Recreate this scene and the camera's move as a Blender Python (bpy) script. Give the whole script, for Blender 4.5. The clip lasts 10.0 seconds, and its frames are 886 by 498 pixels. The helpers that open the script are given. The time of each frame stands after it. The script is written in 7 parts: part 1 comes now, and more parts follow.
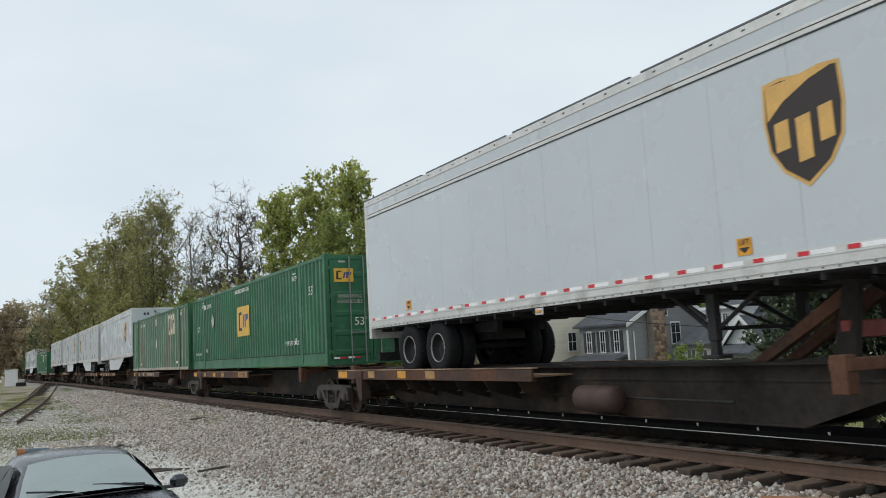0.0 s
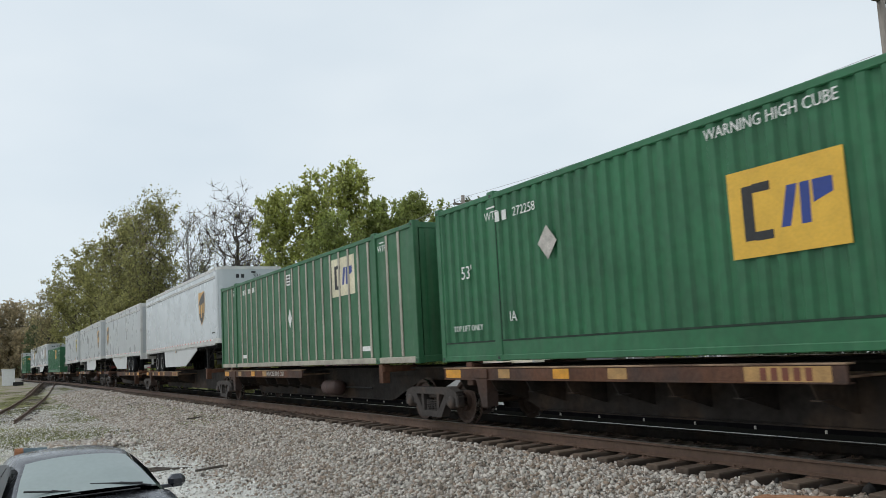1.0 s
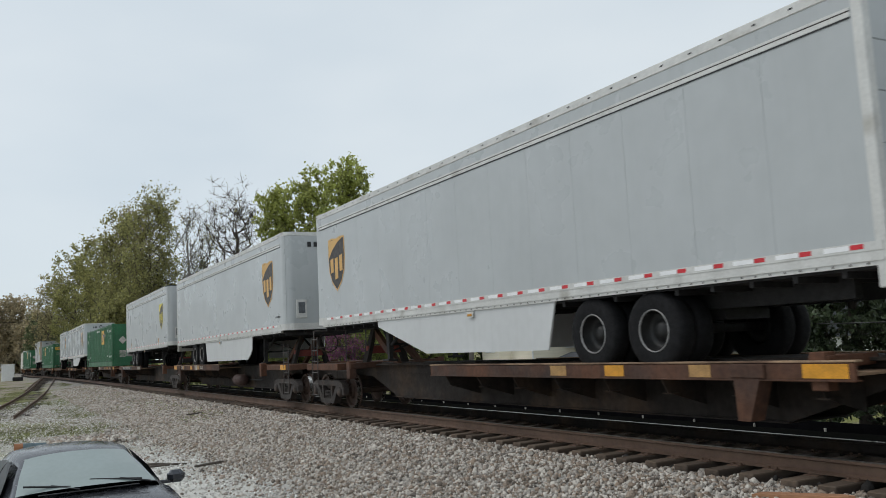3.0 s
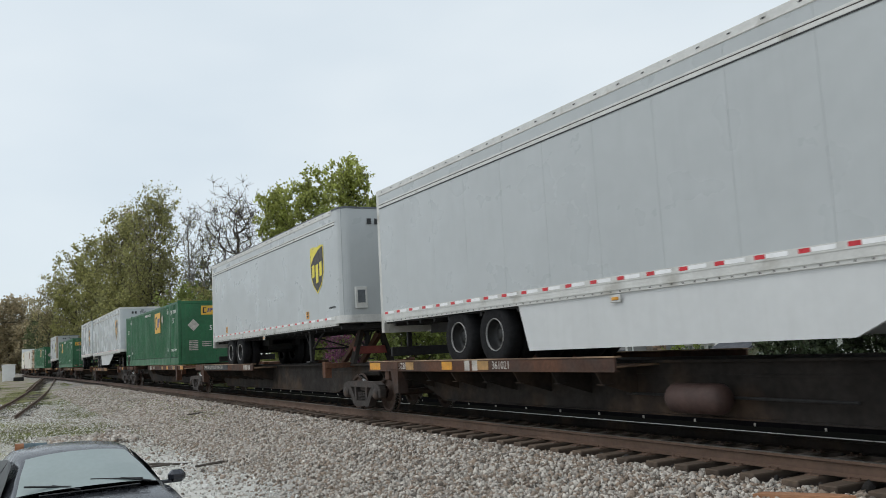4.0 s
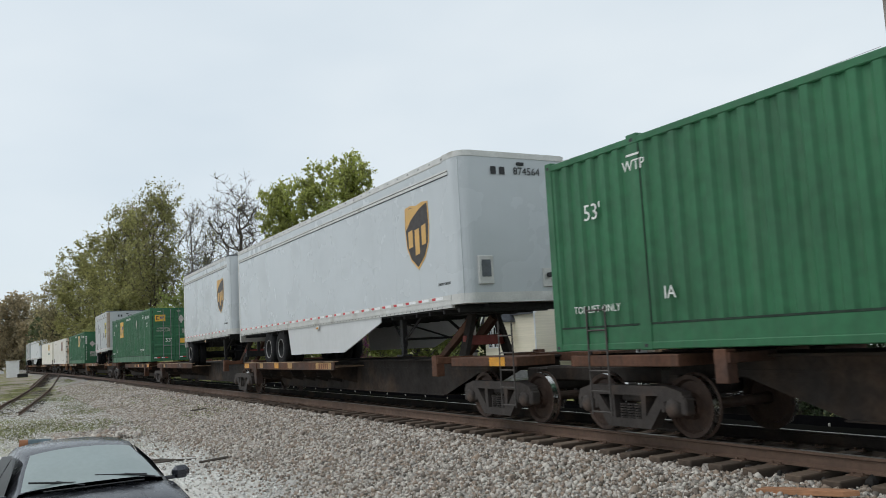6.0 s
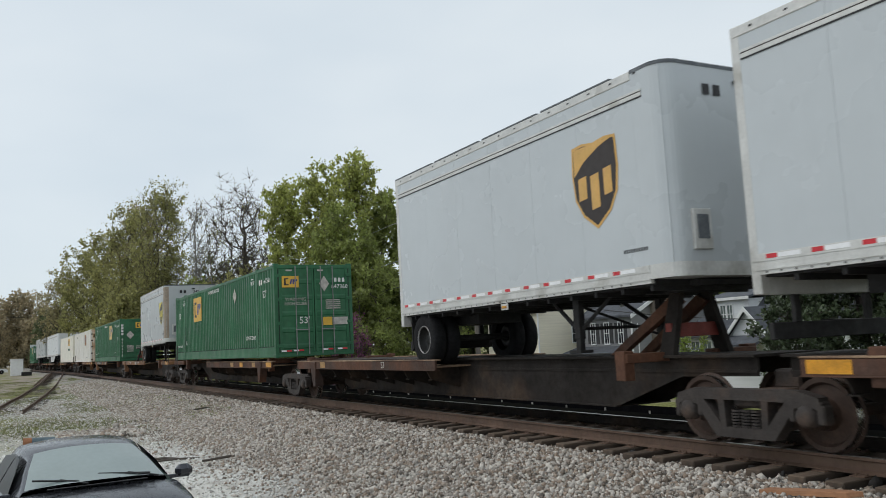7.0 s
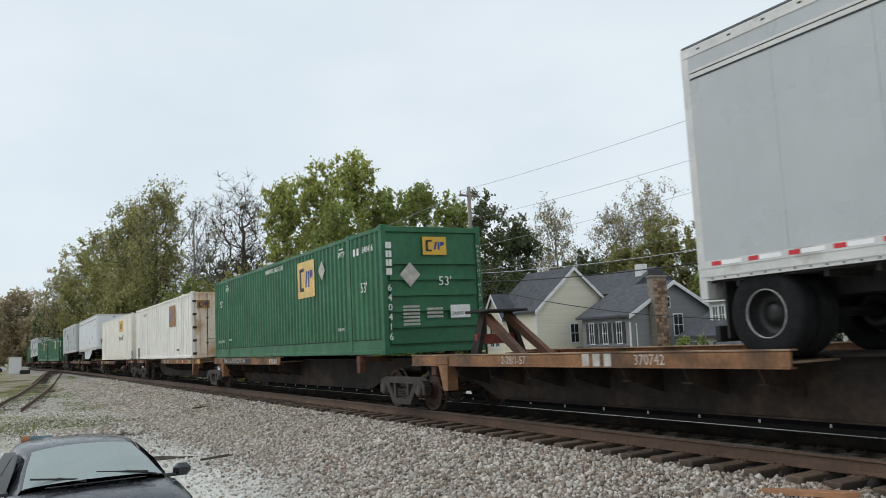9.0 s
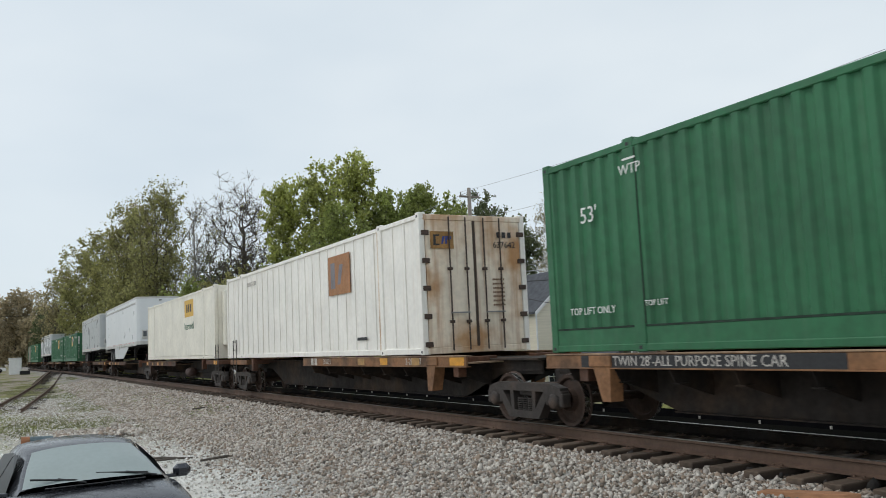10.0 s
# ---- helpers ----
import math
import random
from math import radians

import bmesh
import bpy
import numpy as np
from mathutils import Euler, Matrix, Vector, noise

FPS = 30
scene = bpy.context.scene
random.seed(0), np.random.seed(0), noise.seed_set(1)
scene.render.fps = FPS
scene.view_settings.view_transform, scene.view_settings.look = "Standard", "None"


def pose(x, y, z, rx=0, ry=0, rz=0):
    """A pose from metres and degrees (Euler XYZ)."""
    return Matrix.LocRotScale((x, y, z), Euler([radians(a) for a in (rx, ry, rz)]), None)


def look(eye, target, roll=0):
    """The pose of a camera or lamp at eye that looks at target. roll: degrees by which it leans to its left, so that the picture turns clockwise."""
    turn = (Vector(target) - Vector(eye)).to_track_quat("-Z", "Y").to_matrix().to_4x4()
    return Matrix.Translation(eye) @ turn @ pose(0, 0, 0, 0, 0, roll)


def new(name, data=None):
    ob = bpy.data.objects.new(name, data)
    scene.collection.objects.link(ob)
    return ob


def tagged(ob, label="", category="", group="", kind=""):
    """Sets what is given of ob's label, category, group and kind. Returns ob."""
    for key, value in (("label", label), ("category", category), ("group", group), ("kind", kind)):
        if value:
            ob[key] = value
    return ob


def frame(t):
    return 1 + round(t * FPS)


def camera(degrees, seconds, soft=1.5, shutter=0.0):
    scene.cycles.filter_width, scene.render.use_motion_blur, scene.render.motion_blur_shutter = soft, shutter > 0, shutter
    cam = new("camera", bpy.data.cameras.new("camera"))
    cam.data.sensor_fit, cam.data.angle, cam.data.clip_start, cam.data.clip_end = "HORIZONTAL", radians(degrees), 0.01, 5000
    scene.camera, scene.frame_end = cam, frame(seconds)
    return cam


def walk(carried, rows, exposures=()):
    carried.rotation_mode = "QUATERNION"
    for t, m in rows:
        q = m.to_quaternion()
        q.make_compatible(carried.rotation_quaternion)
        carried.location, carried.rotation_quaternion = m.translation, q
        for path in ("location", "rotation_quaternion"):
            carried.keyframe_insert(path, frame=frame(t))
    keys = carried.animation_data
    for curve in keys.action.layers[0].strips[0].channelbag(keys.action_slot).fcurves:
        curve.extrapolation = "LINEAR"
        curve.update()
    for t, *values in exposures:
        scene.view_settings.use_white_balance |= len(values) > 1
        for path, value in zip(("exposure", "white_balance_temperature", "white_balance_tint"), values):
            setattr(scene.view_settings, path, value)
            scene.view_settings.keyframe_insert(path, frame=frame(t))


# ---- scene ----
# camera: handheld on a low bank beside the track; rail top is z = 0, track centre y = 0
EYE = Vector((0.0, -8.988, 1.45))
cam = camera(55.73, 10.0, soft=0.8, shutter=0.05)
TURNS = [  # seconds, yaw to the left of +y, pitch up, roll
    (0.0, 61.369, 6.897, -3.021), (0.5, 61.307, 6.887, -2.984), (1.0, 61.212, 6.826, -3.058),
    (1.5, 61.178, 6.760, -3.058), (2.0, 61.178, 6.679, -2.982), (2.5, 61.194, 6.604, -2.904),
    (4.0, 61.251, 6.592, -2.912), (4.5, 61.401, 6.360, -2.963), (5.0, 61.312, 6.247, -2.988),
    (5.5, 61.342, 6.289, -3.035), (7.0, 61.688, 6.297, -2.843), (7.5, 61.700, 6.315, -2.813),
    (8.0, 61.720, 6.344, -2.738), (8.5, 61.698, 6.312, -2.746), (9.0, 61.617, 6.258, -2.671),
    (9.5, 61.598, 6.281, -2.604), (10.0, 61.625, 6.328, -2.617)]


def aim(yaw, pitch, roll):
    y, p = radians(yaw), radians(pitch)
    ahead = Vector((-math.sin(y) * math.cos(p), math.cos(y) * math.cos(p), math.sin(p)))
    return look(EYE, EYE + ahead * 10, roll)


# the phone's own exposure drifts a little
STOPS = [(0.0, 0.0), (1.2, 0.0), (2.5, -0.17), (4.0, 0.0), (4.5, -0.06), (5.5, 0.0), (7.0, -0.07), (7.7, 0.0), (8.5, 0.12), (9.2, 0.0), (10.0, -0.03)]
walk(cam, [(t, aim(y, p, r)) for t, y, p, r in TURNS], STOPS)

# ---- sky and light: thin even overcast, brighter behind the camera ----
SUN_EL, SUN_AZ = 52, 215   # degrees above the horizon; clockwise from +y
world = bpy.data.worlds.new("overcast_sky")
scene.world = world
world.use_nodes = True
wt = world.node_tree
wt.nodes.clear()
w_out, w_bg = wt.nodes.new("ShaderNodeOutputWorld"), wt.nodes.new("ShaderNodeBackground")
w_sky, w_mix = wt.nodes.new("ShaderNodeTexSky"), wt.nodes.new("ShaderNodeMixRGB")
w_sky.sky_type, w_sky.sun_disc = "NISHITA", False
w_sky.sun_elevation, w_sky.sun_rotation = radians(SUN_EL), radians(SUN_AZ)
w_scale = wt.nodes.new("ShaderNodeMixRGB")
w_scale.blend_type, w_scale.inputs[0].default_value = "MULTIPLY", 1.0
w_scale.inputs[2].default_value = (0.12, 0.12, 0.12, 1)
w_co, w_noise, w_ramp = wt.nodes.new("ShaderNodeTexCoord"), wt.nodes.new("ShaderNodeTexNoise"), wt.nodes.new("ShaderNodeValToRGB")
w_map = wt.nodes.new("ShaderNodeMapping")
w_map.inputs["Scale"].default_value = (1.0, 1.0, 2.6)
w_noise.inputs["Scale"].default_value, w_noise.inputs["Detail"].default_value = 1.6, 4
w_ramp.color_ramp.elements[0].position, w_ramp.color_ramp.elements[0].color = 0.30, (0.665, 0.755, 0.825, 1)
w_ramp.color_ramp.elements[1].position, w_ramp.color_ramp.elements[1].color = 0.72, (0.85, 0.91, 0.94, 1)
w_mix.inputs[0].default_value = 0.90
wt.links.new(w_co.outputs["Generated"], w_map.inputs[0])
wt.links.new(w_map.outputs[0], w_noise.inputs["Vector"])
wt.links.new(w_noise.outputs["Fac"], w_ramp.inputs[0])
wt.links.new(w_sky.outputs[0], w_scale.inputs[1])
wt.links.new(w_scale.outputs[0], w_mix.inputs[1])
wt.links.new(w_ramp.outputs[0], w_mix.inputs[2])
wt.links.new(w_mix.outputs[0], w_bg.inputs[0])
w_bg.inputs[1].default_value = 1.03
wt.links.new(w_bg.outputs[0], w_out.inputs[0])
sun = new("sun", bpy.data.lights.new("sun", "SUN"))
sun.data.energy, sun.data.angle, sun.data.color = 0.9, radians(30), (1.0, 0.97, 0.93)
_a, _e = radians(SUN_AZ), radians(SUN_EL)
sun.matrix_world = look((math.sin(_a) * math.cos(_e) * 50, math.cos(_a) * math.cos(_e) * 50, math.sin(_e) * 50), (0, 0, 0))

# ---- materials ----
MATS = {}


def mat(name, color, rough=0.6, metal=0.0, var=0.15, scale=3.0, bump=0.0, bump_scale=40.0, second=None, second_amount=0.0,
        second_scale=1.2, stretch=(1, 1, 1), island=0.0, obj=0.0, streak=None, streak_amount=0.0, alpha=1.0, trans=0.0, spec=None):
    """Principled material: base colour varied at two scales, an optional second colour in stains, runs down the face, fine relief."""
    m = bpy.data.materials.new(name)
    m.use_nodes = True
    n, l = m.node_tree.nodes, m.node_tree.links
    b = n["Principled BSDF"]
    b.inputs["Roughness"].default_value, b.inputs["Metallic"].default_value = rough, metal
    if spec is not None:
        b.inputs["Specular IOR Level"].default_value = spec
    if trans:
        b.inputs["Transmission Weight"].default_value = trans
    co, mp = n.new("ShaderNodeTexCoord"), n.new("ShaderNodeMapping")
    mp.inputs["Scale"].default_value = stretch
    l.new(co.outputs["Object"], mp.inputs[0])

    def tex(sc, det=4.0):
        t = n.new("ShaderNodeTexNoise")
        t.inputs["Scale"].default_value, t.inputs["Detail"].default_value = sc, det
        l.new(mp.outputs[0], t.inputs["Vector"])
        return t

    def mixed(kind, a, c, fac):
        x = n.new("ShaderNodeMixRGB")
        x.blend_type = kind
        for sock, v in ((x.inputs[0], fac), (x.inputs[1], a), (x.inputs[2], c)):
            if isinstance(v, bpy.types.NodeSocket):
                l.new(v, sock)
            elif isinstance(v, (int, float)):
                sock.default_value = v
            else:
                sock.default_value = (*v, 1)
        return x.outputs[0]

    def ramp(v, lo, hi, a=0.0, c=1.0):
        r = n.new("ShaderNodeMapRange")
        for i, q in enumerate((lo, hi, a, c)):
            r.inputs[i + 1].default_value = q
        l.new(v, r.inputs[0])
        return r.outputs[0]

    col = color
    if second:
        col = mixed("MIX", col, second, ramp(tex(second_scale, 6).outputs["Fac"], 0.62 - 0.35 * second_amount, 0.80 - 0.35 * second_amount))
    if streak:
        sm, st = n.new("ShaderNodeMapping"), n.new("ShaderNodeTexNoise")
        sm.inputs["Scale"].default_value = (5.0, 5.0, 0.35)
        st.inputs["Scale"].default_value, st.inputs["Detail"].default_value = 1.6, 6
        l.new(co.outputs["Object"], sm.inputs[0])
        l.new(sm.outputs[0], st.inputs["Vector"])
        col = mixed("MIX", col, streak, ramp(st.outputs["Fac"], 0.5, 0.85, 0.0, streak_amount))
    if var:
        f1, f2 = ramp(tex(scale).outputs["Fac"], 0.3, 0.7, 1 - var, 1 + var), ramp(tex(scale * 9, 2).outputs["Fac"], 0.3, 0.7, 1 - var * 0.6, 1 + var * 0.6)
        q = n.new("ShaderNodeMath")
        q.operation = "MULTIPLY"
        l.new(f1, q.inputs[0]), l.new(f2, q.inputs[1])
        col = mixed("MULTIPLY", col, q.outputs[0], 1.0)
        l.new(ramp(tex(scale * 3).outputs["Fac"], 0.3, 0.7, max(0.02, rough - 0.1), min(1, rough + 0.1)), b.inputs["Roughness"])
    if island or obj:
        src = n.new("ShaderNodeNewGeometry").outputs["Random Per Island"] if island else n.new("ShaderNodeObjectInfo").outputs["Random"]
        k = island or obj
        col = mixed("MULTIPLY", col, ramp(src, 0, 1, 1 - k, 1 + k), 1.0)
    if isinstance(col, bpy.types.NodeSocket):
        l.new(col, b.inputs["Base Color"])
    else:
        b.inputs["Base Color"].default_value = (*col, 1)
    if bump:
        bn = n.new("ShaderNodeBump")
        bn.inputs["Strength"].default_value, bn.inputs["Distance"].default_value = bump, 0.02
        l.new(tex(bump_scale, 5).outputs["Fac"], bn.inputs["Height"])
        l.new(bn.outputs[0], b.inputs["Normal"])
    m.diffuse_color = (*color, 1)
    MATS[name] = m
    return m


GREEN = mat("green_container_paint", (0.019, 0.122, 0.049), 0.5, 0, 0.20, 0.7, 0.05, 30, streak=(0.10, 0.16, 0.10), streak_amount=0.22)
GREEN_B = mat("faded_green_paint", (0.027, 0.118, 0.05), 0.55, 0, 0.14, 0.8, 0.05, 30, streak=(0.14, 0.15, 0.10), streak_amount=0.3)
TAN = mat("tan_rib_paint", (0.36, 0.33, 0.27), 0.7, 0, 0.2, 2, 0.1, 30)
DIRTY_WHITE = mat("dirty_white_paint", (0.84, 0.81, 0.75), 0.5, 0, 0.06, 1.0, 0.05, 30, streak=(0.55, 0.42, 0.28), streak_amount=0.28)
RUSTY_WHITE = mat("rust_stained_white_paint", (0.78, 0.68, 0.55), 0.6, 0, 0.12, 1.0, 0.08, 30, second=(0.46, 0.25, 0.11), second_amount=0.36, second_scale=0.8, streak=(0.38, 0.17, 0.06), streak_amount=0.95)
CREAM = mat("cream_container_paint", (0.82, 0.78, 0.68), 0.5, 0, 0.08, 1.0, streak=(0.5, 0.42, 0.3), streak_amount=0.2)
ALU = mat("grey_white_trailer_skin", (0.50, 0.53, 0.545), 0.26, 0.0, 0.025, 0.3, 0.008, 3, streak=(0.38, 0.40, 0.41), streak_amount=0.08)
ALU_B = mat("dull_grey_trailer_skin", (0.43, 0.45, 0.455), 0.32, 0.0, 0.04, 0.4, 0.012, 5, streak=(0.30, 0.31, 0.31), streak_amount=0.14)
PALE_SKIN = mat("pale_white_trailer_skin", (0.74, 0.76, 0.77), 0.35, 0.0, 0.03, 0.3)
RAIL_ALU = mat("weathered_aluminium_rail", (0.58, 0.575, 0.55), 0.45, 0.2, 0.10, 3, 0.06, 40, second=(0.34, 0.32, 0.28), second_amount=0.08, second_scale=2)
ROOF_DARK = mat("dark_roof_edge", (0.10, 0.11, 0.12), 0.6, 0, 0.3, 4, 0.2, 20)
BLACK = mat("black_underframe", (0.014, 0.013, 0.013), 0.75, 0, 0.4, 4, 0.2, 30)
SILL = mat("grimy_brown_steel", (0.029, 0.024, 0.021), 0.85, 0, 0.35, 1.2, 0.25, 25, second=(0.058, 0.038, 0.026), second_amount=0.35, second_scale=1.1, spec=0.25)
DECK = mat("rusty_brown_deck_steel", (0.115, 0.052, 0.030), 0.75, 0, 0.3, 1.6, 0.3, 25, second=(0.050, 0.032, 0.026), second_amount=0.45, second_scale=0.8, streak=(0.035, 0.026, 0.022), streak_amount=0.6, spec=0.3)
DECK_TOP = mat("worn_deck_top", (0.30, 0.20, 0.125), 0.8, 0, 0.3, 2, 0.3, 25, second=(0.12, 0.07, 0.045), second_amount=0.5)
ORANGE_RUST = mat("orange_rust_deck", (0.24, 0.115, 0.05), 0.75, 0, 0.3, 1.6, 0.3, 25, second=(0.10, 0.055, 0.03), second_amount=0.45)
TRUCK = mat("grey_brown_cast_iron", (0.042, 0.034, 0.030), 0.75, 0.1, 0.3, 4, 0.3, 40, second=(0.10, 0.06, 0.04), second_amount=0.3)
WHEEL = mat("rusty_wheel_steel", (0.06, 0.036, 0.026), 0.7, 0.2, 0.3, 5, 0.2, 30)
SHINY = mat("polished_steel_tread", (0.55, 0.54, 0.52), 0.25, 1.0, 0.1, 6)
TYRE = mat("black_tyre_rubber", (0.011, 0.011, 0.012), 0.85, 0, 0.3, 6, 0.3, 40, spec=0.2)
RIM = mat("dark_wheel_rim", (0.018, 0.018, 0.018), 0.5, 0.3, 0.3, 6)
RIM_EDGE = mat("chalky_rim_edge", (0.27, 0.265, 0.26), 0.5, 0.3, 0.3, 9)
WHITE = mat("white_lettering_paint", (0.72, 0.72, 0.69), 0.6, 0, 0.12, 6)
OLD_WHITE = mat("worn_white_lettering", (0.45, 0.42, 0.38), 0.7, 0, 0.25, 6)
INK = mat("black_lettering", (0.02, 0.02, 0.022), 0.6, 0, 0.1, 6)
YELLOW = mat("yellow_panel_paint", (0.68, 0.40, 0.045), 0.5, 0, 0.1, 3)
REFLECT = mat("orange_yellow_reflector", (0.62, 0.28, 0.02), 0.4, 0, 0.2, 5)
DULL_YELLOW = mat("dull_yellow_stencil", (0.38, 0.22, 0.08), 0.6, 0, 0.25, 5)
BLUE = mat("blue_panel_paint", (0.02, 0.045, 0.22), 0.5, 0, 0.1, 3)
BROWN = mat("dark_brown_shield", (0.022, 0.013, 0.010), 0.45, 0, 0.1, 3)
GOLD = mat("gold_shield_paint", (0.62, 0.36, 0.10), 0.45, 0, 0.1, 3)
LEMON = mat("lemon_shield_paint", (0.72, 0.60, 0.05), 0.45, 0, 0.1, 3)
RED = mat("red_reflective_tape", (0.55, 0.02, 0.03), 0.35, 0, 0.1, 6)
TAPE = mat("white_reflective_tape", (0.82, 0.82, 0.82), 0.35, 0, 0.06, 6)
SKIRT = mat("off_white_side_skirt", (0.58, 0.59, 0.59), 0.5, 0, 0.04, 0.6, streak=(0.40, 0.39, 0.37), streak_amount=0.15)
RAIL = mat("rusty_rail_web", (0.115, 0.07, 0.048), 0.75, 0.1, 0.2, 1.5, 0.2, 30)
RAIL_TOP = mat("polished_rail_head", (0.34, 0.31, 0.29), 0.35, 0.85, 0.15, 3)
TIE = mat("creosoted_wood_tie", (0.034, 0.027, 0.023), 0.85, 0, 0.35, 2, 0.5, 15, stretch=(1, 0.15, 1), second=(0.13, 0.09, 0.06), second_amount=0.35, obj=0.3)
GALV = mat("galvanised_steel", (0.24, 0.235, 0.23), 0.6, 0.3, 0.15, 5)

# ---- mesh helpers ----


class Mesh:
    """Gathers faces for one mesh."""

    def __init__(self):
        self.v, self.f = [], []

    def add(self, verts, faces):
        o = len(self.v)
        self.v += [tuple(p) for p in verts]
        self.f += [tuple(i + o for i in q) for q in faces]
        return self

    def box(self, x0, x1, y0, y1, z0, z1, c=0.0):
        if c <= 0:
            return self.add([(x, y, z) for x in (x0, x1) for y in (y0, y1) for z in (z0, z1)],
                            [(0, 1, 3, 2), (4, 6, 7, 5), (0, 4, 5, 1), (2, 3, 7, 6), (0, 2, 6, 4), (1, 5, 7, 3)])
        bm = bmesh.new()
        bmesh.ops.create_cube(bm, size=1)
        for p in bm.verts:
            p.co = Vector(((x0 + x1) / 2 + p.co.x * (x1 - x0), (y0 + y1) / 2 + p.co.y * (y1 - y0), (z0 + z1) / 2 + p.co.z * (z1 - z0)))
        bmesh.ops.bevel(bm, geom=bm.edges[:], offset=c, segments=1, affect="EDGES")
        bm.verts.index_update()
        self.add([p.co[:] for p in bm.verts], [[p.index for p in q.verts] for q in bm.faces])
        bm.free()
        return self

    def prism(self, poly, y0, y1, axis="y"):
        """A polygon, given in the two other axes, drawn out along one axis."""
        n = len(poly)
        put = {"y": lambda p, d: (p[0], d, p[1]), "x": lambda p, d: (d, p[0], p[1]), "z": lambda p, d: (p[0], p[1], d)}[axis]
        return self.add([put(p, d) for d in (y0, y1) for p in poly],
                        [tuple(range(n)), tuple(range(2 * n - 1, n - 1, -1))] + [(i, i + n, (i + 1) % n + n, (i + 1) % n) for i in range(n)])

    def tube(self, a, b, r0, r1=None, seg=8, caps=True):
        a, b = Vector(a), Vector(b)
        r1 = r0 if r1 is None else r1
        d = (b - a).normalized()
        u = d.cross(Vector((0, 0, 1)) if abs(d.z) < 0.9 else Vector((1, 0, 0))).normalized()
        w = d.cross(u)
        ring = [(math.cos(2 * math.pi * i / seg), math.sin(2 * math.pi * i / seg)) for i in range(seg)]
        vs = [a + (u * c + w * s) * r0 for c, s in ring] + [b + (u * c + w * s) * r1 for c, s in ring]
        fs = [(i, (i + 1) % seg, (i + 1) % seg + seg, i + seg) for i in range(seg)]
        if caps:
            fs += [tuple(range(seg))[::-1], tuple(range(seg, 2 * seg))]
        return self.add(vs, fs)

    def turned(self, profile, seg=28, centre=(0, 0, 0)):
        """A profile of (radius, y) turned about the y axis."""
        n, vs, fs = len(profile), [], []
        for i in range(seg):
            a = 2 * math.pi * i / seg
            vs += [(centre[0] + r * math.cos(a), centre[1] + y, centre[2] + r * math.sin(a)) for r, y in profile]
        for i in range(seg):
            for k in range(n - 1):
                j = (i + 1) % seg
                fs.append((i * n + k, i * n + k + 1, j * n + k + 1, j * n + k))
        return self.add(vs, fs)

    def data(self, name, material, smooth=False):
        me = bpy.data.meshes.new(name)
        me.from_pydata(self.v, [], self.f)
        bm = bmesh.new()
        bm.from_mesh(me)
        bmesh.ops.recalc_face_normals(bm, faces=bm.faces)
        bm.to_mesh(me)
        bm.free()
        if smooth:
            me.polygons.foreach_set("use_smooth", [True] * len(me.polygons))
        me.materials.append(material)
        return me


def part(name, m, material, parent=None, label="", at=None, smooth=False, kind=""):
    ob = new(name, m.data(name, material, smooth) if isinstance(m, Mesh) else m)
    if isinstance(m, bpy.types.Mesh) and not m.materials:
        m.materials.append(material)
    if parent:
        ob.parent = parent
    if at is not None:
        ob.matrix_basis = at
    return tagged(ob, label, kind=kind)


def thing(name, label, category, group="", kind=""):
    return tagged(new(name), label, category, group, kind)


LETTERS = {}


def writing(text, size, material, parent, at, name="lettering", wide=1.0):
    """Words in the built-in font, as a thin mesh; local x is the reading direction, local y is up."""
    key = (text, size, material.name, wide)
    if key not in LETTERS:
        cu = bpy.data.curves.new("letters", "FONT")
        cu.body, cu.size, cu.align_x, cu.align_y, cu.extrude, cu.resolution_u = text, size, "CENTER", "CENTER", 0.002, 2
        tmp = bpy.data.objects.new("letters", cu)
        me = bpy.data.meshes.new_from_object(tmp)
        bpy.data.objects.remove(tmp)
        me.transform(Matrix.Diagonal((wide, 1, 1, 1)))
        me.materials.clear()
        me.materials.append(material)
        LETTERS[key] = me
    return part(name, LETTERS[key], material, parent, at=at)


def on_side(x, z, y, side=-1):
    """Pose of a flat thing on a long side: side -1 faces -y, 1 faces +y."""
    return Matrix.Translation((x, y, z)) @ (pose(0, 0, 0, 90, 0, 0) if side < 0 else pose(0, 0, 0, 90, 0, 180))


def on_front(x, y, z):
    """Pose of a flat thing on an end that faces +x."""
    return Matrix.Translation((x, y, z)) @ Matrix(((0, 0, 1, 0), (1, 0, 0, 0), (0, 1, 0, 0), (0, 0, 0, 1)))


def flat(poly, thick=0.004):
    return Mesh().prism(poly, 0.0, thick, "z")


def rect(x, y, w, h):
    return [(x - w / 2, y - h / 2), (x + w / 2, y - h / 2), (x + w / 2, y + h / 2), (x - w / 2, y + h / 2)]


def bars(rows, w, h, gap, cut=0.75):
    """Unreadable or withheld writing: short plain bars."""
    m = Mesh()
    for r in range(rows):
        n = max(2, int(w / (h * 1.0)))
        for i in range(n):
            m.prism(rect(-w / 2 + w * (i + 0.5) / n, -(r - (rows - 1) / 2) * (h + gap), w / n * cut, h), 0, 0.003, "z")
    return m


def bar_part(name, m, material, parent, at=None):
    return part(name, m, material, parent, at=at, kind="stuff")


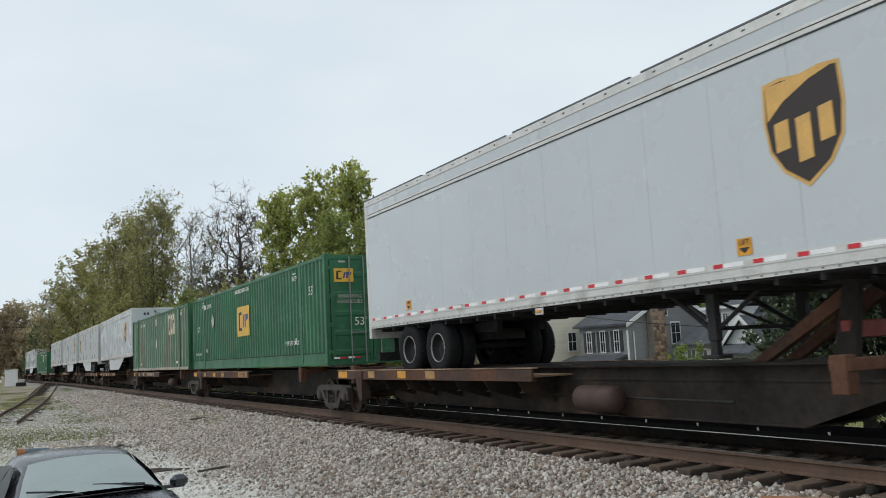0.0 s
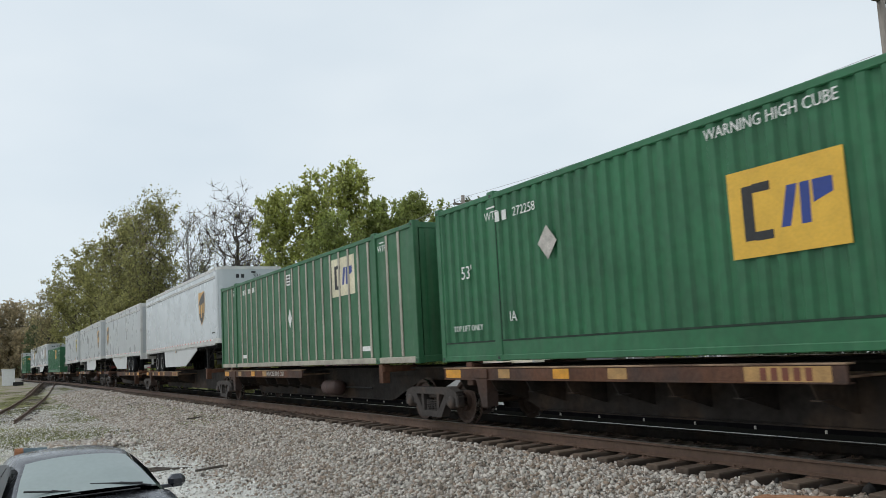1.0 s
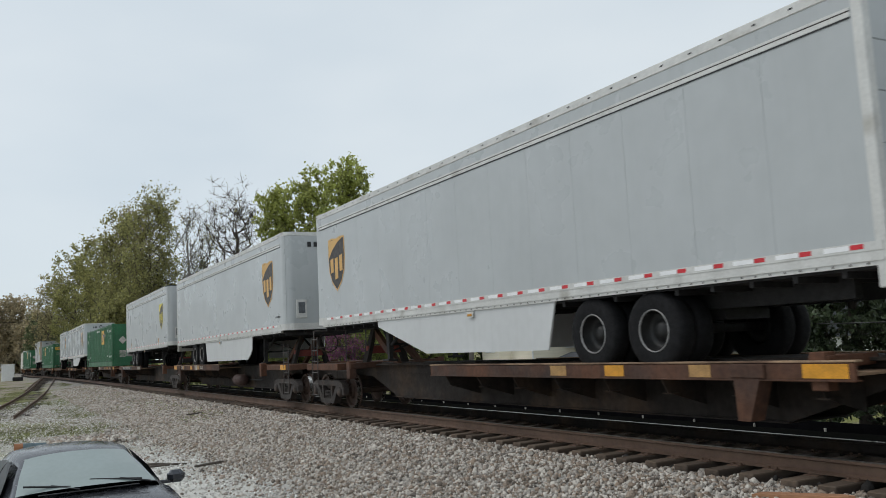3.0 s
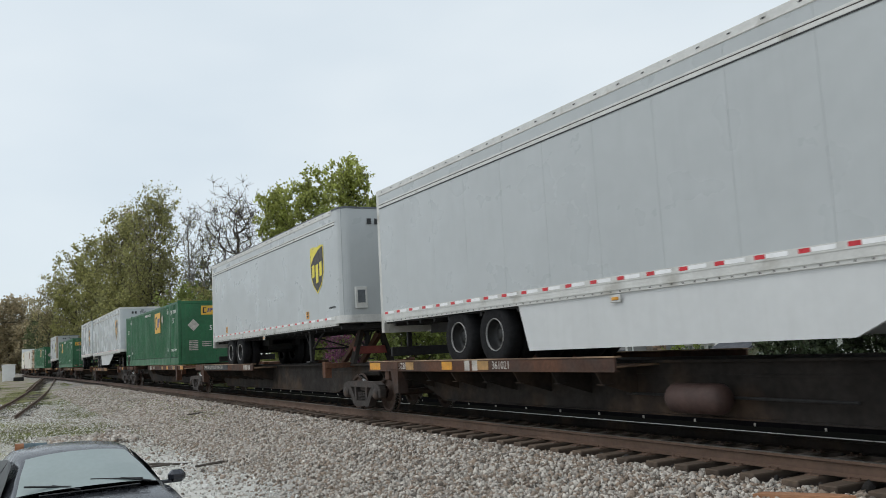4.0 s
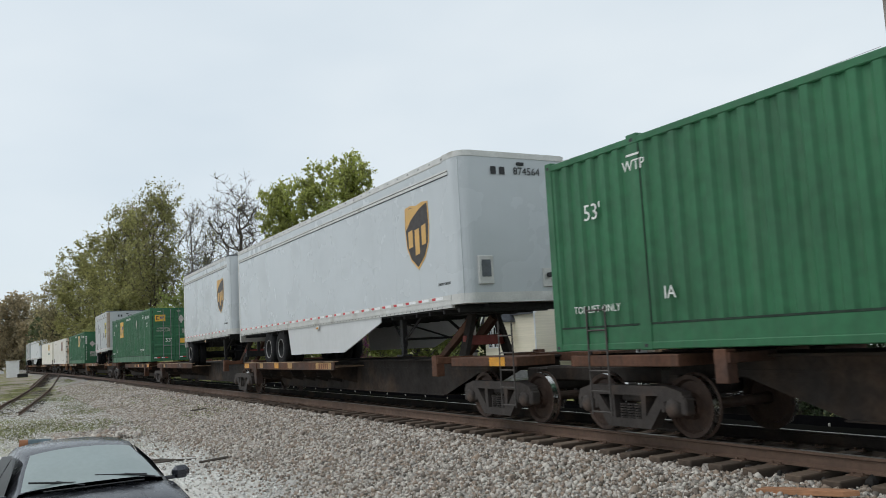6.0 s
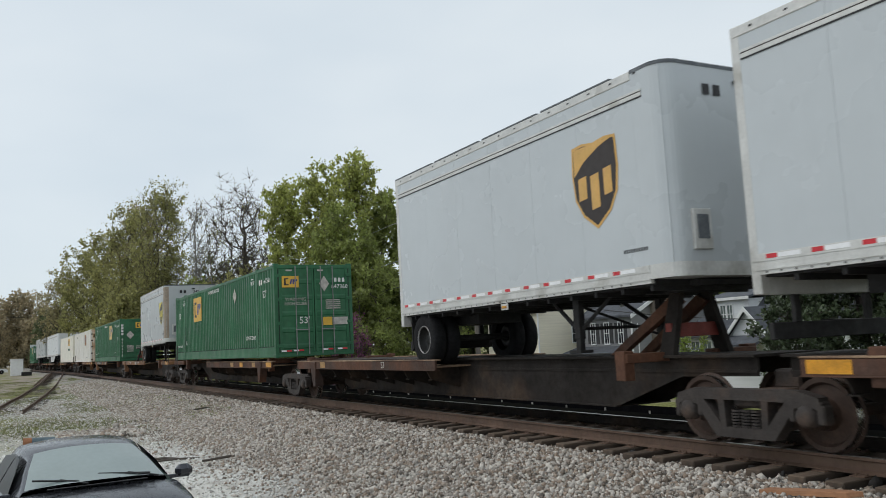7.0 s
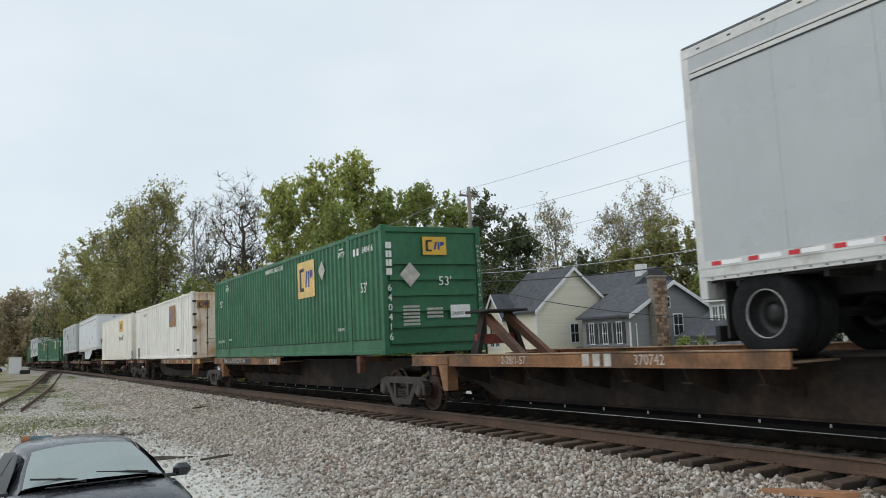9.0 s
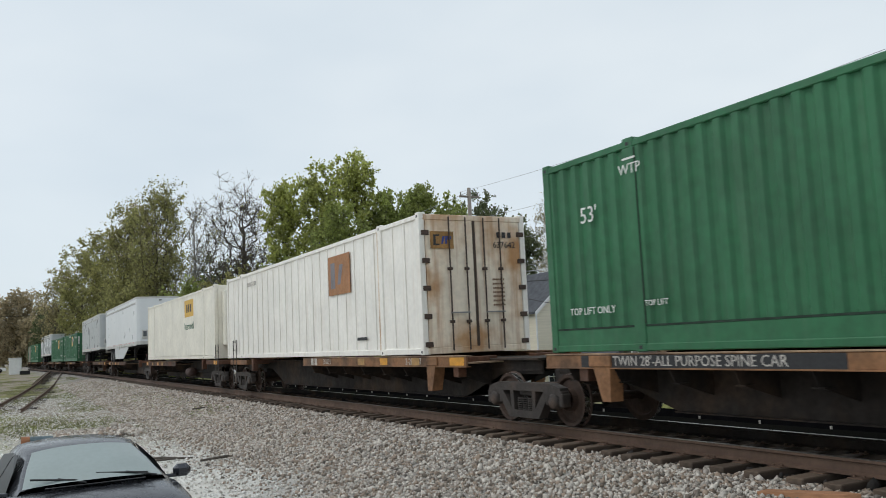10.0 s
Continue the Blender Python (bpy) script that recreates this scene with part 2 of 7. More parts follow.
def rope(points, r, seg=5):
    """One unbroken round strand through the given points."""
    m, ps = Mesh(), [Vector(p) for p in points]
    for i, p in enumerate(ps):
        d = (ps[min(i + 1, len(ps) - 1)] - ps[max(i - 1, 0)]).normalized()
        u = d.cross(Vector((0, 0, 1))).normalized()
        w = d.cross(u)
        m.v += [tuple(p + (u * math.cos(6.2832 * k / seg) + w * math.sin(6.2832 * k / seg)) * r) for k in range(seg)]
    m.f = [(i * seg + k, i * seg + (k + 1) % seg, (i + 1) * seg + (k + 1) % seg, (i + 1) * seg + k) for i in range(len(ps) - 1) for k in range(seg)]
    return m


# ---- the track's line: straight past the camera, then an easy bend and back ----
SPEED = 22.5


def bend(x):
    d = -x
    if d < 85:
        return 0.0, 0.0
    if d < 150:
        return -((d - 85) ** 2) / 3400, (d - 85) / 1700
    e = d - 150
    return -1.2426 - 0.0382 * e + e * e / 1100, 0.0382 - e / 550


def on_track(x):
    y, slope = bend(x)
    return Matrix.Translation((x, y, 0)) @ Matrix.Rotation(math.atan(slope), 4, "Z")


MOVERS, SPINNERS = [], []   # (thing, its place along the train at 0 s, further pose); (wheelset, its own place)

# ---- ground ----


def smooth_step(a, b, v):
    q = min(1.0, max(0.0, (v - a) / (b - a)))
    return q * q * (3 - 2 * q)


def ground_height(x, y):
    d = y - bend(x)[0] if -400 < x < 60 else y
    far = smooth_step(40, 140, -x)
    lot = -0.97 + 0.77 * far
    if d < 0:
        h = lot + (-0.285 - lot) * (1 - smooth_step(1.5, 5.2, -d)) if -d > 1.5 else -0.285
        h += 0.10 * noise.noise((x * 0.15, y * 0.15, 1.0)) * smooth_step(5, 9, -d)
    else:
        low = -3.1 + 2.3 * smooth_step(70, 170, -x)
        h = low + (-0.285 - low) * (1 - smooth_step(2.2, 18, d)) if d > 1.5 else -0.285
    h += 0.035 * noise.noise((x * 0.9, y * 0.9, 4.0)) * smooth_step(1.5, 3.0, abs(d))
    return h - 1.0 * smooth_step(-4, 30, -y - 30)


def axis(parts):
    out = []
    for a, b, n in parts:
        out += [a + (b - a) * i / n for i in range(n)]
    return out + [parts[-1][1]]


GX = axis([(-2500, -400, 8), (-400, -160, 24), (-160, -60, 50), (-60, 12, 180), (12, 60, 12), (60, 1200, 6)])
GY = axis([(-1500, -60, 8), (-60, -16, 14), (-16, 4, 90), (4, 60, 40), (60, 200, 10), (200, 2500, 8)])
gm = Mesh()
gm.v = [(x, y, ground_height(x, y)) for x in GX for y in GY]
ny = len(GY)
gm.f = [(i * ny + j, (i + 1) * ny + j, (i + 1) * ny + j + 1, i * ny + j + 1) for i in range(len(GX) - 1) for j in range(ny - 1)]


def ground_material():
    m = bpy.data.materials.new("gravel_dirt_and_grass")
    m.use_nodes = True
    n, l = m.node_tree.nodes, m.node_tree.links
    b = n["Principled BSDF"]
    b.inputs["Roughness"].default_value = 0.95
    b.inputs["Specular IOR Level"].default_value = 0.0
    co = n.new("ShaderNodeTexCoord")

    def tex(kind, sc, det=5):
        t = n.new(kind)
        t.inputs["Scale"].default_value = sc
        if kind == "ShaderNodeTexNoise":
            t.inputs["Detail"].default_value = det
        l.new(co.outputs["Object"], t.inputs["Vector"])
        return t

    def math_node(op, a, c):
        q = n.new("ShaderNodeMath")
        q.operation = op
        for s, v in zip(q.inputs, (a, c)):
            if isinstance(v, (int, float)):
                s.default_value = v
            else:
                l.new(v, s)
        return q.outputs[0]

    def rng(v, lo, hi, a=0.0, c=1.0):
        r = n.new("ShaderNodeMapRange")
        r.interpolation_type = "SMOOTHSTEP"
        for i, q in enumerate((lo, hi, a, c)):
            r.inputs[i + 1].default_value = q
        l.new(v, r.inputs[0])
        return r.outputs[0]

    def mix(a, c, f, kind="MIX"):
        x = n.new("ShaderNodeMixRGB")
        x.blend_type = kind
        for s, v in ((x.inputs[0], f), (x.inputs[1], a), (x.inputs[2], c)):
            if isinstance(v, bpy.types.NodeSocket):
                l.new(v, s)
            elif isinstance(v, (int, float)):
                s.default_value = v
            else:
                s.default_value = (*v, 1)
        return x.outputs[0]

    sep = n.new("ShaderNodeSeparateXYZ")
    l.new(co.outputs["Object"], sep.inputs[0])
    wob = tex("ShaderNodeTexNoise", 0.25).outputs["Fac"]
    wobble = math_node("MULTIPLY", math_node("SUBTRACT", wob, 0.5), 5.0)
    xs, ys = math_node("ADD", sep.outputs[0], math_node("MULTIPLY", wobble, 4.0)), math_node("ADD", sep.outputs[1], wobble)
    vor = tex("ShaderNodeTexVoronoi", 26)
    stone = mix((0.13, 0.12, 0.11), (0.50, 0.475, 0.44), vor.outputs["Color"])
    stone = mix(stone, (0.33, 0.315, 0.29), rng(tex("ShaderNodeTexNoise", 0.5).outputs["Fac"], 0.35, 0.7, 0.0, 0.55))
    pale = mix(stone, (0.86, 0.85, 0.80), 0.70)
    lot = mix(stone, pale, rng(ys, -3.0, -6.0))
    dirt = mix((0.24, 0.19, 0.13), (0.36, 0.31, 0.24), tex("ShaderNodeTexNoise", 1.2).outputs["Fac"])
    grass = mix((0.12, 0.14, 0.045), (0.28, 0.27, 0.12), rng(tex("ShaderNodeTexNoise", 6.0, 8).outputs["Fac"], 0.3, 0.7))
    dirt = mix(dirt, (0.38, 0.35, 0.31), rng(tex("ShaderNodeTexNoise", 0.7, 8).outputs["Fac"], 0.48, 0.72, 0.0, 0.7))
    dirt = mix(dirt, stone, 0.35)
    field = mix(dirt, grass, rng(tex("ShaderNodeTexNoise", 0.28, 9).outputs["Fac"], 0.46, 0.60, 0.0, 0.85))
    lot = mix(lot, (0.25, 0.20, 0.15), math_node("MULTIPLY", rng(tex("ShaderNodeTexNoise", 0.45, 9).outputs["Fac"], 0.54, 0.70), 0.6))
    near = mix(lot, field, math_node("MULTIPLY", rng(xs, -20, -36), rng(ys, -2.6, -5.2)))
    # trackbed fades to near black: grime and the train's shade, both painted in
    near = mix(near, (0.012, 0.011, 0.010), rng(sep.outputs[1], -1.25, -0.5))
    beyond = mix(grass, dirt, rng(tex("ShaderNodeTexNoise", 0.2).outputs["Fac"], 0.5, 0.7))
    # dark soil short of the road, with shade under the train painted in
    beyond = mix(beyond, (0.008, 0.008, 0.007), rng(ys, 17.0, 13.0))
    beyond = mix(beyond, (0.05, 0.05, 0.05), math_node("MULTIPLY", rng(ys, 17.5, 18.2), rng(ys, 25.5, 24.8)))
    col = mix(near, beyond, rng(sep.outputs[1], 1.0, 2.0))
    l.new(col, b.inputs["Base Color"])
    bn = n.new("ShaderNodeBump")
    bn.inputs["Strength"].default_value, bn.inputs["Distance"].default_value = 0.8, 0.03
    l.new(vor.outputs["Distance"], bn.inputs["Height"])
    l.new(bn.outputs[0], b.inputs["Normal"])
    return m


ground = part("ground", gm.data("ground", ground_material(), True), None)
tagged(ground, "grey crushed-stone lot with dirt and thin grass", "ground", kind="structure")

# ---- the main track: rails on wooden ties ----
track = tagged(new("main_track"), "rusty steel rails on dark wooden ties in ballast", "railway track", kind="structure")
RAIL_SECTION = [(-0.07, -0.178), (0.07, -0.178), (0.07, -0.166), (0.012, -0.145), (0.012, -0.045), (0.036, -0.035), (0.036, -0.004), (-0.036, -0.004), (-0.036, -0.035), (-0.012, -0.045), (-0.012, -0.145), (-0.07, -0.166)]
HEAD_SECTION = [(-0.034, -0.006), (0.034, -0.006), (0.034, -0.003), (0.028, 0.0), (-0.028, 0.0), (-0.034, -0.003)]


def swept(section, line):
    m = Mesh()
    n = len(section)
    for (x, y, z, nx, ny_) in line:
        m.v += [(x + nx * a, y + ny_ * a, z + b) for a, b in section]
    for k in range(len(line) - 1):
        m.f += [(k * n + i, k * n + (i + 1) % n, (k + 1) * n + (i + 1) % n, (k + 1) * n + i) for i in range(n)]
    m.f += [tuple(range(n)), tuple(range((len(line) - 1) * n, len(line) * n))]
    return m


def track_line(off):
    out = []
    for x in axis([(-330, -80, 50), (-80, 60, 4)]):
        y, s = bend(x)
        k = math.hypot(1, s)
        out.append((x - s / k * off, y + off / k, 0.0, -s / k, 1 / k))
    return out


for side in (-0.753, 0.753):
    # far rail's darker material puts the train's shade into its colour
    r = part("rail", swept(RAIL_SECTION, track_line(side)), RAIL if side < 0 else SILL, track, "rusty steel rail" if side < 0 else "grimy steel rail, darkened for train shade")
    part("rail_head", swept(HEAD_SECTION, track_line(side)), RAIL_TOP, r, "polished running surface")

# ---- a low dark fence of cloth between white stakes, beyond the track ----
fence = thing("silt_fence", "low black cloth fence on pale stakes beside the track", "fence")
# cloth above the cord is added to keep the view under wagons dark
fm = Mesh().box(-60, 1.2, 8.0, 8.012, -1.85, -0.72)
part("fabric", fm, mat("black_fence_cloth", (0.007, 0.007, 0.008), 0.95, 0, 0.3, 3, spec=0.0), fence)
part("top_cord", Mesh().box(-60, 1.2, 7.98, 7.998, -1.07, -1.05), OLD_WHITE, fence, "pale cord along the top")
for i in range(31):
    part("stake", Mesh().box(-60 + 2.04 * i - 0.02, -60 + 2.04 * i + 0.02, 7.93, 7.978, -1.9, -0.86, 0.004), OLD_WHITE, fence)

# ---- rolling stock ----


def wheelset_data(wheel, rim):
    n = len(wheel.f)
    me = wheel.add(rim.v, rim.f).data("wheelset", WHEEL)
    me.materials.append(SHINY)
    for p in me.polygons:
        p.material_index = 1 if p.index >= n else 0
    return me


def bogie_meshes():
    side = Mesh()
    # upper and lower chords, two columns and the pedestals leave the side frame's openings free
    for a, b in ((-0.085, 0.085),):
        side.prism([(-1.10, 0.50), (-1.06, 0.64), (-0.78, 0.71), (0.78, 0.71), (1.06, 0.64), (1.10, 0.50), (0.80, 0.575), (-0.80, 0.575)], a, b)
        side.prism([(-0.44, 0.13), (0.44, 0.13), (0.40, 0.25), (-0.40, 0.25)], a, b)
        for s in (-1, 1):
            side.prism([(s * 0.80, 0.58), (s * 0.62, 0.58), (s * 0.28, 0.20), (s * 0.44, 0.13)], a, b)
            side.prism([(s * 0.38, 0.58), (s * 0.28, 0.58), (s * 0.27, 0.24), (s * 0.36, 0.24)], a, b)
            side.box(min(s * 0.70, s * 1.10), max(s * 0.70, s * 1.10), a, b, 0.50, 0.60, 0.02)
            side.box(min(s * 1.02, s * 1.13), max(s * 1.02, s * 1.13), a, b, 0.34, 0.56, 0.02)
            side.box(min(s * 0.66, s * 0.74), max(s * 0.66, s * 0.74), a, b, 0.36, 0.56, 0.015)
    spring = Mesh()
    for k in range(6):
        for sx in (-0.15, 0.0, 0.15):
            spring.turned([(0.045, 0.0), (0.075, 0.0), (0.075, 0.022), (0.045, 0.022)], 10)
            q = len(spring.v) - 40
            for i in range(q, len(spring.v)):
                x, y, z = spring.v[i]
                spring.v[i] = (x + sx, z, 0.255 + k * 0.036 + y)
    cap = Mesh().turned([(0.001, -0.07), (0.09, -0.07), (0.125, -0.04), (0.13, 0.08)], 14)
    tread = [(0.13, -0.07), (0.17, -0.10), (0.19, -0.02), (0.33, 0.0), (0.36, -0.05), (0.415, -0.055)]
    back = [(0.445, 0.075), (0.36, 0.075), (0.33, 0.03), (0.19, 0.05), (0.13, 0.07)]
    wheel, rim = Mesh(), Mesh()
    wheel.turned([(0.09, -0.07)] + tread, 30).turned(back + [(0.09, 0.07)], 30).turned([(0.418, 0.045), (0.445, 0.06), (0.445, 0.075)], 30)
    rim.turned([(0.415, -0.055), (0.418, 0.045)], 30)
    for m in (wheel, rim):
        keep = list(m.v)
        n = len(keep)
        fs = list(m.f)
        m.v = [(x, y - 0.753, z) for x, y, z in keep] + [(x, 0.753 - y, z) for x, y, z in keep]
        m.f = fs + [tuple(i + n for i in f) for f in fs]
    wheel.tube((0, -0.98, 0), (0, 0.98, 0), 0.075, seg=12)
    # two hub bolts a side, so that the turning shows
    for s in (-1, 1):
        for a in range(4):
            wheel.box(0.10 * math.cos(a * 1.571) - 0.02, 0.10 * math.cos(a * 1.571) + 0.02, s * 0.84 - 0.012, s * 0.84 + 0.012, 0.10 * math.sin(a * 1.571) - 0.02, 0.10 * math.sin(a * 1.571) + 0.02)
    return {"side": side.data("side_frame", TRUCK), "spring": spring.data("spring", TRUCK),
            "cap": cap.data("bearing_cap", TRUCK, True), "wheel": wheelset_data(wheel, rim)}


BOGIE = bogie_meshes()
SOOT = mat("sooty_grey_steel", (0.075, 0.066, 0.060), 0.7, 0.2, 0.3, 5)


def bogie(parent, x):
    b = part("bogie", Mesh().box(x - 0.22, x + 0.22, -1.04, 1.04, 0.48, 0.68, 0.03).box(x - 0.2, x + 0.2, -0.3, 0.3, 0.66, 0.90, 0.03), TRUCK, parent, "dark cast-iron two-axle bogie")
    for s in (-1, 1):
        part("side_frame", BOGIE["side"], TRUCK, b, at=pose(x, s * 1.03, 0))
        part("spring_nest", BOGIE["spring"], TRUCK, b, at=pose(x, s * 1.03, 0), kind="stuff")
        for a in (-0.89, 0.89):
            part("bearing_cap", BOGIE["cap"], TRUCK, b, at=pose(x + a, s * 1.09, 0.43, 0, 0, 0 if s < 0 else 180))
    for a in (-0.89, 0.89):
        w = part("wheelset", BOGIE["wheel"], WHEEL, b, "rust-brown wheels with polished treads", at=pose(x + a, 0, 0.43))
        SPINNERS.append((w, x + a))
    return b


def spine_car(lead, trail, deck_ahead=False, first=False, last=False, marks="", mat_deck=None, tank=True, end=False, deck_len=8.55, lift=0.0):
    """One unit of an articulated spine car: fish-bellied box sill, a pair of wheel decks on brackets, hitch, castings' arms.
    lead and trail: places of its bogies along the train; it carries the trailing one, and the leading one where it is the first."""
    mid, h = (lead + trail) / 2, (lead - trail) / 2
    car = thing("spine_car", "rust-brown articulated spine wagon with narrow wheel decks", "railway wagon", "wagons of the train")
    deck_mat = mat_deck or DECK
    sill = Mesh()
    for y0, y1 in ((-0.50, -0.47), (0.47, 0.50)):
        sill.prism([(-h + 0.25, 1.06), (h - 0.25, 1.06), (h - 0.25, 0.82), (h - 1.6, 0.80), (h - 3.0, 0.34), (-h + 3.0, 0.34), (-h + 1.6, 0.80), (-h + 0.25, 0.82)], y0, y1)
    sill.box(-h + 0.2, h - 0.2, -0.62, 0.62, 1.06, 1.10, 0.006).box(-h + 3.0, h - 3.0, -0.56, 0.56, 0.32, 0.345, 0.006)
    sill.box(-h + 0.25, h - 0.25, -0.52, -0.50, 0.86, 0.90).box(-h + 0.25, h - 0.25, 0.50, 0.52, 0.86, 0.90)
    part("centre_sill", sill, SILL, car, "grimy fish-bellied box sill")
    # the wheel deck
    x0, x1 = (h - 10.7, h - 1.5) if deck_ahead else (-h + 1.05, -h + 1.05 + deck_len)
    for s in (-1, 1):
        top = Mesh()
        a, b = sorted((s * 0.50, s * 1.32))
        top.box(x0, x1, max(a, -1.275), min(b, 1.275), 0.94, 0.97, 0.004)
        part("deck_plate", top, DECK_TOP, car, "worn tan deck plate")
        edge = Mesh()
        a, b = sorted((s * 1.28, s * 1.325))
        edge.box(x0, x1, a, b, 0.895, 1.078, 0.008)
        a, b = sorted((s * 1.22, s * 1.34))
        edge.box(x0, x1, a, b, 0.880, 0.900, 0.004)
        a, b = sorted((s * 1.20, s * 1.335))
        part("deck_lip", Mesh().box(x0 - 0.01, x1 + 0.01, a, b, 1.080, 1.102, 0.004), DECK_TOP, car, "worn tan lip along the deck")
        side_sill = part("deck_side_sill", edge, deck_mat, car, "rust-brown side sill")
        n = 8
        for i in range(n):
            xb = x0 + 0.5 + (x1 - x0 - 1.0) * i / (n - 1)
            br = Mesh().prism([(s * 0.50, 0.935), (s * 1.27, 0.935), (s * 1.27, 0.875), (s * 1.17, 0.70), (s * 0.51, 0.50)], xb - 0.012, xb + 0.012, "x")
            br.box(xb - 0.08, xb + 0.08, min(s * 1.0, s * 1.19), max(s * 1.0, s * 1.19), 0.682, 0.698)
            part("bracket", br, SILL, car)
        # heavy gusset near the bogie
        xg = x1 - 1.35 if deck_ahead else x0 + 1.35
        k = 1 if deck_ahead else -1
        g = Mesh().prism([(xg - 0.22, 1.07), (xg + 0.22, 1.07), (xg - k * 0.10 + 0.09, 0.42), (xg - k * 0.10 - 0.09, 0.42)], s * 1.12, s * 1.345)
        g.box(xg - 0.24, xg + 0.24, min(s * 1.28, s * 1.36), max(s * 1.28, s * 1.36), 0.91, 1.07, 0.01)
        part("gusset", g, deck_mat, car)
        # reflectors along the sill
        spots = [(0.35, REFLECT, 0.55), (2.1, DULL_YELLOW, 0.35), (3.7, REFLECT, 0.40), (5.0, DULL_YELLOW, 0.40)]
        if marks in ("number", "twin"):
            spots = []
        elif marks == "53":
            spots = spots[1:2]
        for dx, mm, wd in spots:
            px = x1 - dx if deck_ahead else x0 + dx
            part("reflector", flat(rect(0, 0, wd, 0.15)), mm, side_sill, at=on_side(px, 0.99, s * 1.3255, s))
        if marks == "twin" and s < 0:
            part("stencil_panel", flat(rect(0, 0, 4.4, 0.175)), INK, side_sill, at=on_side(x0 + 3.1, 0.985, -1.3258))
            writing("TWIN 28'-ALL PURPOSE SPINE CAR", 0.19, OLD_WHITE, side_sill, on_side(x0 + 3.1, 0.985, -1.331))
            bar_part("stencil_marking", bars(1, 0.85, 0.15, 0, 0.6), OLD_WHITE, side_sill, at=on_side(x1 - 0.7, 0.985, -1.327))
        elif marks == "all" and s < 0:
            writing("ALL PURPOSE SPINE CAR", 0.19, OLD_WHITE, side_sill, on_side(x0 + 5.9, 0.985, -1.327))
        elif marks == "number" and s < 0:
            writing("2-28/1-57", 0.19, OLD_WHITE, side_sill, on_side(x0 + 3.84, 0.985, -1.327))
            bar_part("stencil_marking", bars(1, 0.75, 0.19, 0, 0.65), OLD_WHITE, side_sill, at=on_side(x0 + 6.05, 0.985, -1.327))
            writing("370742", 0.20, OLD_WHITE, side_sill, on_side(x0 + 7.15, 0.985, -1.327))
        elif marks == "361021" and s < 0:
            writing("2-28/1-57", 0.19, OLD_WHITE, side_sill, on_side(x1 - 2.2 if deck_ahead else x0 + 1.9, 0.985, -1.327))
            bar_part("stencil_marking", bars(1, 0.55, 0.20, 0, 0.65), OLD_WHITE, side_sill, at=on_side(x0 + 0.9 if deck_ahead else x0 + 4.6, 0.985, -1.327))
            writing("361021", 0.19, OLD_WHITE, side_sill, on_side(x0 + 1.9 if deck_ahead else x0 + 5.6, 0.985, -1.327))
        elif marks == "53" and s < 0:
            writing("53", 0.20, OLD_WHITE, side_sill, on_side(x0 + 6.02, 0.985, -1.332))
        elif marks == "bars" and s < 0:
            part("stencil_panel", flat(rect(0, 0, 1.15, 0.17)), DULL_YELLOW, side_sill, at=on_side(x1 - 0.75, 0.985, -1.3258))
            bar_part("stencil_marking", bars(1, 0.75, 0.14, 0, 0.55), mat("red_brown_stencil", (0.16, 0.05, 0.03), 0.7), side_sill, at=on_side(x1 - 0.75, 0.985, -1.330))
    # the decks of the last sets stand a little higher
    for o in car.children:
        if o.name.split(".")[0] in ("deck_plate", "deck_lip", "deck_side_sill", "bracket", "gusset"):
            o.location.z += lift
    # arms that take a container's castings
    for xa in (h - 1.95, -h + 1.95):
        for s in (-1, 1):
            arm = Mesh()
            a, b = sorted((s * 0.45, s * 1.28))
            arm.box(xa - 0.13, xa + 0.13, a, b, 1.02, 1.15, 0.01)
            a, b = sorted((s * 1.12, s * 1.30))
            arm.box(xa - 0.10, xa + 0.10, a, b, 0.78, 1.19, 0.01)
            part("casting_arm", arm, DECK, car)
    if tank:
        part("air_tank", Mesh().turned([(0.001, -0.50), (0.14, -0.48), (0.20, -0.40), (0.20, 0.40), (0.14, 0.48), (0.001, 0.50)], 16), mat("dull_red_brown_tank", (0.065, 0.036, 0.030), 0.7, 0, 0.2, 4), car, "dark red-brown air tank", at=pose(-h + 10.6, -0.80, 0.60, 0, 0, 90), smooth=True)
        part("pipe", Mesh().tube((-h + 9, -0.62, 0.62), (h - 4, -0.62, 0.60), 0.02), BLACK, car)
    if end:
        for s in (-1, 1):
            lad = Mesh()
            for q in (0.0, 0.42):
                lad.tube((-h - 0.55 + q, s * 1.30, 0.30), (-h - 0.55 + q, s * 1.30, 1.85), 0.016, seg=6)
            for q in range(6):
                lad.tube((-h - 0.55, s * 1.30, 0.34 + q * 0.29), (-h - 0.13, s * 1.30, 0.34 + q * 0.29), 0.014, seg=6)
            part("ladder", lad, SOOT, car, "sooty steel ladder and grab irons")
            ep = Mesh().box(-h - 1.0, -h + 1.25, min(s * 0.5, s * 1.30), max(s * 0.5, s * 1.30), 0.98, 1.14, 0.012)
            part("end_platform", ep, deck_mat, car)
        for s in (-1, 1):
            rail = Mesh().tube((-h - 0.60, s * 1.22, 1.14), (-h - 0.60, s * 1.22, 2.02), 0.018, seg=6).tube((-h - 0.60, s * 0.30, 1.14), (-h - 0.60, s * 0.30, 2.02), 0.018, seg=6)
            rail.tube((-h - 0.60, s * 1.22, 2.02), (-h - 0.60, s * 0.30, 2.02), 0.018, seg=6).tube((-h - 0.60, s * 1.22, 1.58), (-h - 0.60, s * 0.30, 1.58), 0.015, seg=6)
            part("guard_rail", rail, SOOT, car)
        part("coupler", Mesh().box(-h - 1.75, -h - 0.2, -0.14, 0.14, 0.66, 0.92, 0.03), SILL, car)
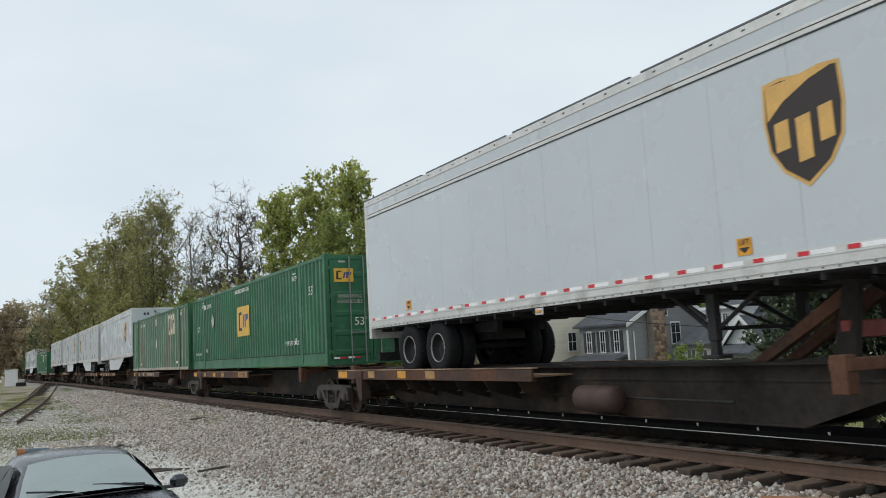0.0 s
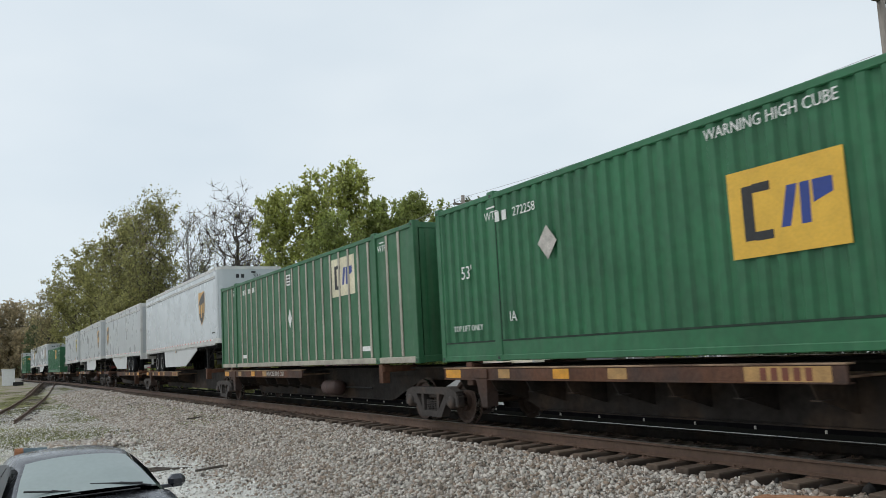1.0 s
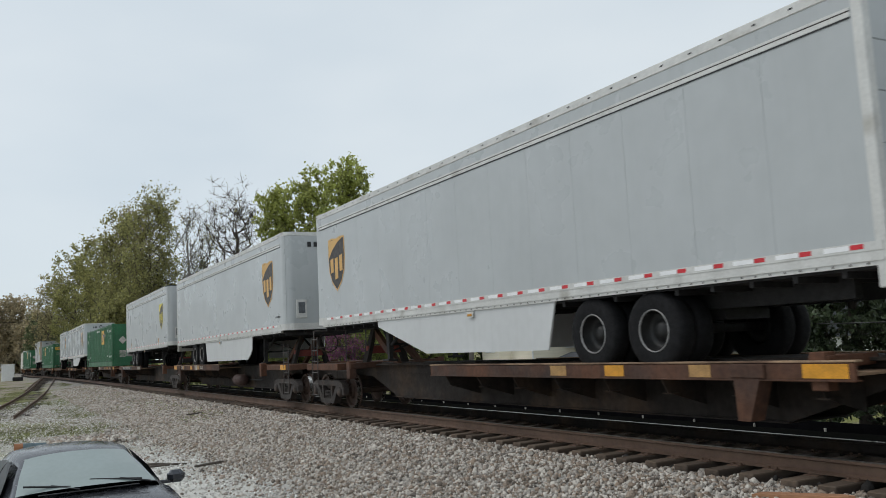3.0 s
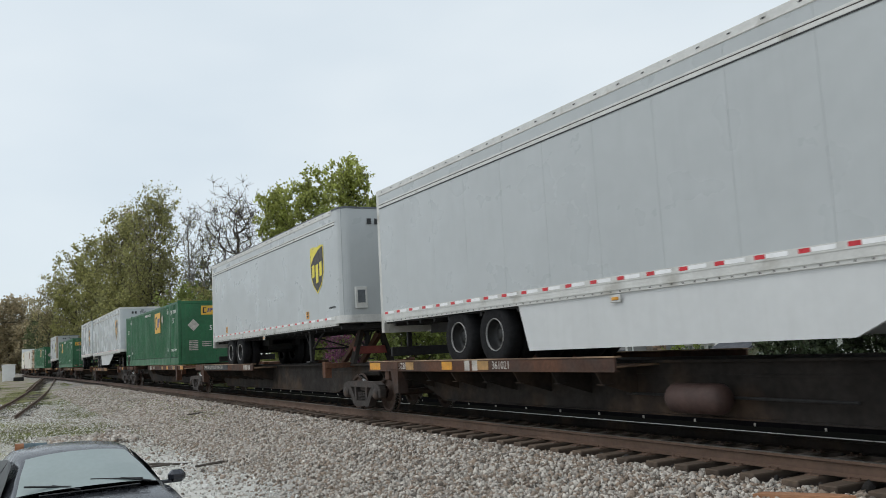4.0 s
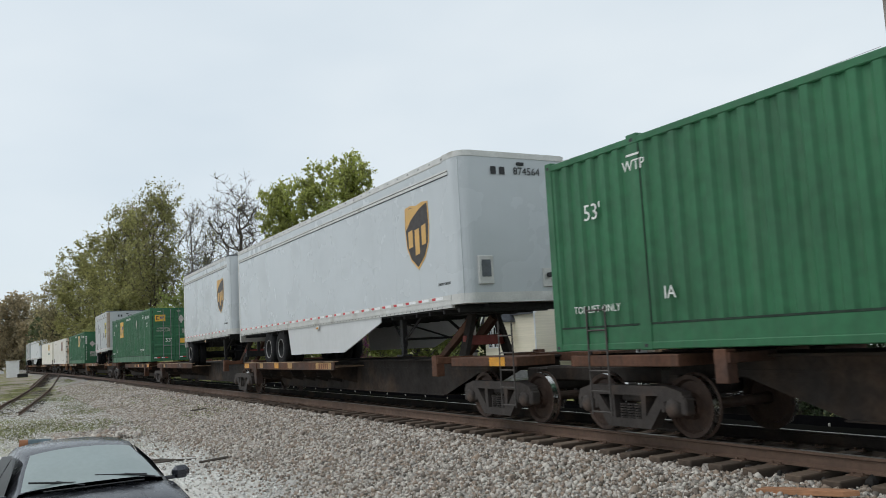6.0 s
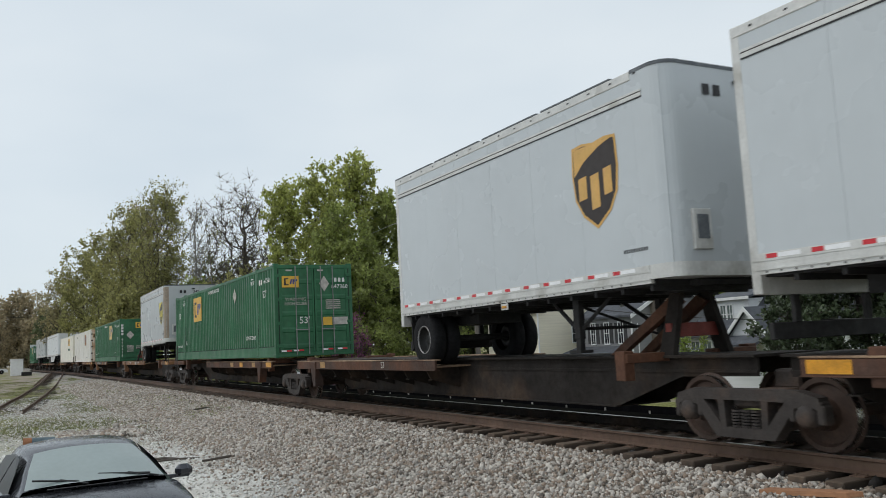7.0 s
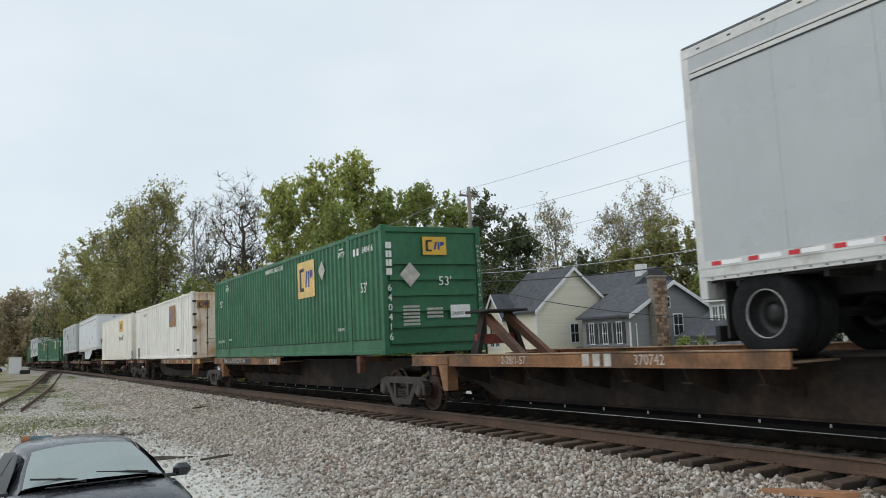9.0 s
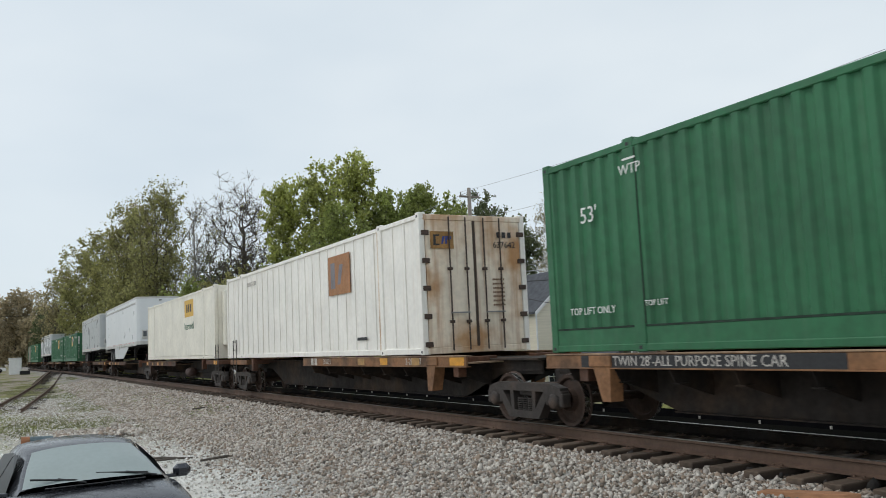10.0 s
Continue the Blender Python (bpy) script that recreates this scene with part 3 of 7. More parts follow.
        part("brake_wheel", Mesh().turned([(0.24, -0.02), (0.28, -0.02), (0.28, 0.02), (0.24, 0.02), (0.24, -0.02)], 16), SILL, car, at=pose(-h - 0.9, -0.7, 1.7, 0, 0, 70))
    if first:
        for s in (-1, 1):
            ep = Mesh().box(h - 1.25, h + 1.0, min(s * 0.5, s * 1.30), max(s * 0.5, s * 1.30), 0.98, 1.14, 0.012)
            part("end_platform", ep, deck_mat, car)
            part("reflector", flat(rect(0, 0, 0.5, 0.15)), REFLECT, car, at=on_side(h + 0.4, 1.06, s * 1.302, s))
            lad = Mesh()
            for q in (0.0, 0.42):
                lad.tube((h + 0.5 + q, s * 1.30, 0.30), (h + 0.5 + q, s * 1.30, 1.75), 0.016, seg=6)
            for q in range(5):
                lad.tube((h + 0.5, s * 1.30, 0.34 + q * 0.29), (h + 0.92, s * 1.30, 0.34 + q * 0.29), 0.014, seg=6)
            part("ladder", lad, SOOT, car, "sooty steel ladder and grab irons")
        part("coupler", Mesh().box(h + 0.2, h + 1.75, -0.14, 0.14, 0.66, 0.92, 0.03), SILL, car)
    bogie(car, -h)
    if first:
        bogie(car, h)
    MOVERS.append((car, mid, Matrix()))
    return car


def hitch(u, raised=True, flip=False):
    """The folding trailer hitch: a plate on two splayed legs with a diagonal strut. Stands on a spine car's sill."""
    ob = thing("trailer_hitch", "rusty steel hitch stand bolted on the wagon's sill", "hitch", "trailer hitches")
    k = -1 if flip else 1
    for s in (-1, 1):
        legs = Mesh().add([(0.16, s * 0.55 - 0.05, 1.10), (0.16, s * 0.55 + 0.05, 1.10), (-0.12, s * 0.55 + 0.05, 1.10), (-0.12, s * 0.55 - 0.05, 1.10),
                  (0.10, s * 0.28 - 0.05, 1.98), (0.10, s * 0.28 + 0.05, 1.98), (-0.10, s * 0.28 + 0.05, 1.98), (-0.10, s * 0.28 - 0.05, 1.98)],
                 [(0, 1, 5, 4), (1, 2, 6, 5), (2, 3, 7, 6), (3, 0, 4, 7), (0, 3, 2, 1), (4, 5, 6, 7)])
        part("leg", legs, SILL, ob)
    for s in (-1, 1):
        strut = Mesh().add([(-k * 1.5, s * 0.3 - 0.06, 1.10), (-k * 1.5, s * 0.3 + 0.06, 1.10), (-k * 1.25, s * 0.3 + 0.06, 1.10), (-k * 1.25, s * 0.3 - 0.06, 1.10),
                   (-k * 0.1, s * 0.25 - 0.06, 1.95), (-k * 0.1, s * 0.25 + 0.06, 1.95), (k * 0.08, s * 0.25 + 0.06, 1.85), (k * 0.08, s * 0.25 - 0.06, 1.85)],
                  [(0, 1, 5, 4), (1, 2, 6, 5), (2, 3, 7, 6), (3, 0, 4, 7), (0, 3, 2, 1), (4, 5, 6, 7)])
        part("strut", strut, DECK, ob, "rust-brown diagonal strut")
    part("top_plate", Mesh().box(-0.45, 0.45, -0.48, 0.48, 1.98, 2.03, 0.012), BLACK, ob, "black greased top plate")
    part("crossbar", Mesh().box(-0.06, 0.06, -0.5, 0.5, 1.35, 1.55, 0.01), mat("faded_red_steel", (0.20, 0.035, 0.025), 0.65, 0, 0.2, 4), ob, "faded red crossbar")
    MOVERS.append((ob, u, Matrix()))
    return ob


SEALANT = mat("dirty_green_black_sealant", (0.012, 0.030, 0.018), 0.8, 0, 0.3, 5)
PALE_PANEL = mat("faded_yellow_panel", (0.66, 0.46, 0.17), 0.6, 0, 0.2, 2.0)
RUST_DARK = mat("dark_rusted_fittings", (0.060, 0.038, 0.028), 0.75, 0, 0.3, 5, 0.2, 30)
BROWN_PANEL = mat("browned_panel", (0.30, 0.16, 0.05), 0.7, 0, 0.3, 3.0)
CREAM_PANEL = mat("faded_cream_panel", (0.62, 0.56, 0.40), 0.6, 0, 0.2, 2.0)


def emblem_panel(parent, at, w, h, ground=None):
    """Square yellow panel with plain dark and blue shapes in place of its lettering."""
    p = part("emblem_panel", flat(rect(0, 0, w, h)), ground or YELLOW, parent, ("faded" if ground else "yellow") + " panel with dark and blue shapes", at=at)
    dark = Mesh()
    dark.prism(rect(-w * 0.32, 0, w * 0.10, h * 0.62), 0.004, 0.006, "z")
    for q in (-0.27, 0.27):
        dark.prism(rect(-w * 0.19, q * h, w * 0.16, h * 0.10), 0.004, 0.006, "z")
    part("dark_shape", dark, INK, p)
    bl = Mesh()
    bl.prism([(-w * 0.04, -h * 0.22), (w * 0.04, -h * 0.22), (w * 0.12, h * 0.22), (w * 0.03, h * 0.22)], 0.004, 0.006, "z")
    bl.prism([(w * 0.13, -h * 0.22), (w * 0.21, -h * 0.22), (w * 0.22, h * 0.22), (w * 0.14, h * 0.22)], 0.0042, 0.0062, "z")
    bl.prism([(w * 0.24, -h * 0.02), (w * 0.40, h * 0.06), (w * 0.40, h * 0.22), (w * 0.24, h * 0.22)], 0.0044, 0.0064, "z")
    part("blue_shape", bl, BLUE, p)
    return p


def corrugated(x0, x1, z0, z1, y, side, pitch=0.29, depth=0.045):
    """A long side of pressed steel, its waves standing up and down."""
    n = max(2, int(round((x1 - x0) / pitch)))
    p = (x1 - x0) / n
    pts = []
    for i in range(n):
        a = x0 + i * p
        pts += [(a, 0), (a + p * 0.30, 0), (a + p * 0.45, -depth), (a + p * 0.80, -depth), (a + p * 0.95, 0)]
    pts.append((x1, 0))
    m = Mesh()
    m.v = [(x, y + side * d, z) for x, d in pts for z in (z0, z1)]
    m.f = [(2 * i, 2 * i + 2, 2 * i + 3, 2 * i + 1) for i in range(len(pts) - 1)]
    return m


def container(u_lead, style="green", front="plain", number="", logo=5.2, placard=3.9, number_at=1.0, logo_z=3.33, marks=True, L=16.15):
    """A 53 foot container. Local x runs forward, its middle at 0; its floor at z = 1.21."""
    names = {"green": ("steel_container", "green corrugated steel shipping container with yellow emblem panel"),
             "ribbed": ("ribbed_container", "faded green shipping container with worn tan ribs"),
             "white": ("white_container", "dirty white ribbed shipping container with rust-stained doors"),
             "cream": ("cream_container", "cream refrigerated shipping container with yellow patch")}
    nm, lb = names[style]
    ob = thing(nm, lb, "container", "containers on the train")
    skin = {"green": GREEN, "ribbed": GREEN_B, "white": DIRTY_WHITE, "cream": CREAM}[style]
    h, W, z0, z1 = L / 2, 1.295, 1.21, 4.11
    body = Mesh()
    body.box(-h + 0.05, h - 0.05, -W + 0.10, W - 0.10, z0 + 0.02, z1 - 0.03)
    part("inner_body", body, skin, ob)
    for s in (-1, 1):
        if style == "green":
            sd = corrugated(-h + 2.16, h - 2.16, z0 + 0.33, z1 - 0.10, s * (W - 0.012), s)
            for a, b in ((-h + 0.14, -h + 1.92), (h - 1.92, h - 0.14)):
                q = corrugated(a, b, z0 + 0.33, z1 - 0.10, s * (W - 0.012), s)
                sd.add(q.v, q.f)
            part("side_wall", sd, skin, ob, "vertically corrugated green side")
        elif style in ("ribbed", "white"):
            part("side_wall", Mesh().box(-h + 0.1, h - 0.1, min(s * (W - 0.06), s * (W - 0.035)), max(s * (W - 0.06), s * (W - 0.035)), z0 + 0.12, z1 - 0.08), skin, ob)
            wr = 0.05 if style == "ribbed" else 0.022
            for xr in [-7.15, -6.54] + [-5.31 + 0.61 * i for i in range(19)] + [6.70, 7.30]:
                rib = Mesh().box(xr - wr, xr + wr, min(s * (W - 0.036), s * (W - 0.012)), max(s * (W - 0.036), s * (W - 0.012)), z0 + 0.14, z1 - 0.10, 0.006)
                part("rib", rib, TAN if style == "ribbed" else skin, ob)
        else:
            for i in range(7):
                a = -h + 0.12 + (L - 0.24) * i / 7
                part("side_panel", Mesh().box(a + 0.004, a + (L - 0.24) / 7 - 0.004, min(s * (W - 0.05), s * (W - 0.02)), max(s * (W - 0.05), s * (W - 0.02)), z0 + 0.15, z1 - 0.10, 0.004), skin, ob)
        a, b = sorted((s * (W - 0.11), s * W))
        br = Mesh().box(-h + 0.1, h - 0.1, a, b, z0, z0 + (0.13 if style != "green" else 0.10), 0.012)
        if style == "green":
            br.box(-h + 0.12, h - 0.12, min(s * (W - 0.06), s * (W - 0.014)), max(s * (W - 0.06), s * (W - 0.014)), z0 + 0.05, z0 + 0.33, 0.01)
        if style == "green":
            for a0, a1 in ((-h + 0.17, -h + 1.92), (-h + 2.16, h - 2.16), (h - 1.92, h - 0.17)):
                part("seal_strip", Mesh().box(a0, a1, min(s * (W - 0.06), s * (W - 0.011)), max(s * (W - 0.06), s * (W - 0.011)), z0 + 0.325, z0 + 0.352), SEALANT, ob, "dirty dark seam")
            for xc in (-h + 2.155, h - 1.925):
                part("seal_strip", Mesh().box(xc - 0.012, xc + 0.012, min(s * (W - 0.06), s * (W - 0.004)), max(s * (W - 0.06), s * (W - 0.004)), z0 + 0.36, z1 - 0.12), SEALANT, ob)
        part("bottom_rail", br, TAN if style == "ribbed" else skin, ob)
        part("top_rail", Mesh().box(-h + 0.1, h - 0.1, a, b, z1 - 0.11, z1 - 0.012, 0.012), skin, ob)
        for xc in (-h, -h + 2.04, h - 2.04, h):
            wd = 0.11 if abs(xc) < h - 0.1 else 0.16
            c0, c1 = (max(-h, xc - wd), min(h, xc + wd))
            part("corner_post", Mesh().box(c0, c1, min(s * (W - 0.12), s * (W + 0.003)), max(s * (W - 0.12), s * (W + 0.003)), z0 + 0.10, z1 - 0.10, 0.01), skin, ob)
            cast = Mesh().box(c0, c1, min(s * (W - 0.16), s * (W + 0.006)), max(s * (W - 0.16), s * (W + 0.006)), z1 - 0.115, z1 + 0.028, 0.012)
            part("corner_casting", cast, skin, ob)
            cast = Mesh().box(c0, c1, min(s * (W - 0.16), s * (W + 0.006)), max(s * (W - 0.16), s * (W + 0.006)), z0 - 0.01, z0 + 0.11, 0.012)
            part("corner_casting", cast, skin, ob)
            # each hole's shaded inside is painted as a flat black patch
            hole = Mesh()
            for zz in (z0 + 0.05, z1 - 0.055):
                hole.prism(rect((c0 + c1) / 2, zz, 0.06, 0.045), s * (W + 0.0065), s * (W + 0.0085))
            part("casting_hole", hole, INK, ob)
    part("roof", Mesh().box(-h + 0.02, h - 0.02, -W + 0.02, W - 0.02, z1 - 0.03, z1 - 0.008, 0.006), skin, ob)
    # the end that leads
    if front == "doors":
        dm = RUSTY_WHITE if style == "white" else skin
        for s in (-1, 1):
            d = Mesh().box(h - 0.05, h - 0.004, min(s * 0.01, s * 1.15), max(s * 0.01, s * 1.15), z0 + 0.13, z1 - 0.13, 0.008)
            door = part("door", d, dm, ob, "rust-streaked white door" if style == "white" else "ribbed green door")
            if style == "green":
                # a raised rim and ledges leave the door's panels sunk between them
                rim = Mesh().box(h - 0.005, h + 0.016, min(s * 0.012, s * 0.075), max(s * 0.012, s * 0.075), z0 + 0.13, z1 - 0.13, 0.004)
                rim.box(h - 0.005, h + 0.016, min(s * 1.06, s * 1.15), max(s * 1.06, s * 1.15), z0 + 0.13, z1 - 0.13, 0.004)
                part("door_rim", rim, dm, door)
                part("door_gasket", Mesh().box(h - 0.004, h + 0.010, min(s * 1.151, s * 1.185), max(s * 1.151, s * 1.185), z0 + 0.14, z1 - 0.14), SEALANT, door, "dark rubber seal")
                for i in range(5):
                    zz = z0 + 0.24 + i * 0.51
                    part("door_rib", Mesh().prism([(h - 0.005, zz), (h + 0.013, zz + 0.03), (h + 0.013, zz + 0.12), (h - 0.005, zz + 0.17)], min(s * 0.08, s * 1.055), max(s * 0.08, s * 1.055)), dm, door)
            for yb in (0.22, 0.62):
                part("lock_rod", Mesh().tube((h + 0.045, s * yb, z0 + 0.06), (h + 0.045, s * yb, z1 - 0.06), 0.017, seg=8), GALV if style == "green" else RUST_DARK, door)
            part("door_handle", Mesh().box(h + 0.05, h + 0.075, min(s * 0.2, s * 0.66), max(s * 0.2, s * 0.66), z0 + 0.82, z0 + 0.85, 0.004), GALV, door)
            for zz in ((0.15, 0.72, 1.30, 1.87, 2.45) if style == "white" else (0.3, 1.0, 1.75, 2.5)):
                part("hinge", Mesh().box(h - 0.01, h + 0.03, min(s * 1.08, s * 1.25), max(s * 1.08, s * 1.25), z0 + zz, z0 + zz + 0.10, 0.006), RUST_DARK if style == "white" else dm, door)
        if style == "white":
            part("centre_seal", Mesh().box(h - 0.004, h + 0.012, -0.03, 0.03, z0 + 0.13, z1 - 0.13), RUST_DARK, ob, "dark rusted seal between the doors")
            for yy in (-0.62, -0.22, 0.22, 0.62):
                for zz in (0.62, 1.72):
                    part("rod_guide", Mesh().box(h, h + 0.07, yy - 0.05, yy + 0.05, z0 + zz, z0 + zz + 0.06, 0.008), RUST_DARK, ob)
            for s in (-1, 1):
                part("rust_run", Mesh().box(h - 2.16, h - 2.10, min(s * (W + 0.001), s * (W + 0.005)), max(s * (W + 0.001), s * (W + 0.005)), z0 + 0.12, z1 - 0.12), RUSTY_WHITE, ob, "rust run down the post")
        part("door_sill", Mesh().box(h - 0.12, h + 0.004, -1.2, 1.2, z0 + 0.0, z0 + 0.13, 0.01), dm, ob)
        part("door_header", Mesh().box(h - 0.12, h + 0.004, -1.2, 1.2, z1 - 0.13, z1 - 0.012, 0.01), dm, ob)
        emblem_panel(ob, on_front(h + 0.020, -0.78, z1 - 0.55), 0.55, 0.36, BROWN_PANEL if style == "white" else None)
        if style == "green":
            writing("53'", 0.30, WHITE, ob, on_front(h + 0.021, -0.34, z0 + 1.12))
            writing("WARNING\nHIGH CUBE", 0.14, OLD_WHITE, ob, on_front(h + 0.021, -0.62, z0 + 1.72))
            part("placard", flat([(0, -0.25), (0.17, 0), (0, 0.25), (-0.17, 0)]), OLD_WHITE, ob, at=on_front(h + 0.021, 0.34, z1 - 0.62))
            bar_part("id_marking", bars(1, 0.40, 0.13, 0, 0.6), WHITE, ob, at=on_front(h + 0.022, 0.86, z1 - 0.50))
            writing(number, 0.19, WHITE, ob, on_front(h + 0.022, 0.86, z1 - 0.72))
            part("decal", flat(rect(0, 0, 0.30, 0.26)), YELLOW, ob, at=on_front(h + 0.023, 0.42, z0 + 1.08))
            for yy in (-0.92, 0.12):
                part("decal", flat(rect(0, 0, 0.20, 0.05)), OLD_WHITE, ob, at=on_front(h + 0.021, yy + 0.1, z1 - 0.19))
            part("weight_label", flat(rect(0, 0, 0.52, 0.24)), OLD_WHITE, ob, at=on_front(h + 0.023, 0.85, z0 + 1.08))
            bar_part("data_marking", bars(5, 0.5, 0.035, 0.03, 0.8), OLD_WHITE, ob, at=on_front(h + 0.022, 0.62, z0 + 1.62))
            for yy in (-0.95, -0.55, 0.42, 0.9):
                part("reflective_tape", flat(rect(0, 0, 0.16, 0.05)), RED, ob, at=on_front(h + 0.020, yy + 0.08, z0 + 0.19))
                part("reflective_tape", flat(rect(0, 0, 0.16, 0.05)), TAPE, ob, at=on_front(h + 0.020, yy - 0.09, z0 + 0.19))
        else:
            bar_part("id_marking", bars(1, 0.42, 0.12, 0, 0.6), INK, ob, at=on_front(h + 0.022, 0.74, z1 - 0.42))
            writing(number, 0.19, INK, ob, on_front(h + 0.022, 0.74, z1 - 0.64))
            bar_part("data_marking", bars(7, 0.3, 0.04, 0.05, 0.8), mat("faint_brown_stencil", (0.22, 0.13, 0.08), 0.7), ob, at=on_front(h + 0.022, 0.55, z0 + 1.25))
    else:
        fr = Mesh().box(h - 0.10, h - 0.07 if front == "ribs" else h - 0.012, -1.15, 1.15, z0 + 0.08, z1 - 0.10)
        if front == "ribs":
            for i in range(6):
                zz = z0 + 0.22 + i * 0.36
                part("rib", Mesh().prism([(-1.12, zz), (1.12, zz), (1.12, zz + 0.13), (-1.12, zz + 0.13)], h - 0.071, h + 0.026, "x"), skin, ob)
        else:
            for i in range(9):
                yy = -1.02 + i * 0.24
                part("rib", Mesh().prism([(yy, z0 + 0.15), (yy + 0.11, z0 + 0.15), (yy + 0.11, z1 - 0.2), (yy, z1 - 0.2)], h - 0.011, h - 0.002, "x"), skin, ob)
        part("end_wall", fr, skin, ob)
        part("end_sill", Mesh().box(h - 0.12, h + 0.004, -1.2, 1.2, z0, z0 + 0.14, 0.01), skin, ob)
        part("end_header", Mesh().box(h - 0.12, h + 0.004, -1.2, 1.2, z1 - 0.14, z1 - 0.012, 0.01), skin, ob)
        if style in ("green", "ribbed"):
            emblem_panel(ob, on_front(h + 0.006, 0.05, z1 - 0.45), 0.62, 0.42)
        if style == "green":
            writing("53'", 0.30, WHITE, ob, on_front(h + 0.028, 0.28, z1 - 1.28))
            part("placard", flat([(0, -0.28), (0.26, 0), (0, 0.28), (-0.26, 0)]), OLD_WHITE, ob, "worn white diamond placard", at=on_front(h + 0.03, -0.62, z1 - 1.12))
            bar_part("data_marking", bars(6, 0.42, 0.05, 0.03, 0.8), OLD_WHITE, ob, at=on_front(h + 0.029, -0.62, z0 + 0.85))
            bar_part("data_marking", bars(3, 0.42, 0.05, 0.04, 0.8), OLD_WHITE, ob, at=on_front(h + 0.029, -0.02, z0 + 0.90))
            tag = part("weight_label", flat(rect(0, 0, 0.52, 0.30)), WHITE, ob, "white weight label", at=on_front(h + 0.030, 0.65, z0 + 0.92))
            writing("24,000 lbs" if number.startswith("640") else "2,000 lbs", 0.11, INK, tag, Matrix.Translation((0, -0.05, 0.007)))
            for i, ch in enumerate(number):
                writing(ch, 0.22, WHITE, ob, on_front(h + 0.028, -1.14 if front == "ribs" else 0.98, z1 - (1.42 if front == "ribs" else 0.80) - 0.22 * i))
            bar_part("id_marking", bars(4, 0.15, 0.15, 0.05, 0.9), WHITE, ob, at=on_front(h + 0.028, -1.14 if front == "ribs" else 0.82, z1 - (0.75 if front == "ribs" else 1.0)))
            for i, ch in enumerate("WARNING HIGH CUBE"):
                if ch != " ":
                    writing(ch, 0.11, OLD_WHITE, ob, on_front(h + 0.010, 1.21, z1 - 0.45 - i * 0.115))
    # the near side's panels and words
    if style == "green" and marks:
        yy = -W - 0.006
        emblem_panel(ob, on_side(h - logo, logo_z, yy), 1.42 if front == "ribs" else 1.55, 1.02, PALE_PANEL if front == "ribs" else None)
        writing("WARNING HIGH CUBE", 0.20, WHITE, ob, on_side(h - 8.2, z1 - 0.25, yy), wide=0.9)
        part("placard", flat([(0, -0.27), (0.25, 0), (0, 0.27), (-0.25, 0)]), OLD_WHITE, ob, "worn white diamond placard", at=on_side(h - placard, 3.45 if logo_z > 3 else 3.03, yy - 0.004))
        writing("53'", 0.34, WHITE, ob, on_side(h - 1.08, 2.77 if front == "ribs" else 3.24, yy))
        writing("53'", 0.34, WHITE, ob, on_side(h - 15.05, 3.2 if logo_z > 3 else 2.8, yy))
        bar_part("id_marking", bars(1, 0.44, 0.17, 0, 0.6), WHITE, ob, at=on_side(h - number_at - 0.5, 3.66, yy))
        writing(number, 0.22, WHITE, ob, on_side(h - number_at + 0.2, 3.66, yy))
        for xx in (h - 2.47, h - 13.6):
            writing("WTP", 0.21, WHITE, ob, on_side(xx - 0.5 * (xx < 0), 3.70, yy))
            part("marking_bar", flat(rect(0, 0, 0.26, 0.03)), WHITE, ob, at=on_side(xx - 0.5 * (xx < 0), 3.85, yy))
            if front == "ribs":
                writing("TOP LIFT", 0.11, WHITE, ob, on_side(xx - 0.15, 1.84, yy))
            elif placard < 4.5 or placard > 6 or xx < 0:
                writing("IA", 0.24, WHITE, ob, on_side(xx, 1.93, yy))
        if front != "ribs":
            writing("TOP LIFT ONLY", 0.18, WHITE, ob, on_side(h - (2.83 if placard > 4.5 else 0.98), 1.88, yy))
        writing("TOP LIFT ONLY", 0.15, WHITE, ob, on_side(h - 15.1, 1.8, yy))
    elif style == "ribbed":
        yy = -W + 0.032
        emblem_panel(ob, on_side(4.07, 3.37, yy), 1.5, 0.95, CREAM_PANEL)
        part("placard", flat([(0, -0.27), (0.17, 0), (0, 0.27), (-0.17, 0)]), WHITE, ob, "white diamond placard", at=on_side(-0.13, 2.57, yy))
        label = part("data_label", flat(rect(0, 0, 0.34, 0.32)), WHITE, ob, "small white data label", at=on_side(-0.18, 3.69, yy))
        bar_part("data_marking", bars(3, 0.26, 0.05, 0.04, 0.8), SOOT, label, at=Matrix.Translation((0, 0, 0.005)))
        bar_part("id_marking", bars(1, 0.44, 0.16, 0, 0.6), WHITE, ob, at=on_side(-4.95, 3.72, yy))
        bar_part("id_marking", bars(1, 0.80, 0.16, 0, 0.6), WHITE, ob, at=on_side(-4.1, 3.72, yy))
        for xx in (6.42, -6.25):
            writing("WTP", 0.20, WHITE, ob, on_side(xx, 3.74, yy))
            part("marking_bar", flat(rect(0, 0, 0.24, 0.03)), WHITE, ob, at=on_side(xx, 3.88, yy))
        for xx in (5.36, -5.05):
            part("decal", flat(rect(0, 0, 0.46, 0.11)), WHITE, ob, at=on_side(xx, 1.56, yy))
    elif style == "white":
        yy = -W + 0.004
        emb = part("emblem_panel", flat(rect(0, 0, 1.5, 1.0)), mat("faded_brown_orange_panel", (0.33, 0.15, 0.06), 0.6, 0, 0.2, 2), ob, "faded brown panel with grey shapes", at=on_side(h - 4.6, z1 - 0.85, yy))
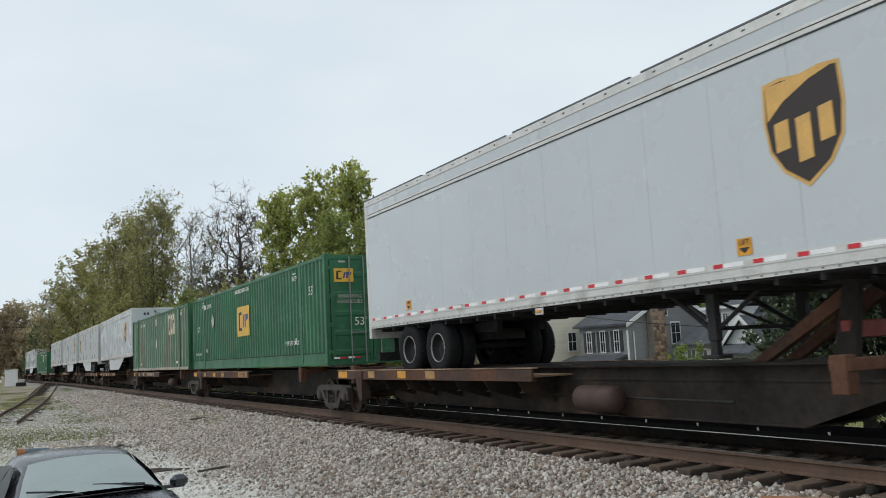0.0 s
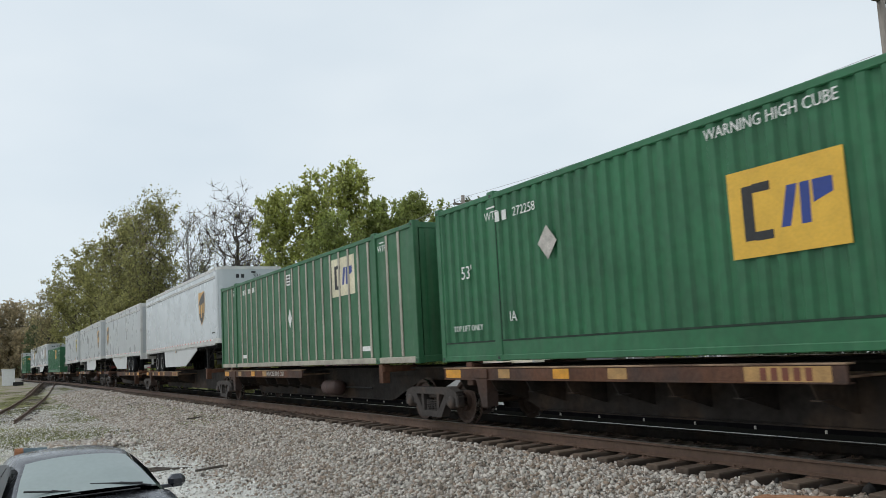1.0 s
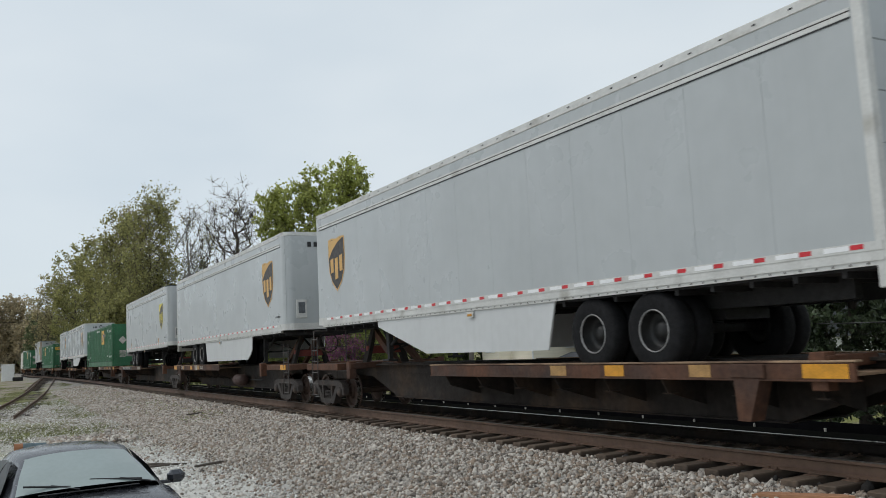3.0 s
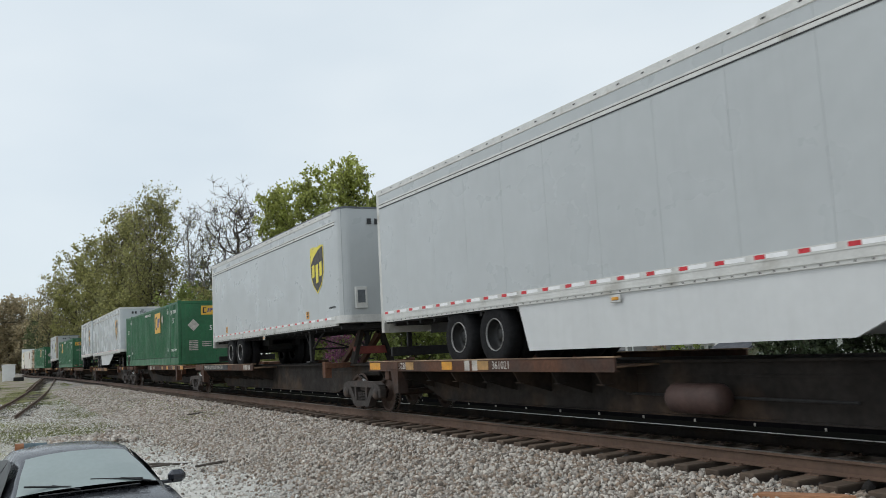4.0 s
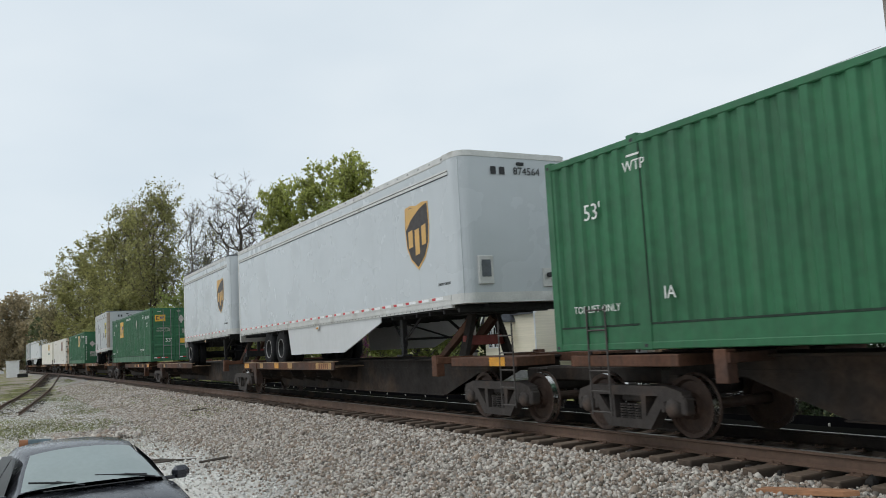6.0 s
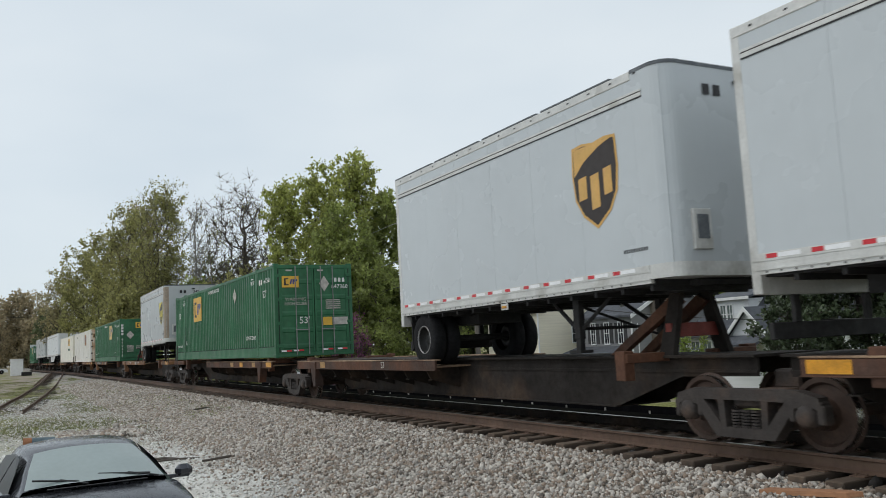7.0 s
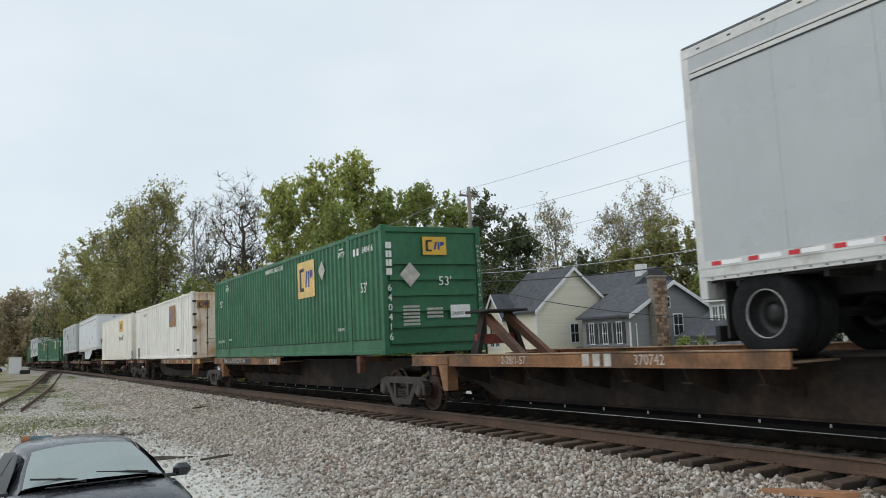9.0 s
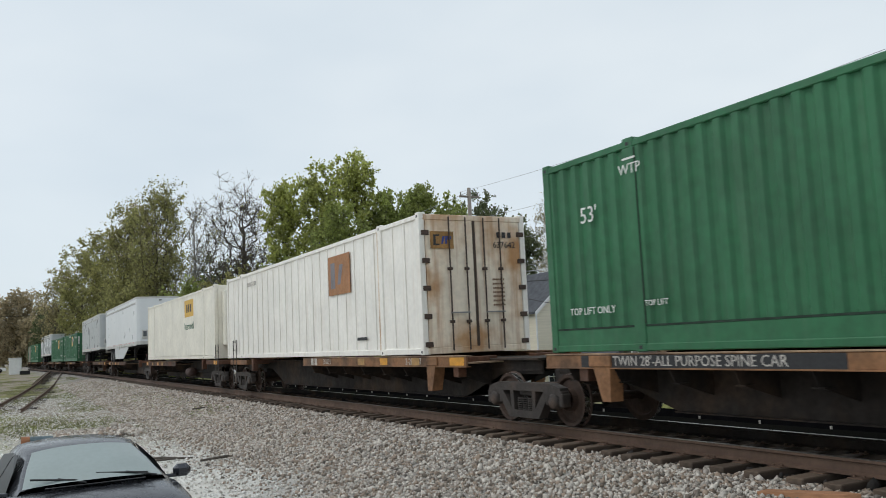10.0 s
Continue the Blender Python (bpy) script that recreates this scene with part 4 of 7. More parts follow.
        part("dark_shape", Mesh().prism(rect(-0.42, 0, 0.30, 0.66), 0.004, 0.006, "z").prism([(-0.1, -0.25), (0.1, -0.25), (0.3, 0.25), (0.05, 0.25)], 0.004, 0.006, "z"), mat("grey_faded_shape", (0.18, 0.17, 0.19), 0.6), emb)
        bar_part("id_marking", bars(1, 1.2, 0.14, 0, 0.6), OLD_WHITE, ob, at=on_side(-h + 3.4, z1 - 0.42, yy))
        part("decal", flat(rect(0, 0, 0.6, 0.07)), INK, ob, at=on_side(h - 3.2, z0 + 0.4, yy))
    elif style == "cream":
        yy = -W + 0.016
        part("emblem_panel", flat(rect(0, 0, 1.9, 0.75)), YELLOW, ob, "bright yellow emblem patch", at=on_side(h - 5.0, z1 - 0.65, yy))
        part("dark_shape", bars(1, 1.2, 0.35, 0, 0.6), INK, ob, at=on_side(h - 5.0, z1 - 0.65, yy - 0.004))
        writing("Intermodal", 0.46, mat("dark_green_lettering", (0.02, 0.12, 0.07), 0.6), ob, on_side(h - 5.0, z1 - 1.45, yy))
        part("reefer_unit", Mesh().box(h + 0.001, h + 0.45, -1.0, 1.0, z0 + 0.5, z1 - 0.25, 0.04), CREAM, ob, "cream cooling unit with slatted cover")
        for i in range(6):
            part("slat", Mesh().box(h + 0.44, h + 0.47, -0.9, 0.9, z0 + 0.7 + i * 0.33, z0 + 0.82 + i * 0.33, 0.008), INK, ob)
    MOVERS.append((ob, u_lead - h, Matrix()))
    return ob


def shield(parent, at, size, gold):
    """Parcel carrier's shield as plain shapes: pale rim, dark field, bright top sweep and a broad plain bar."""
    def outline(k):
        right = [(0.42, 0.47), (0.44, 0.10), (0.40, -0.20), (0.26, -0.42), (0.0, -0.60)]
        pts = [(0.0, 0.46)] + [(0.22, 0.49)] + right
        left = [(-x, y) for x, y in reversed(pts[1:-1])]
        return [(x * size * k, (y - 0.0) * size * k) for x, y in pts + left]
    o = part("shield_emblem", flat(outline(1.0)), gold, parent, "shield emblem in dark brown and yellow", at=at)
    part("field", Mesh().prism(outline(0.93), 0.004, 0.006, "z"), BROWN, o)
    part("sweep", Mesh().prism([(-0.385 * size, 0.44 * size), (0.385 * size, 0.455 * size), (0.10 * size, 0.385 * size), (-0.20 * size, 0.25 * size), (-0.39 * size, 0.10 * size)], 0.006, 0.008, "z"), gold, o)
    for k, (x, w, y0, y1) in enumerate(((-0.24, 0.16, -0.22, 0.08), (0.0, 0.16, -0.36, 0.08), (0.24, 0.15, -0.22, 0.12))):
        bar = Mesh().prism([((x - w / 2) * size, y0 * size), ((x + w / 2) * size, (y0 + 0.02) * size), ((x + w / 2) * size, y1 * size), ((x - w / 2) * size, (y1 - 0.02) * size)], 0.006, 0.0085, "z")
        part("bar", bar, gold, o)
    return o


TYRE_ME = Mesh().turned([(0.28, -0.13), (0.33, -0.14), (0.45, -0.15), (0.51, -0.12), (0.525, -0.06), (0.525, 0.06), (0.51, 0.12), (0.44, 0.14), (0.30, 0.13)], 30).data("tyre", TYRE, True)
RIM_ME = Mesh().turned([(0.001, -0.02), (0.10, -0.03), (0.12, 0.03), (0.20, 0.05), (0.245, 0.01), (0.262, -0.118)], 24).data("rim", RIM, True)
EDGE_ME = Mesh().turned([(0.268, -0.115), (0.270, -0.138), (0.282, -0.142), (0.287, -0.130)], 28).data("rim_edge", RIM_EDGE, True)


def van_trailer(u_lead, L, flip=False, skirt=False, gold=None, shield_size=1.17, shield_from_nose=2.3, single=False, number="", skin=None, label="", logo=True, lemon_tags=False, axle=3.2, dark_roof=False, tan_nose=False, bumper=None, wheel_lift=0.0):
    """A road van trailer without its tractor. Local x runs to its nose, middle at 0; floor line z = 2.0."""
    sk = skin or ALU
    ob = thing("van_trailer", label or "grey-white box van trailer riding on the wagon", "trailer", "road trailers on the train")
    h, W, z0, z1 = L / 2, 1.295, 2.10, 4.97
    part("inner_body", Mesh().box(-h + 0.04, h - 0.10, -W + 0.05, W - 0.05, z0 + 0.05, z1 - 0.03), sk, ob)
    r = 0.28
    nose = [(h - r + r * math.sin(a), W - r + r * math.cos(a)) for a in [i * math.pi / 16 for i in range(9)]]
    nose = [(h - 0.6, W)] + nose + [(x, -y) for x, y in reversed(nose)] + [(h - 0.6, -W)]
    part("nose_panel", Mesh().prism(nose, z0 + 0.16, z1 - (0.04 if dark_roof else 0.10), "z"), sk, ob, "rounded nose panel")
    part("nose_cap", Mesh().prism([(x + 0.012 * (x > h - 0.5), y * 1.004) for x, y in nose], z1 - (0.04 if dark_roof else 0.10), z1 + 0.01, "z"), ROOF_DARK if dark_roof else RAIL_ALU, ob)
    part("nose_sill", Mesh().prism([(x + 0.014 * (x > h - 0.5), y * 1.004) for x, y in nose], z0 - 0.02, z0 + 0.17, "z"), RAIL_ALU, ob, "weathered bolster plate")
    n = max(4, int(L / 1.22))
    for s in (-1, 1):
        for i in range(n):
            a = -h + 0.10 + (L - 0.70) * i / n
            b = -h + 0.10 + (L - 0.70) * (i + 1) / n
            part("side_panel", Mesh().box(a + 0.0012, b - 0.0012, min(s * (W - 0.05), s * W), max(s * (W - 0.05), s * W), z0 + 0.16, z1 - 0.12, 0.0015), sk, ob)
        a, b = sorted((s * (W - 0.05), s * (W + 0.012)))
        part("top_rail", Mesh().box(-h + 0.02, h - 0.6, a, b, z1 - 0.13, z1 + 0.0, 0.01), RAIL_ALU, ob)
        a, b = sorted((s * (W - 0.001), s * (W + 0.010)))
        part("trim_strip", Mesh().box(-h + 0.12, h - 0.40, a, b, z1 - 0.40, z1 - 0.345, 0.003), RAIL_ALU, ob, "dull metal trim strip")
        part("trim_line", Mesh().box(-h + 0.12, h - 0.40, a, b, z1 - 0.418, z1 - 0.402), INK, ob, "dark trim line")
        part("trim_line", Mesh().box(-h + 0.12, h - 0.40, a, b, z1 - 0.343, z1 - 0.333), SOOT, ob, "dark trim line")
        part("trim_strip", Mesh().box(-h + 0.12, h - 0.40, a, b, z1 - 0.332, z1 - 0.300, 0.003), RAIL_ALU, ob, "dull metal trim strip")
        part("lamp_bracket", Mesh().box(-0.11, 0.11, min(s * W, s * (W + 0.015)), max(s * W, s * (W + 0.015)), z0 - 0.20, z0 - 0.09, 0.006), RAIL_ALU, ob)
        part("marker_lamp", Mesh().box(-0.07, 0.07, min(s * W, s * (W + 0.03)), max(s * W, s * (W + 0.03)), z0 - 0.17, z0 - 0.125, 0.008), REFLECT, ob, "amber side marker lamp")
        a, b = sorted((s * (W - 0.06), s * (W + 0.014)))
        steps = [(W - 0.06, -0.075), (W, -0.075), (W, -0.028), (W + 0.014, -0.028), (W + 0.014, -0.005), (W + 0.006, -0.005), (W + 0.006, 0.075), (W + 0.014, 0.075), (W + 0.014, 0.165), (W - 0.06, 0.165)]
        rail = Mesh().prism([(s * q, z0 + e) for q, e in steps], -h + 0.02, h - 0.5, "x")
        part("bottom_rail", rail, RAIL_ALU, ob, "riveted aluminium bottom rail")
        rv = Mesh()
        for i in range(int((L - 0.8) / 0.20)):
            rv.prism(rect(-h + 0.2 + i * 0.20, z0 - 0.050, 0.022, 0.022), s * W, s * (W + 0.004))
        part("rivet", rv, SOOT, ob, kind="stuff")
        red, wht = Mesh(), Mesh()
        k = int(L / 0.62)
        for i in range(k):
            xc = -h + 0.3 + (L - 0.9) * i / k
            red.prism(rect(xc, z0 + 0.125, 0.15, 0.05), s * (W + 0.0145), s * (W + 0.0165))
            wht.prism(rect(xc + 0.235, z0 + 0.125, 0.30, 0.05), s * (W + 0.0145), s * (W + 0.0165))
        part("red_tape", red, RED, ob, "red reflective dashes", kind="stuff")
        part("white_tape", wht, TAPE, ob, "white reflective dashes", kind="stuff")
        riv = Mesh()
        for i in range(int(L / 0.5)):
            riv.prism(rect(-h + 0.3 + i * 0.5, z1 - 0.06, 0.05, 0.02), s * (W + 0.0125), s * (W + 0.0165))
        part("rail_slot", riv, INK, ob, kind="stuff")
        if lemon_tags:
            for xx in (h - 2.6, -h + 2.1):
                tag = part("decal", flat(rect(0, 0, 0.22, 0.20)), REFLECT, ob, "small orange decal", at=on_side(xx, z0 + 0.31, s * (W + 0.003), s))
                writing("LIFT", 0.085, INK, tag, Matrix.Translation((0, 0.05, 0.006)))
                part("arrow", Mesh().prism([(-0.08, -0.01), (0.08, -0.01), (0.0, -0.08)], 0.004, 0.006, "z"), INK, tag)
        if skirt:
            y0, y1 = sorted((s * (W - 0.06), s * (W - 0.03)))
            part("side_skirt", Mesh().prism([(-h + axle + 2.1, z0 - 0.05), (-h + axle + 2.35, z0 - 0.82), *([(h - 6.2, z0 - 0.82), (h - 3.9, z0 - 0.20), (h - 3.9, z0 - 0.05)] if skirt is True else [(h - 4.3, z0 - 0.82), (h - 3.95, z0 - 0.66), (h - 3.75, z0 - 0.5), (h - 3.7, z0 - 0.05)])], y0, y1), SKIRT, ob, "off-white aerodynamic side skirt")
    if logo:
        for s in (-1, 1):
            shield(ob, on_side(h - shield_from_nose, z0 + 1.53, s * (W + 0.003), s), shield_size, gold or GOLD)
    part("roof", Mesh().box(-h + 0.02, h - 0.25, -W + 0.02, W - 0.02, z1 - 0.03, z1 + 0.006, 0.006), ROOF_DARK if dark_roof else RAIL_ALU, ob, "weathered roof sheet")
    if dark_roof:
        for s in (-1, 1):
            for i in range(4):
                a, b = -h + (L - 0.9) * i / 4, -h + (L - 0.9) * (i + 0.93) / 4
                part("roof_edge", Mesh().box(a, b, min(s * (W - 0.10), s * (W + 0.004)), max(s * (W - 0.10), s * (W + 0.004)), z1 + 0.002, z1 + 0.035, 0.008), ROOF_DARK, ob)
    if tan_nose:
        tn = mat("tan_brown_nose_trim", (0.30, 0.24, 0.18), 0.6, 0, 0.2, 2, streak=(0.2, 0.12, 0.07), streak_amount=0.5)
        for cut, sg in ((nose[:8], 1), (nose[-8:], -1)):
            part("nose_trim", Mesh().prism([(x + 0.006 * (x > h - 0.5), y * 1.003) for x, y in cut] + [(h - 0.35, sg * (W - 0.4))], z0 + 0.17, z1 - 0.10, "z"), tn, ob, "tan-brown stained nose corner")
    # rear doors
    part("rear_frame", Mesh().box(-h - 0.02, -h + 0.11, -W - 0.004, -W + 0.12, z0 - 0.3, z1 + 0.008, 0.01).box(-h - 0.02, -h + 0.11, W - 0.12, W + 0.004, z0 - 0.3, z1 + 0.008, 0.01)
         .box(-h - 0.018, -h + 0.10, -W + 0.121, W - 0.121, z1 - 0.2, z1 + 0.006, 0.01).box(-h - 0.018, -h + 0.10, -W + 0.121, W - 0.121, z0 - 0.3, z0 + 0.06, 0.01), RAIL_ALU, ob, "weathered rear door frame")
    for i in range(5):
        part("door_panel", Mesh().box(-h - 0.006, -h + 0.03, -W + 0.125, W - 0.125, z0 + 0.065 + i * 0.54, z0 + 0.60 + i * 0.54, 0.006), sk, ob)
    part("bumper_bar", Mesh().box(-h - 0.02, -h + 0.06, -1.1, 1.1, z0 - 0.82, z0 - 0.62, 0.01).box(-h - 0.01, -h + 0.05, -0.7, -0.6, z0 - 0.63, z0 - 0.29).box(-h - 0.01, -h + 0.05, 0.6, 0.7, z0 - 0.63, z0 - 0.29), RAIL_ALU if bumper else BLACK, ob, "rear bumper bar")
    if bumper:
        for i in range(7):
            part("reflective_tape", Mesh().box(-h - 0.026, -h - 0.021, -1.08 + i * 0.31, -0.92 + i * 0.31, z0 - 0.79, z0 - 0.75), bumper, ob)
            part("reflective_tape", Mesh().box(-h - 0.05 + 0.02, -h + 0.04, -1.106, -1.101, z0 - 0.79, z0 - 0.75), bumper, ob) if i == 0 else None
    # nose fittings
    part("service_box", Mesh().box(h - 0.01, h + 0.05, -0.98, -0.66, z0 + 0.32, z0 + 0.86, 0.01), RAIL_ALU, ob)
    # recess drawn as a raised plate, its shade put into the dark colour
    part("service_box_recess", Mesh().box(h + 0.05, h + 0.058, -0.92, -0.72, z0 + 0.46, z0 + 0.78), ROOF_DARK, ob)
    part("coupling_box", Mesh().box(h - 0.01, h + 0.04, 0.48, 0.92, z0 + 0.25, z0 + 0.62, 0.01), RAIL_ALU, ob)
    part("gladhand", Mesh().tube((h + 0.03, 0.6, z0 + 0.48), (h + 0.12, 0.6, z0 + 0.48), 0.05).tube((h + 0.03, 0.8, z0 + 0.48), (h + 0.12, 0.8, z0 + 0.48), 0.05), INK, ob)
    part("marker_lamp", Mesh().box(h, h + 0.05, 0.02, 0.18, z1 - 0.24, z1 - 0.18, 0.01), INK, ob)
    if number:
        writing(number, 0.21, INK, ob, on_front(h + 0.016, 0.25, z1 - 0.36))
        bar_part("id_marking", bars(1, 0.40, 0.15, 0, 0.6), INK, ob, at=on_front(h + 0.016, -0.42, z1 - 0.36))
        bar_part("id_marking", bars(1, 0.5, 0.05, 0, 0.6), INK, ob, at=on_side(h - 0.75, z0 + 0.40, -W - 0.001))
    # floor beams, landing gear, wheels
    fl = Mesh().box(-h + 0.1, h - 0.5, -W + 0.08, W - 0.08, z0 - 0.10, z0 + 0.0)
    for i in range(int(L / 0.6)):
        fl.box(-h + 0.5 + i * 0.6, -h + 0.56 + i * 0.6, -W + 0.07, W - 0.07, z0 - 0.17, z0 - 0.10)
    part("floor_frame", fl, BLACK, ob, kind="stuff")
    part("kingpin_plate", Mesh().box(h - 2.2, h - 0.3, -0.6, 0.6, z0 - 0.115, z0 - 0.03, 0.01), BLACK, ob)
    xg = h - (2.7 if single else 3.6)
    for s in (-1, 1):
        leg = Mesh().box(xg - 0.075, xg + 0.075, s * 0.85 - 0.06, s * 0.85 + 0.06, 1.34, z0 - 0.1, 0.012).box(xg - 0.055, xg + 0.055, s * 0.85 - 0.045, s * 0.85 + 0.045, 1.17, 1.36).box(xg - 0.15, xg + 0.15, s * 0.85 - 0.13, s * 0.85 + 0.13, 1.12, 1.17, 0.01)
        part("landing_leg", leg, BLACK, ob)
        part("leg_brace", Mesh().tube((xg, s * 0.85, 1.45), (xg - 0.85, s * 0.72, z0 - 0.12), 0.035, seg=6).tube((xg, s * 0.85, 1.45), (xg + 0.7, s * 0.72, z0 - 0.12), 0.03, seg=6), BLACK, ob)
    part("leg_crossbar", Mesh().tube((xg, -0.85, 1.5), (xg, 0.85, 1.5), 0.03, seg=6).tube((xg, -0.8, 1.85), (xg, 0.8, 1.35), 0.022, seg=6), BLACK, ob)
    axles = [-h + 0.9] if single else [-h + axle, -h + axle + 1.27]
    tz = 0.972 + 0.525 + wheel_lift
    for xa in axles:
        part("axle", Mesh().tube((xa, -0.95, tz), (xa, 0.95, tz), 0.07, seg=10), BLACK, ob)
        for s in (-1, 1):
            for k, yy in enumerate((1.10, 0.78)):
                w = part("wheel", TYRE_ME, TYRE, ob, "black road tyre on a dark rim", at=pose(xa, s * yy, tz, 0, 0, 0 if s < 0 else 180), smooth=True)
                part("rim", RIM_ME, RIM, w)
                part("rim_edge", EDGE_ME, RIM_EDGE, w, "chalky pale rim edge")
    if single:
        part("dolly_frame", Mesh().box(-h + 0.3, -h + 1.9, -0.5, 0.5, z0 - 0.34, z0 - 0.10), BLACK, ob)
        for s in (-1, 1):
            part("mud_flap", Mesh().box(-h + 0.28, -h + 0.31, min(s * 0.7, s * 1.2), max(s * 0.7, s * 1.2), 1.32, z0 - 0.08), BLACK, ob)
    else:
        part("slider_frame", Mesh().box(-h + 0.9, -h + axle + 2.4, -0.55, -0.42, z0 - 0.36, z0 - 0.10).box(-h + 0.9, -h + axle + 2.4, 0.42, 0.55, z0 - 0.36, z0 - 0.10).box(-h + axle - 0.5, -h + axle + 1.9, -0.42, 0.42, z0 - 0.5, z0 - 0.3), BLACK, ob)
    tilt = Matrix.Translation((-h, 0, 2)) @ Matrix.Rotation(-0.06 / L, 4, "Y") @ Matrix.Translation((h, 0, -2))
    if flip:
        tilt = Matrix.Rotation(math.pi, 4, "Z") @ tilt
    MOVERS.append((ob, u_lead - h, tilt))
    return ob


# the consist, front to back: places of the bogies along the train at 0 s
SETS = [[13.3, -3.8, -20.9, -37.7, -54.5, -71.5, -88.5], [-92.0, -108.8, -126.9, -144.3], [-147.8, -164.8, -181.9, -198.7],
        [-202.2, -219.3, -237.0, -255.0], [-258.8, -276.0, -293.2, -310.4], [-314.0, -331.2, -348.4, -365.6], [-369.2, -386.4, -403.6, -420.8]]
MARKS = {(0, 1): "", (0, 2): "bars", (0, 3): "all", (0, 4): "bars", (1, 0): "361021", (1, 1): "twin", (1, 2): "361021", (2, 0): "bars", (2, 1): "53",
         (3, 0): "number", (3, 1): "twin", (3, 2): "361021"}
for si, places in enumerate(SETS):
    for k in range(len(places) - 1):
        final = k == len(places) - 2
        spine_car(places[k], places[k + 1], deck_ahead=final, first=k == 0, end=final, marks=MARKS.get((si, k), ""), mat_deck=ORANGE_RUST if si == 3 else None, lift=0.085 if si in (1, 3) else 0.0, deck_len=9.4 if (si, k) == (3, 0) else 8.55, tank=(si, k) in ((0, 1), (0, 3), (1, 0), (4, 0)))

van_trailer(-4.2, 13.6, gold=GOLD, shield_from_nose=1.64, axle=1.9, dark_roof=True, lemon_tags=True, number="", label="grey box trailer with dark roof edge and shield emblem")
container(-20.6, front="doors", number="272258", logo=8.06, logo_z=2.81, placard=12.5, number_at=13.3)
container(-37.75, "ribbed", "plain")
van_trailer(-54.4, 16.15, skirt=True, axle=2.95, shield_from_nose=2.7, number="531", shield_size=1.25, label="long grey-white box trailer with side skirt and shield emblem")
van_trailer(-72.55, 16.1, flip=True, axle=3.4, shield_from_nose=1.6, bumper=RED, skirt=True, shield_size=1.25, skin=ALU_B, label="grey box trailer facing backwards with roll-up door")
van_trailer(-91.2, 15.8, axle=3.3, wheel_lift=0.085, shield_from_nose=1.7, skirt="long", number="530", skin=ALU_B, shield_size=1.3, label="dull grey box trailer with side skirt and shield emblem")
van_trailer(-109.25, 13.5, gold=LEMON, skin=ALU_B, shield_from_nose=1.75, axle=2.35, wheel_lift=0.085, dark_roof=True, lemon_tags=True, number="871102", label="grey box trailer with lemon shield emblem and dark roof edge")
container(-129.5, front="plain", number="653059")
van_trailer(-148.4, 15.9, axle=3.2, shield_from_nose=1.8, skirt=True, number="874564", shield_size=1.25, label="long grey-white box trailer with side skirt and shield emblem")
van_trailer(-165.5, 8.3, single=True, number="3682", shield_size=1.2, shield_from_nose=1.5, dark_roof=True, label="short grey pup trailer with rounded nose and shield emblem")
container(-183.0, front="doors", number="647360", logo=11.24, placard=4.87)
van_trailer(-201.9, 8.2, single=True, number="349", skin=ALU_B, gold=LEMON, shield_size=1.1, shield_from_nose=1.3, dark_roof=True, tan_nose=True, wheel_lift=0.085, label="short grey pup trailer with rust-brown nose edge")
container(-219.65, front="ribs", number="640416")
container(-240.25, "white", "doors", number="637642")
container(-258.4, "cream", "plain")
van_trailer(-278.8, 15.8, skirt=True, logo=False, skin=PALE_SKIN, label="plain white box trailer with side skirt")
van_trailer(-298.8, 15.0, logo=False, skin=ALU_B, label="plain dull grey box trailer")
container(-319.5, front="ribs", number="640118")
container(-337.0, front="doors", number="651204")
van_trailer(-354.5, 15.8, logo=False, label="plain white box trailer")
container(-374.5, front="plain", number="646310")
container(-391.5, "ribbed", "plain")
container(-408.5, front="plain", number="655871")
for u, fl in ((-6.2, False), (-56.0, False), (-87.2, True), (-92.9, False), (-110.6, False), (-149.9, False), (-166.6, False), (-203.4, False), (-217.0, True), (-280.3, False)):
    hitch(u, flip=fl)

# ---- the siding that leaves the main track, far down the line ----


def siding_line(off):
    out = []
    for i in range(25):
        x = -130 + 85 * i / 24
        q = (x + 130) / 85
        y = -1.2 - 5.2 * q - 2.1 * q * q
        s = -(5.2 + 4.2 * q) / 85
        out.append((x - s * off, y + off, ground_height(x, y) + 0.20, -s, 1.0))
    return out


siding = tagged(new("siding_track"), "disused rusty siding sinking into dirt and weeds", "railway track", kind="structure")
for off in (-0.74, 0.74):
    part("rail", swept(RAIL_SECTION, siding_line(off)), RAIL, siding, "rusty brown rail")
for i in range(70):
    q = i / 69
    xx, yy = -130 + 85 * q, -1.2 - 5.2 * q - 2.1 * q * q
    part("tie", Mesh().box(-0.11, 0.11, -1.25, 1.25, -0.16, 0.02, 0.012), TIE, siding, at=pose(xx, yy, ground_height(xx, yy), 0, 0, -4 - 3 * q))

# ---- trees ----
BARK = mat("grey_brown_bark", (0.095, 0.080, 0.066), 0.9, 0, 0.3, 3, 0.6, 12)
BARK_PALE = mat("pale_grey_bark", (0.20, 0.19, 0.175), 0.9, 0, 0.3, 3, 0.5, 12)


def leaf_material(name, color, gloss=0.6, thin=0.55):
    """Leaves that let part of the light through."""
    m = mat(name, color, gloss, 0, 0.25, 0.5, island=0.35)
    n, l = m.node_tree.nodes, m.node_tree.links
    b, o = n["Principled BSDF"], n["Material Output"]
    tr, mx = n.new("ShaderNodeBsdfTranslucent"), n.new("ShaderNodeMixShader")
    l.new(b.inputs["Base Color"].links[0].from_socket, tr.inputs[0])
    mx.inputs[0].default_value = thin
    l.new(b.outputs[0], mx.inputs[1])
    l.new(tr.outputs[0], mx.inputs[2])
    l.new(mx.outputs[0], o.inputs[0])
    return m


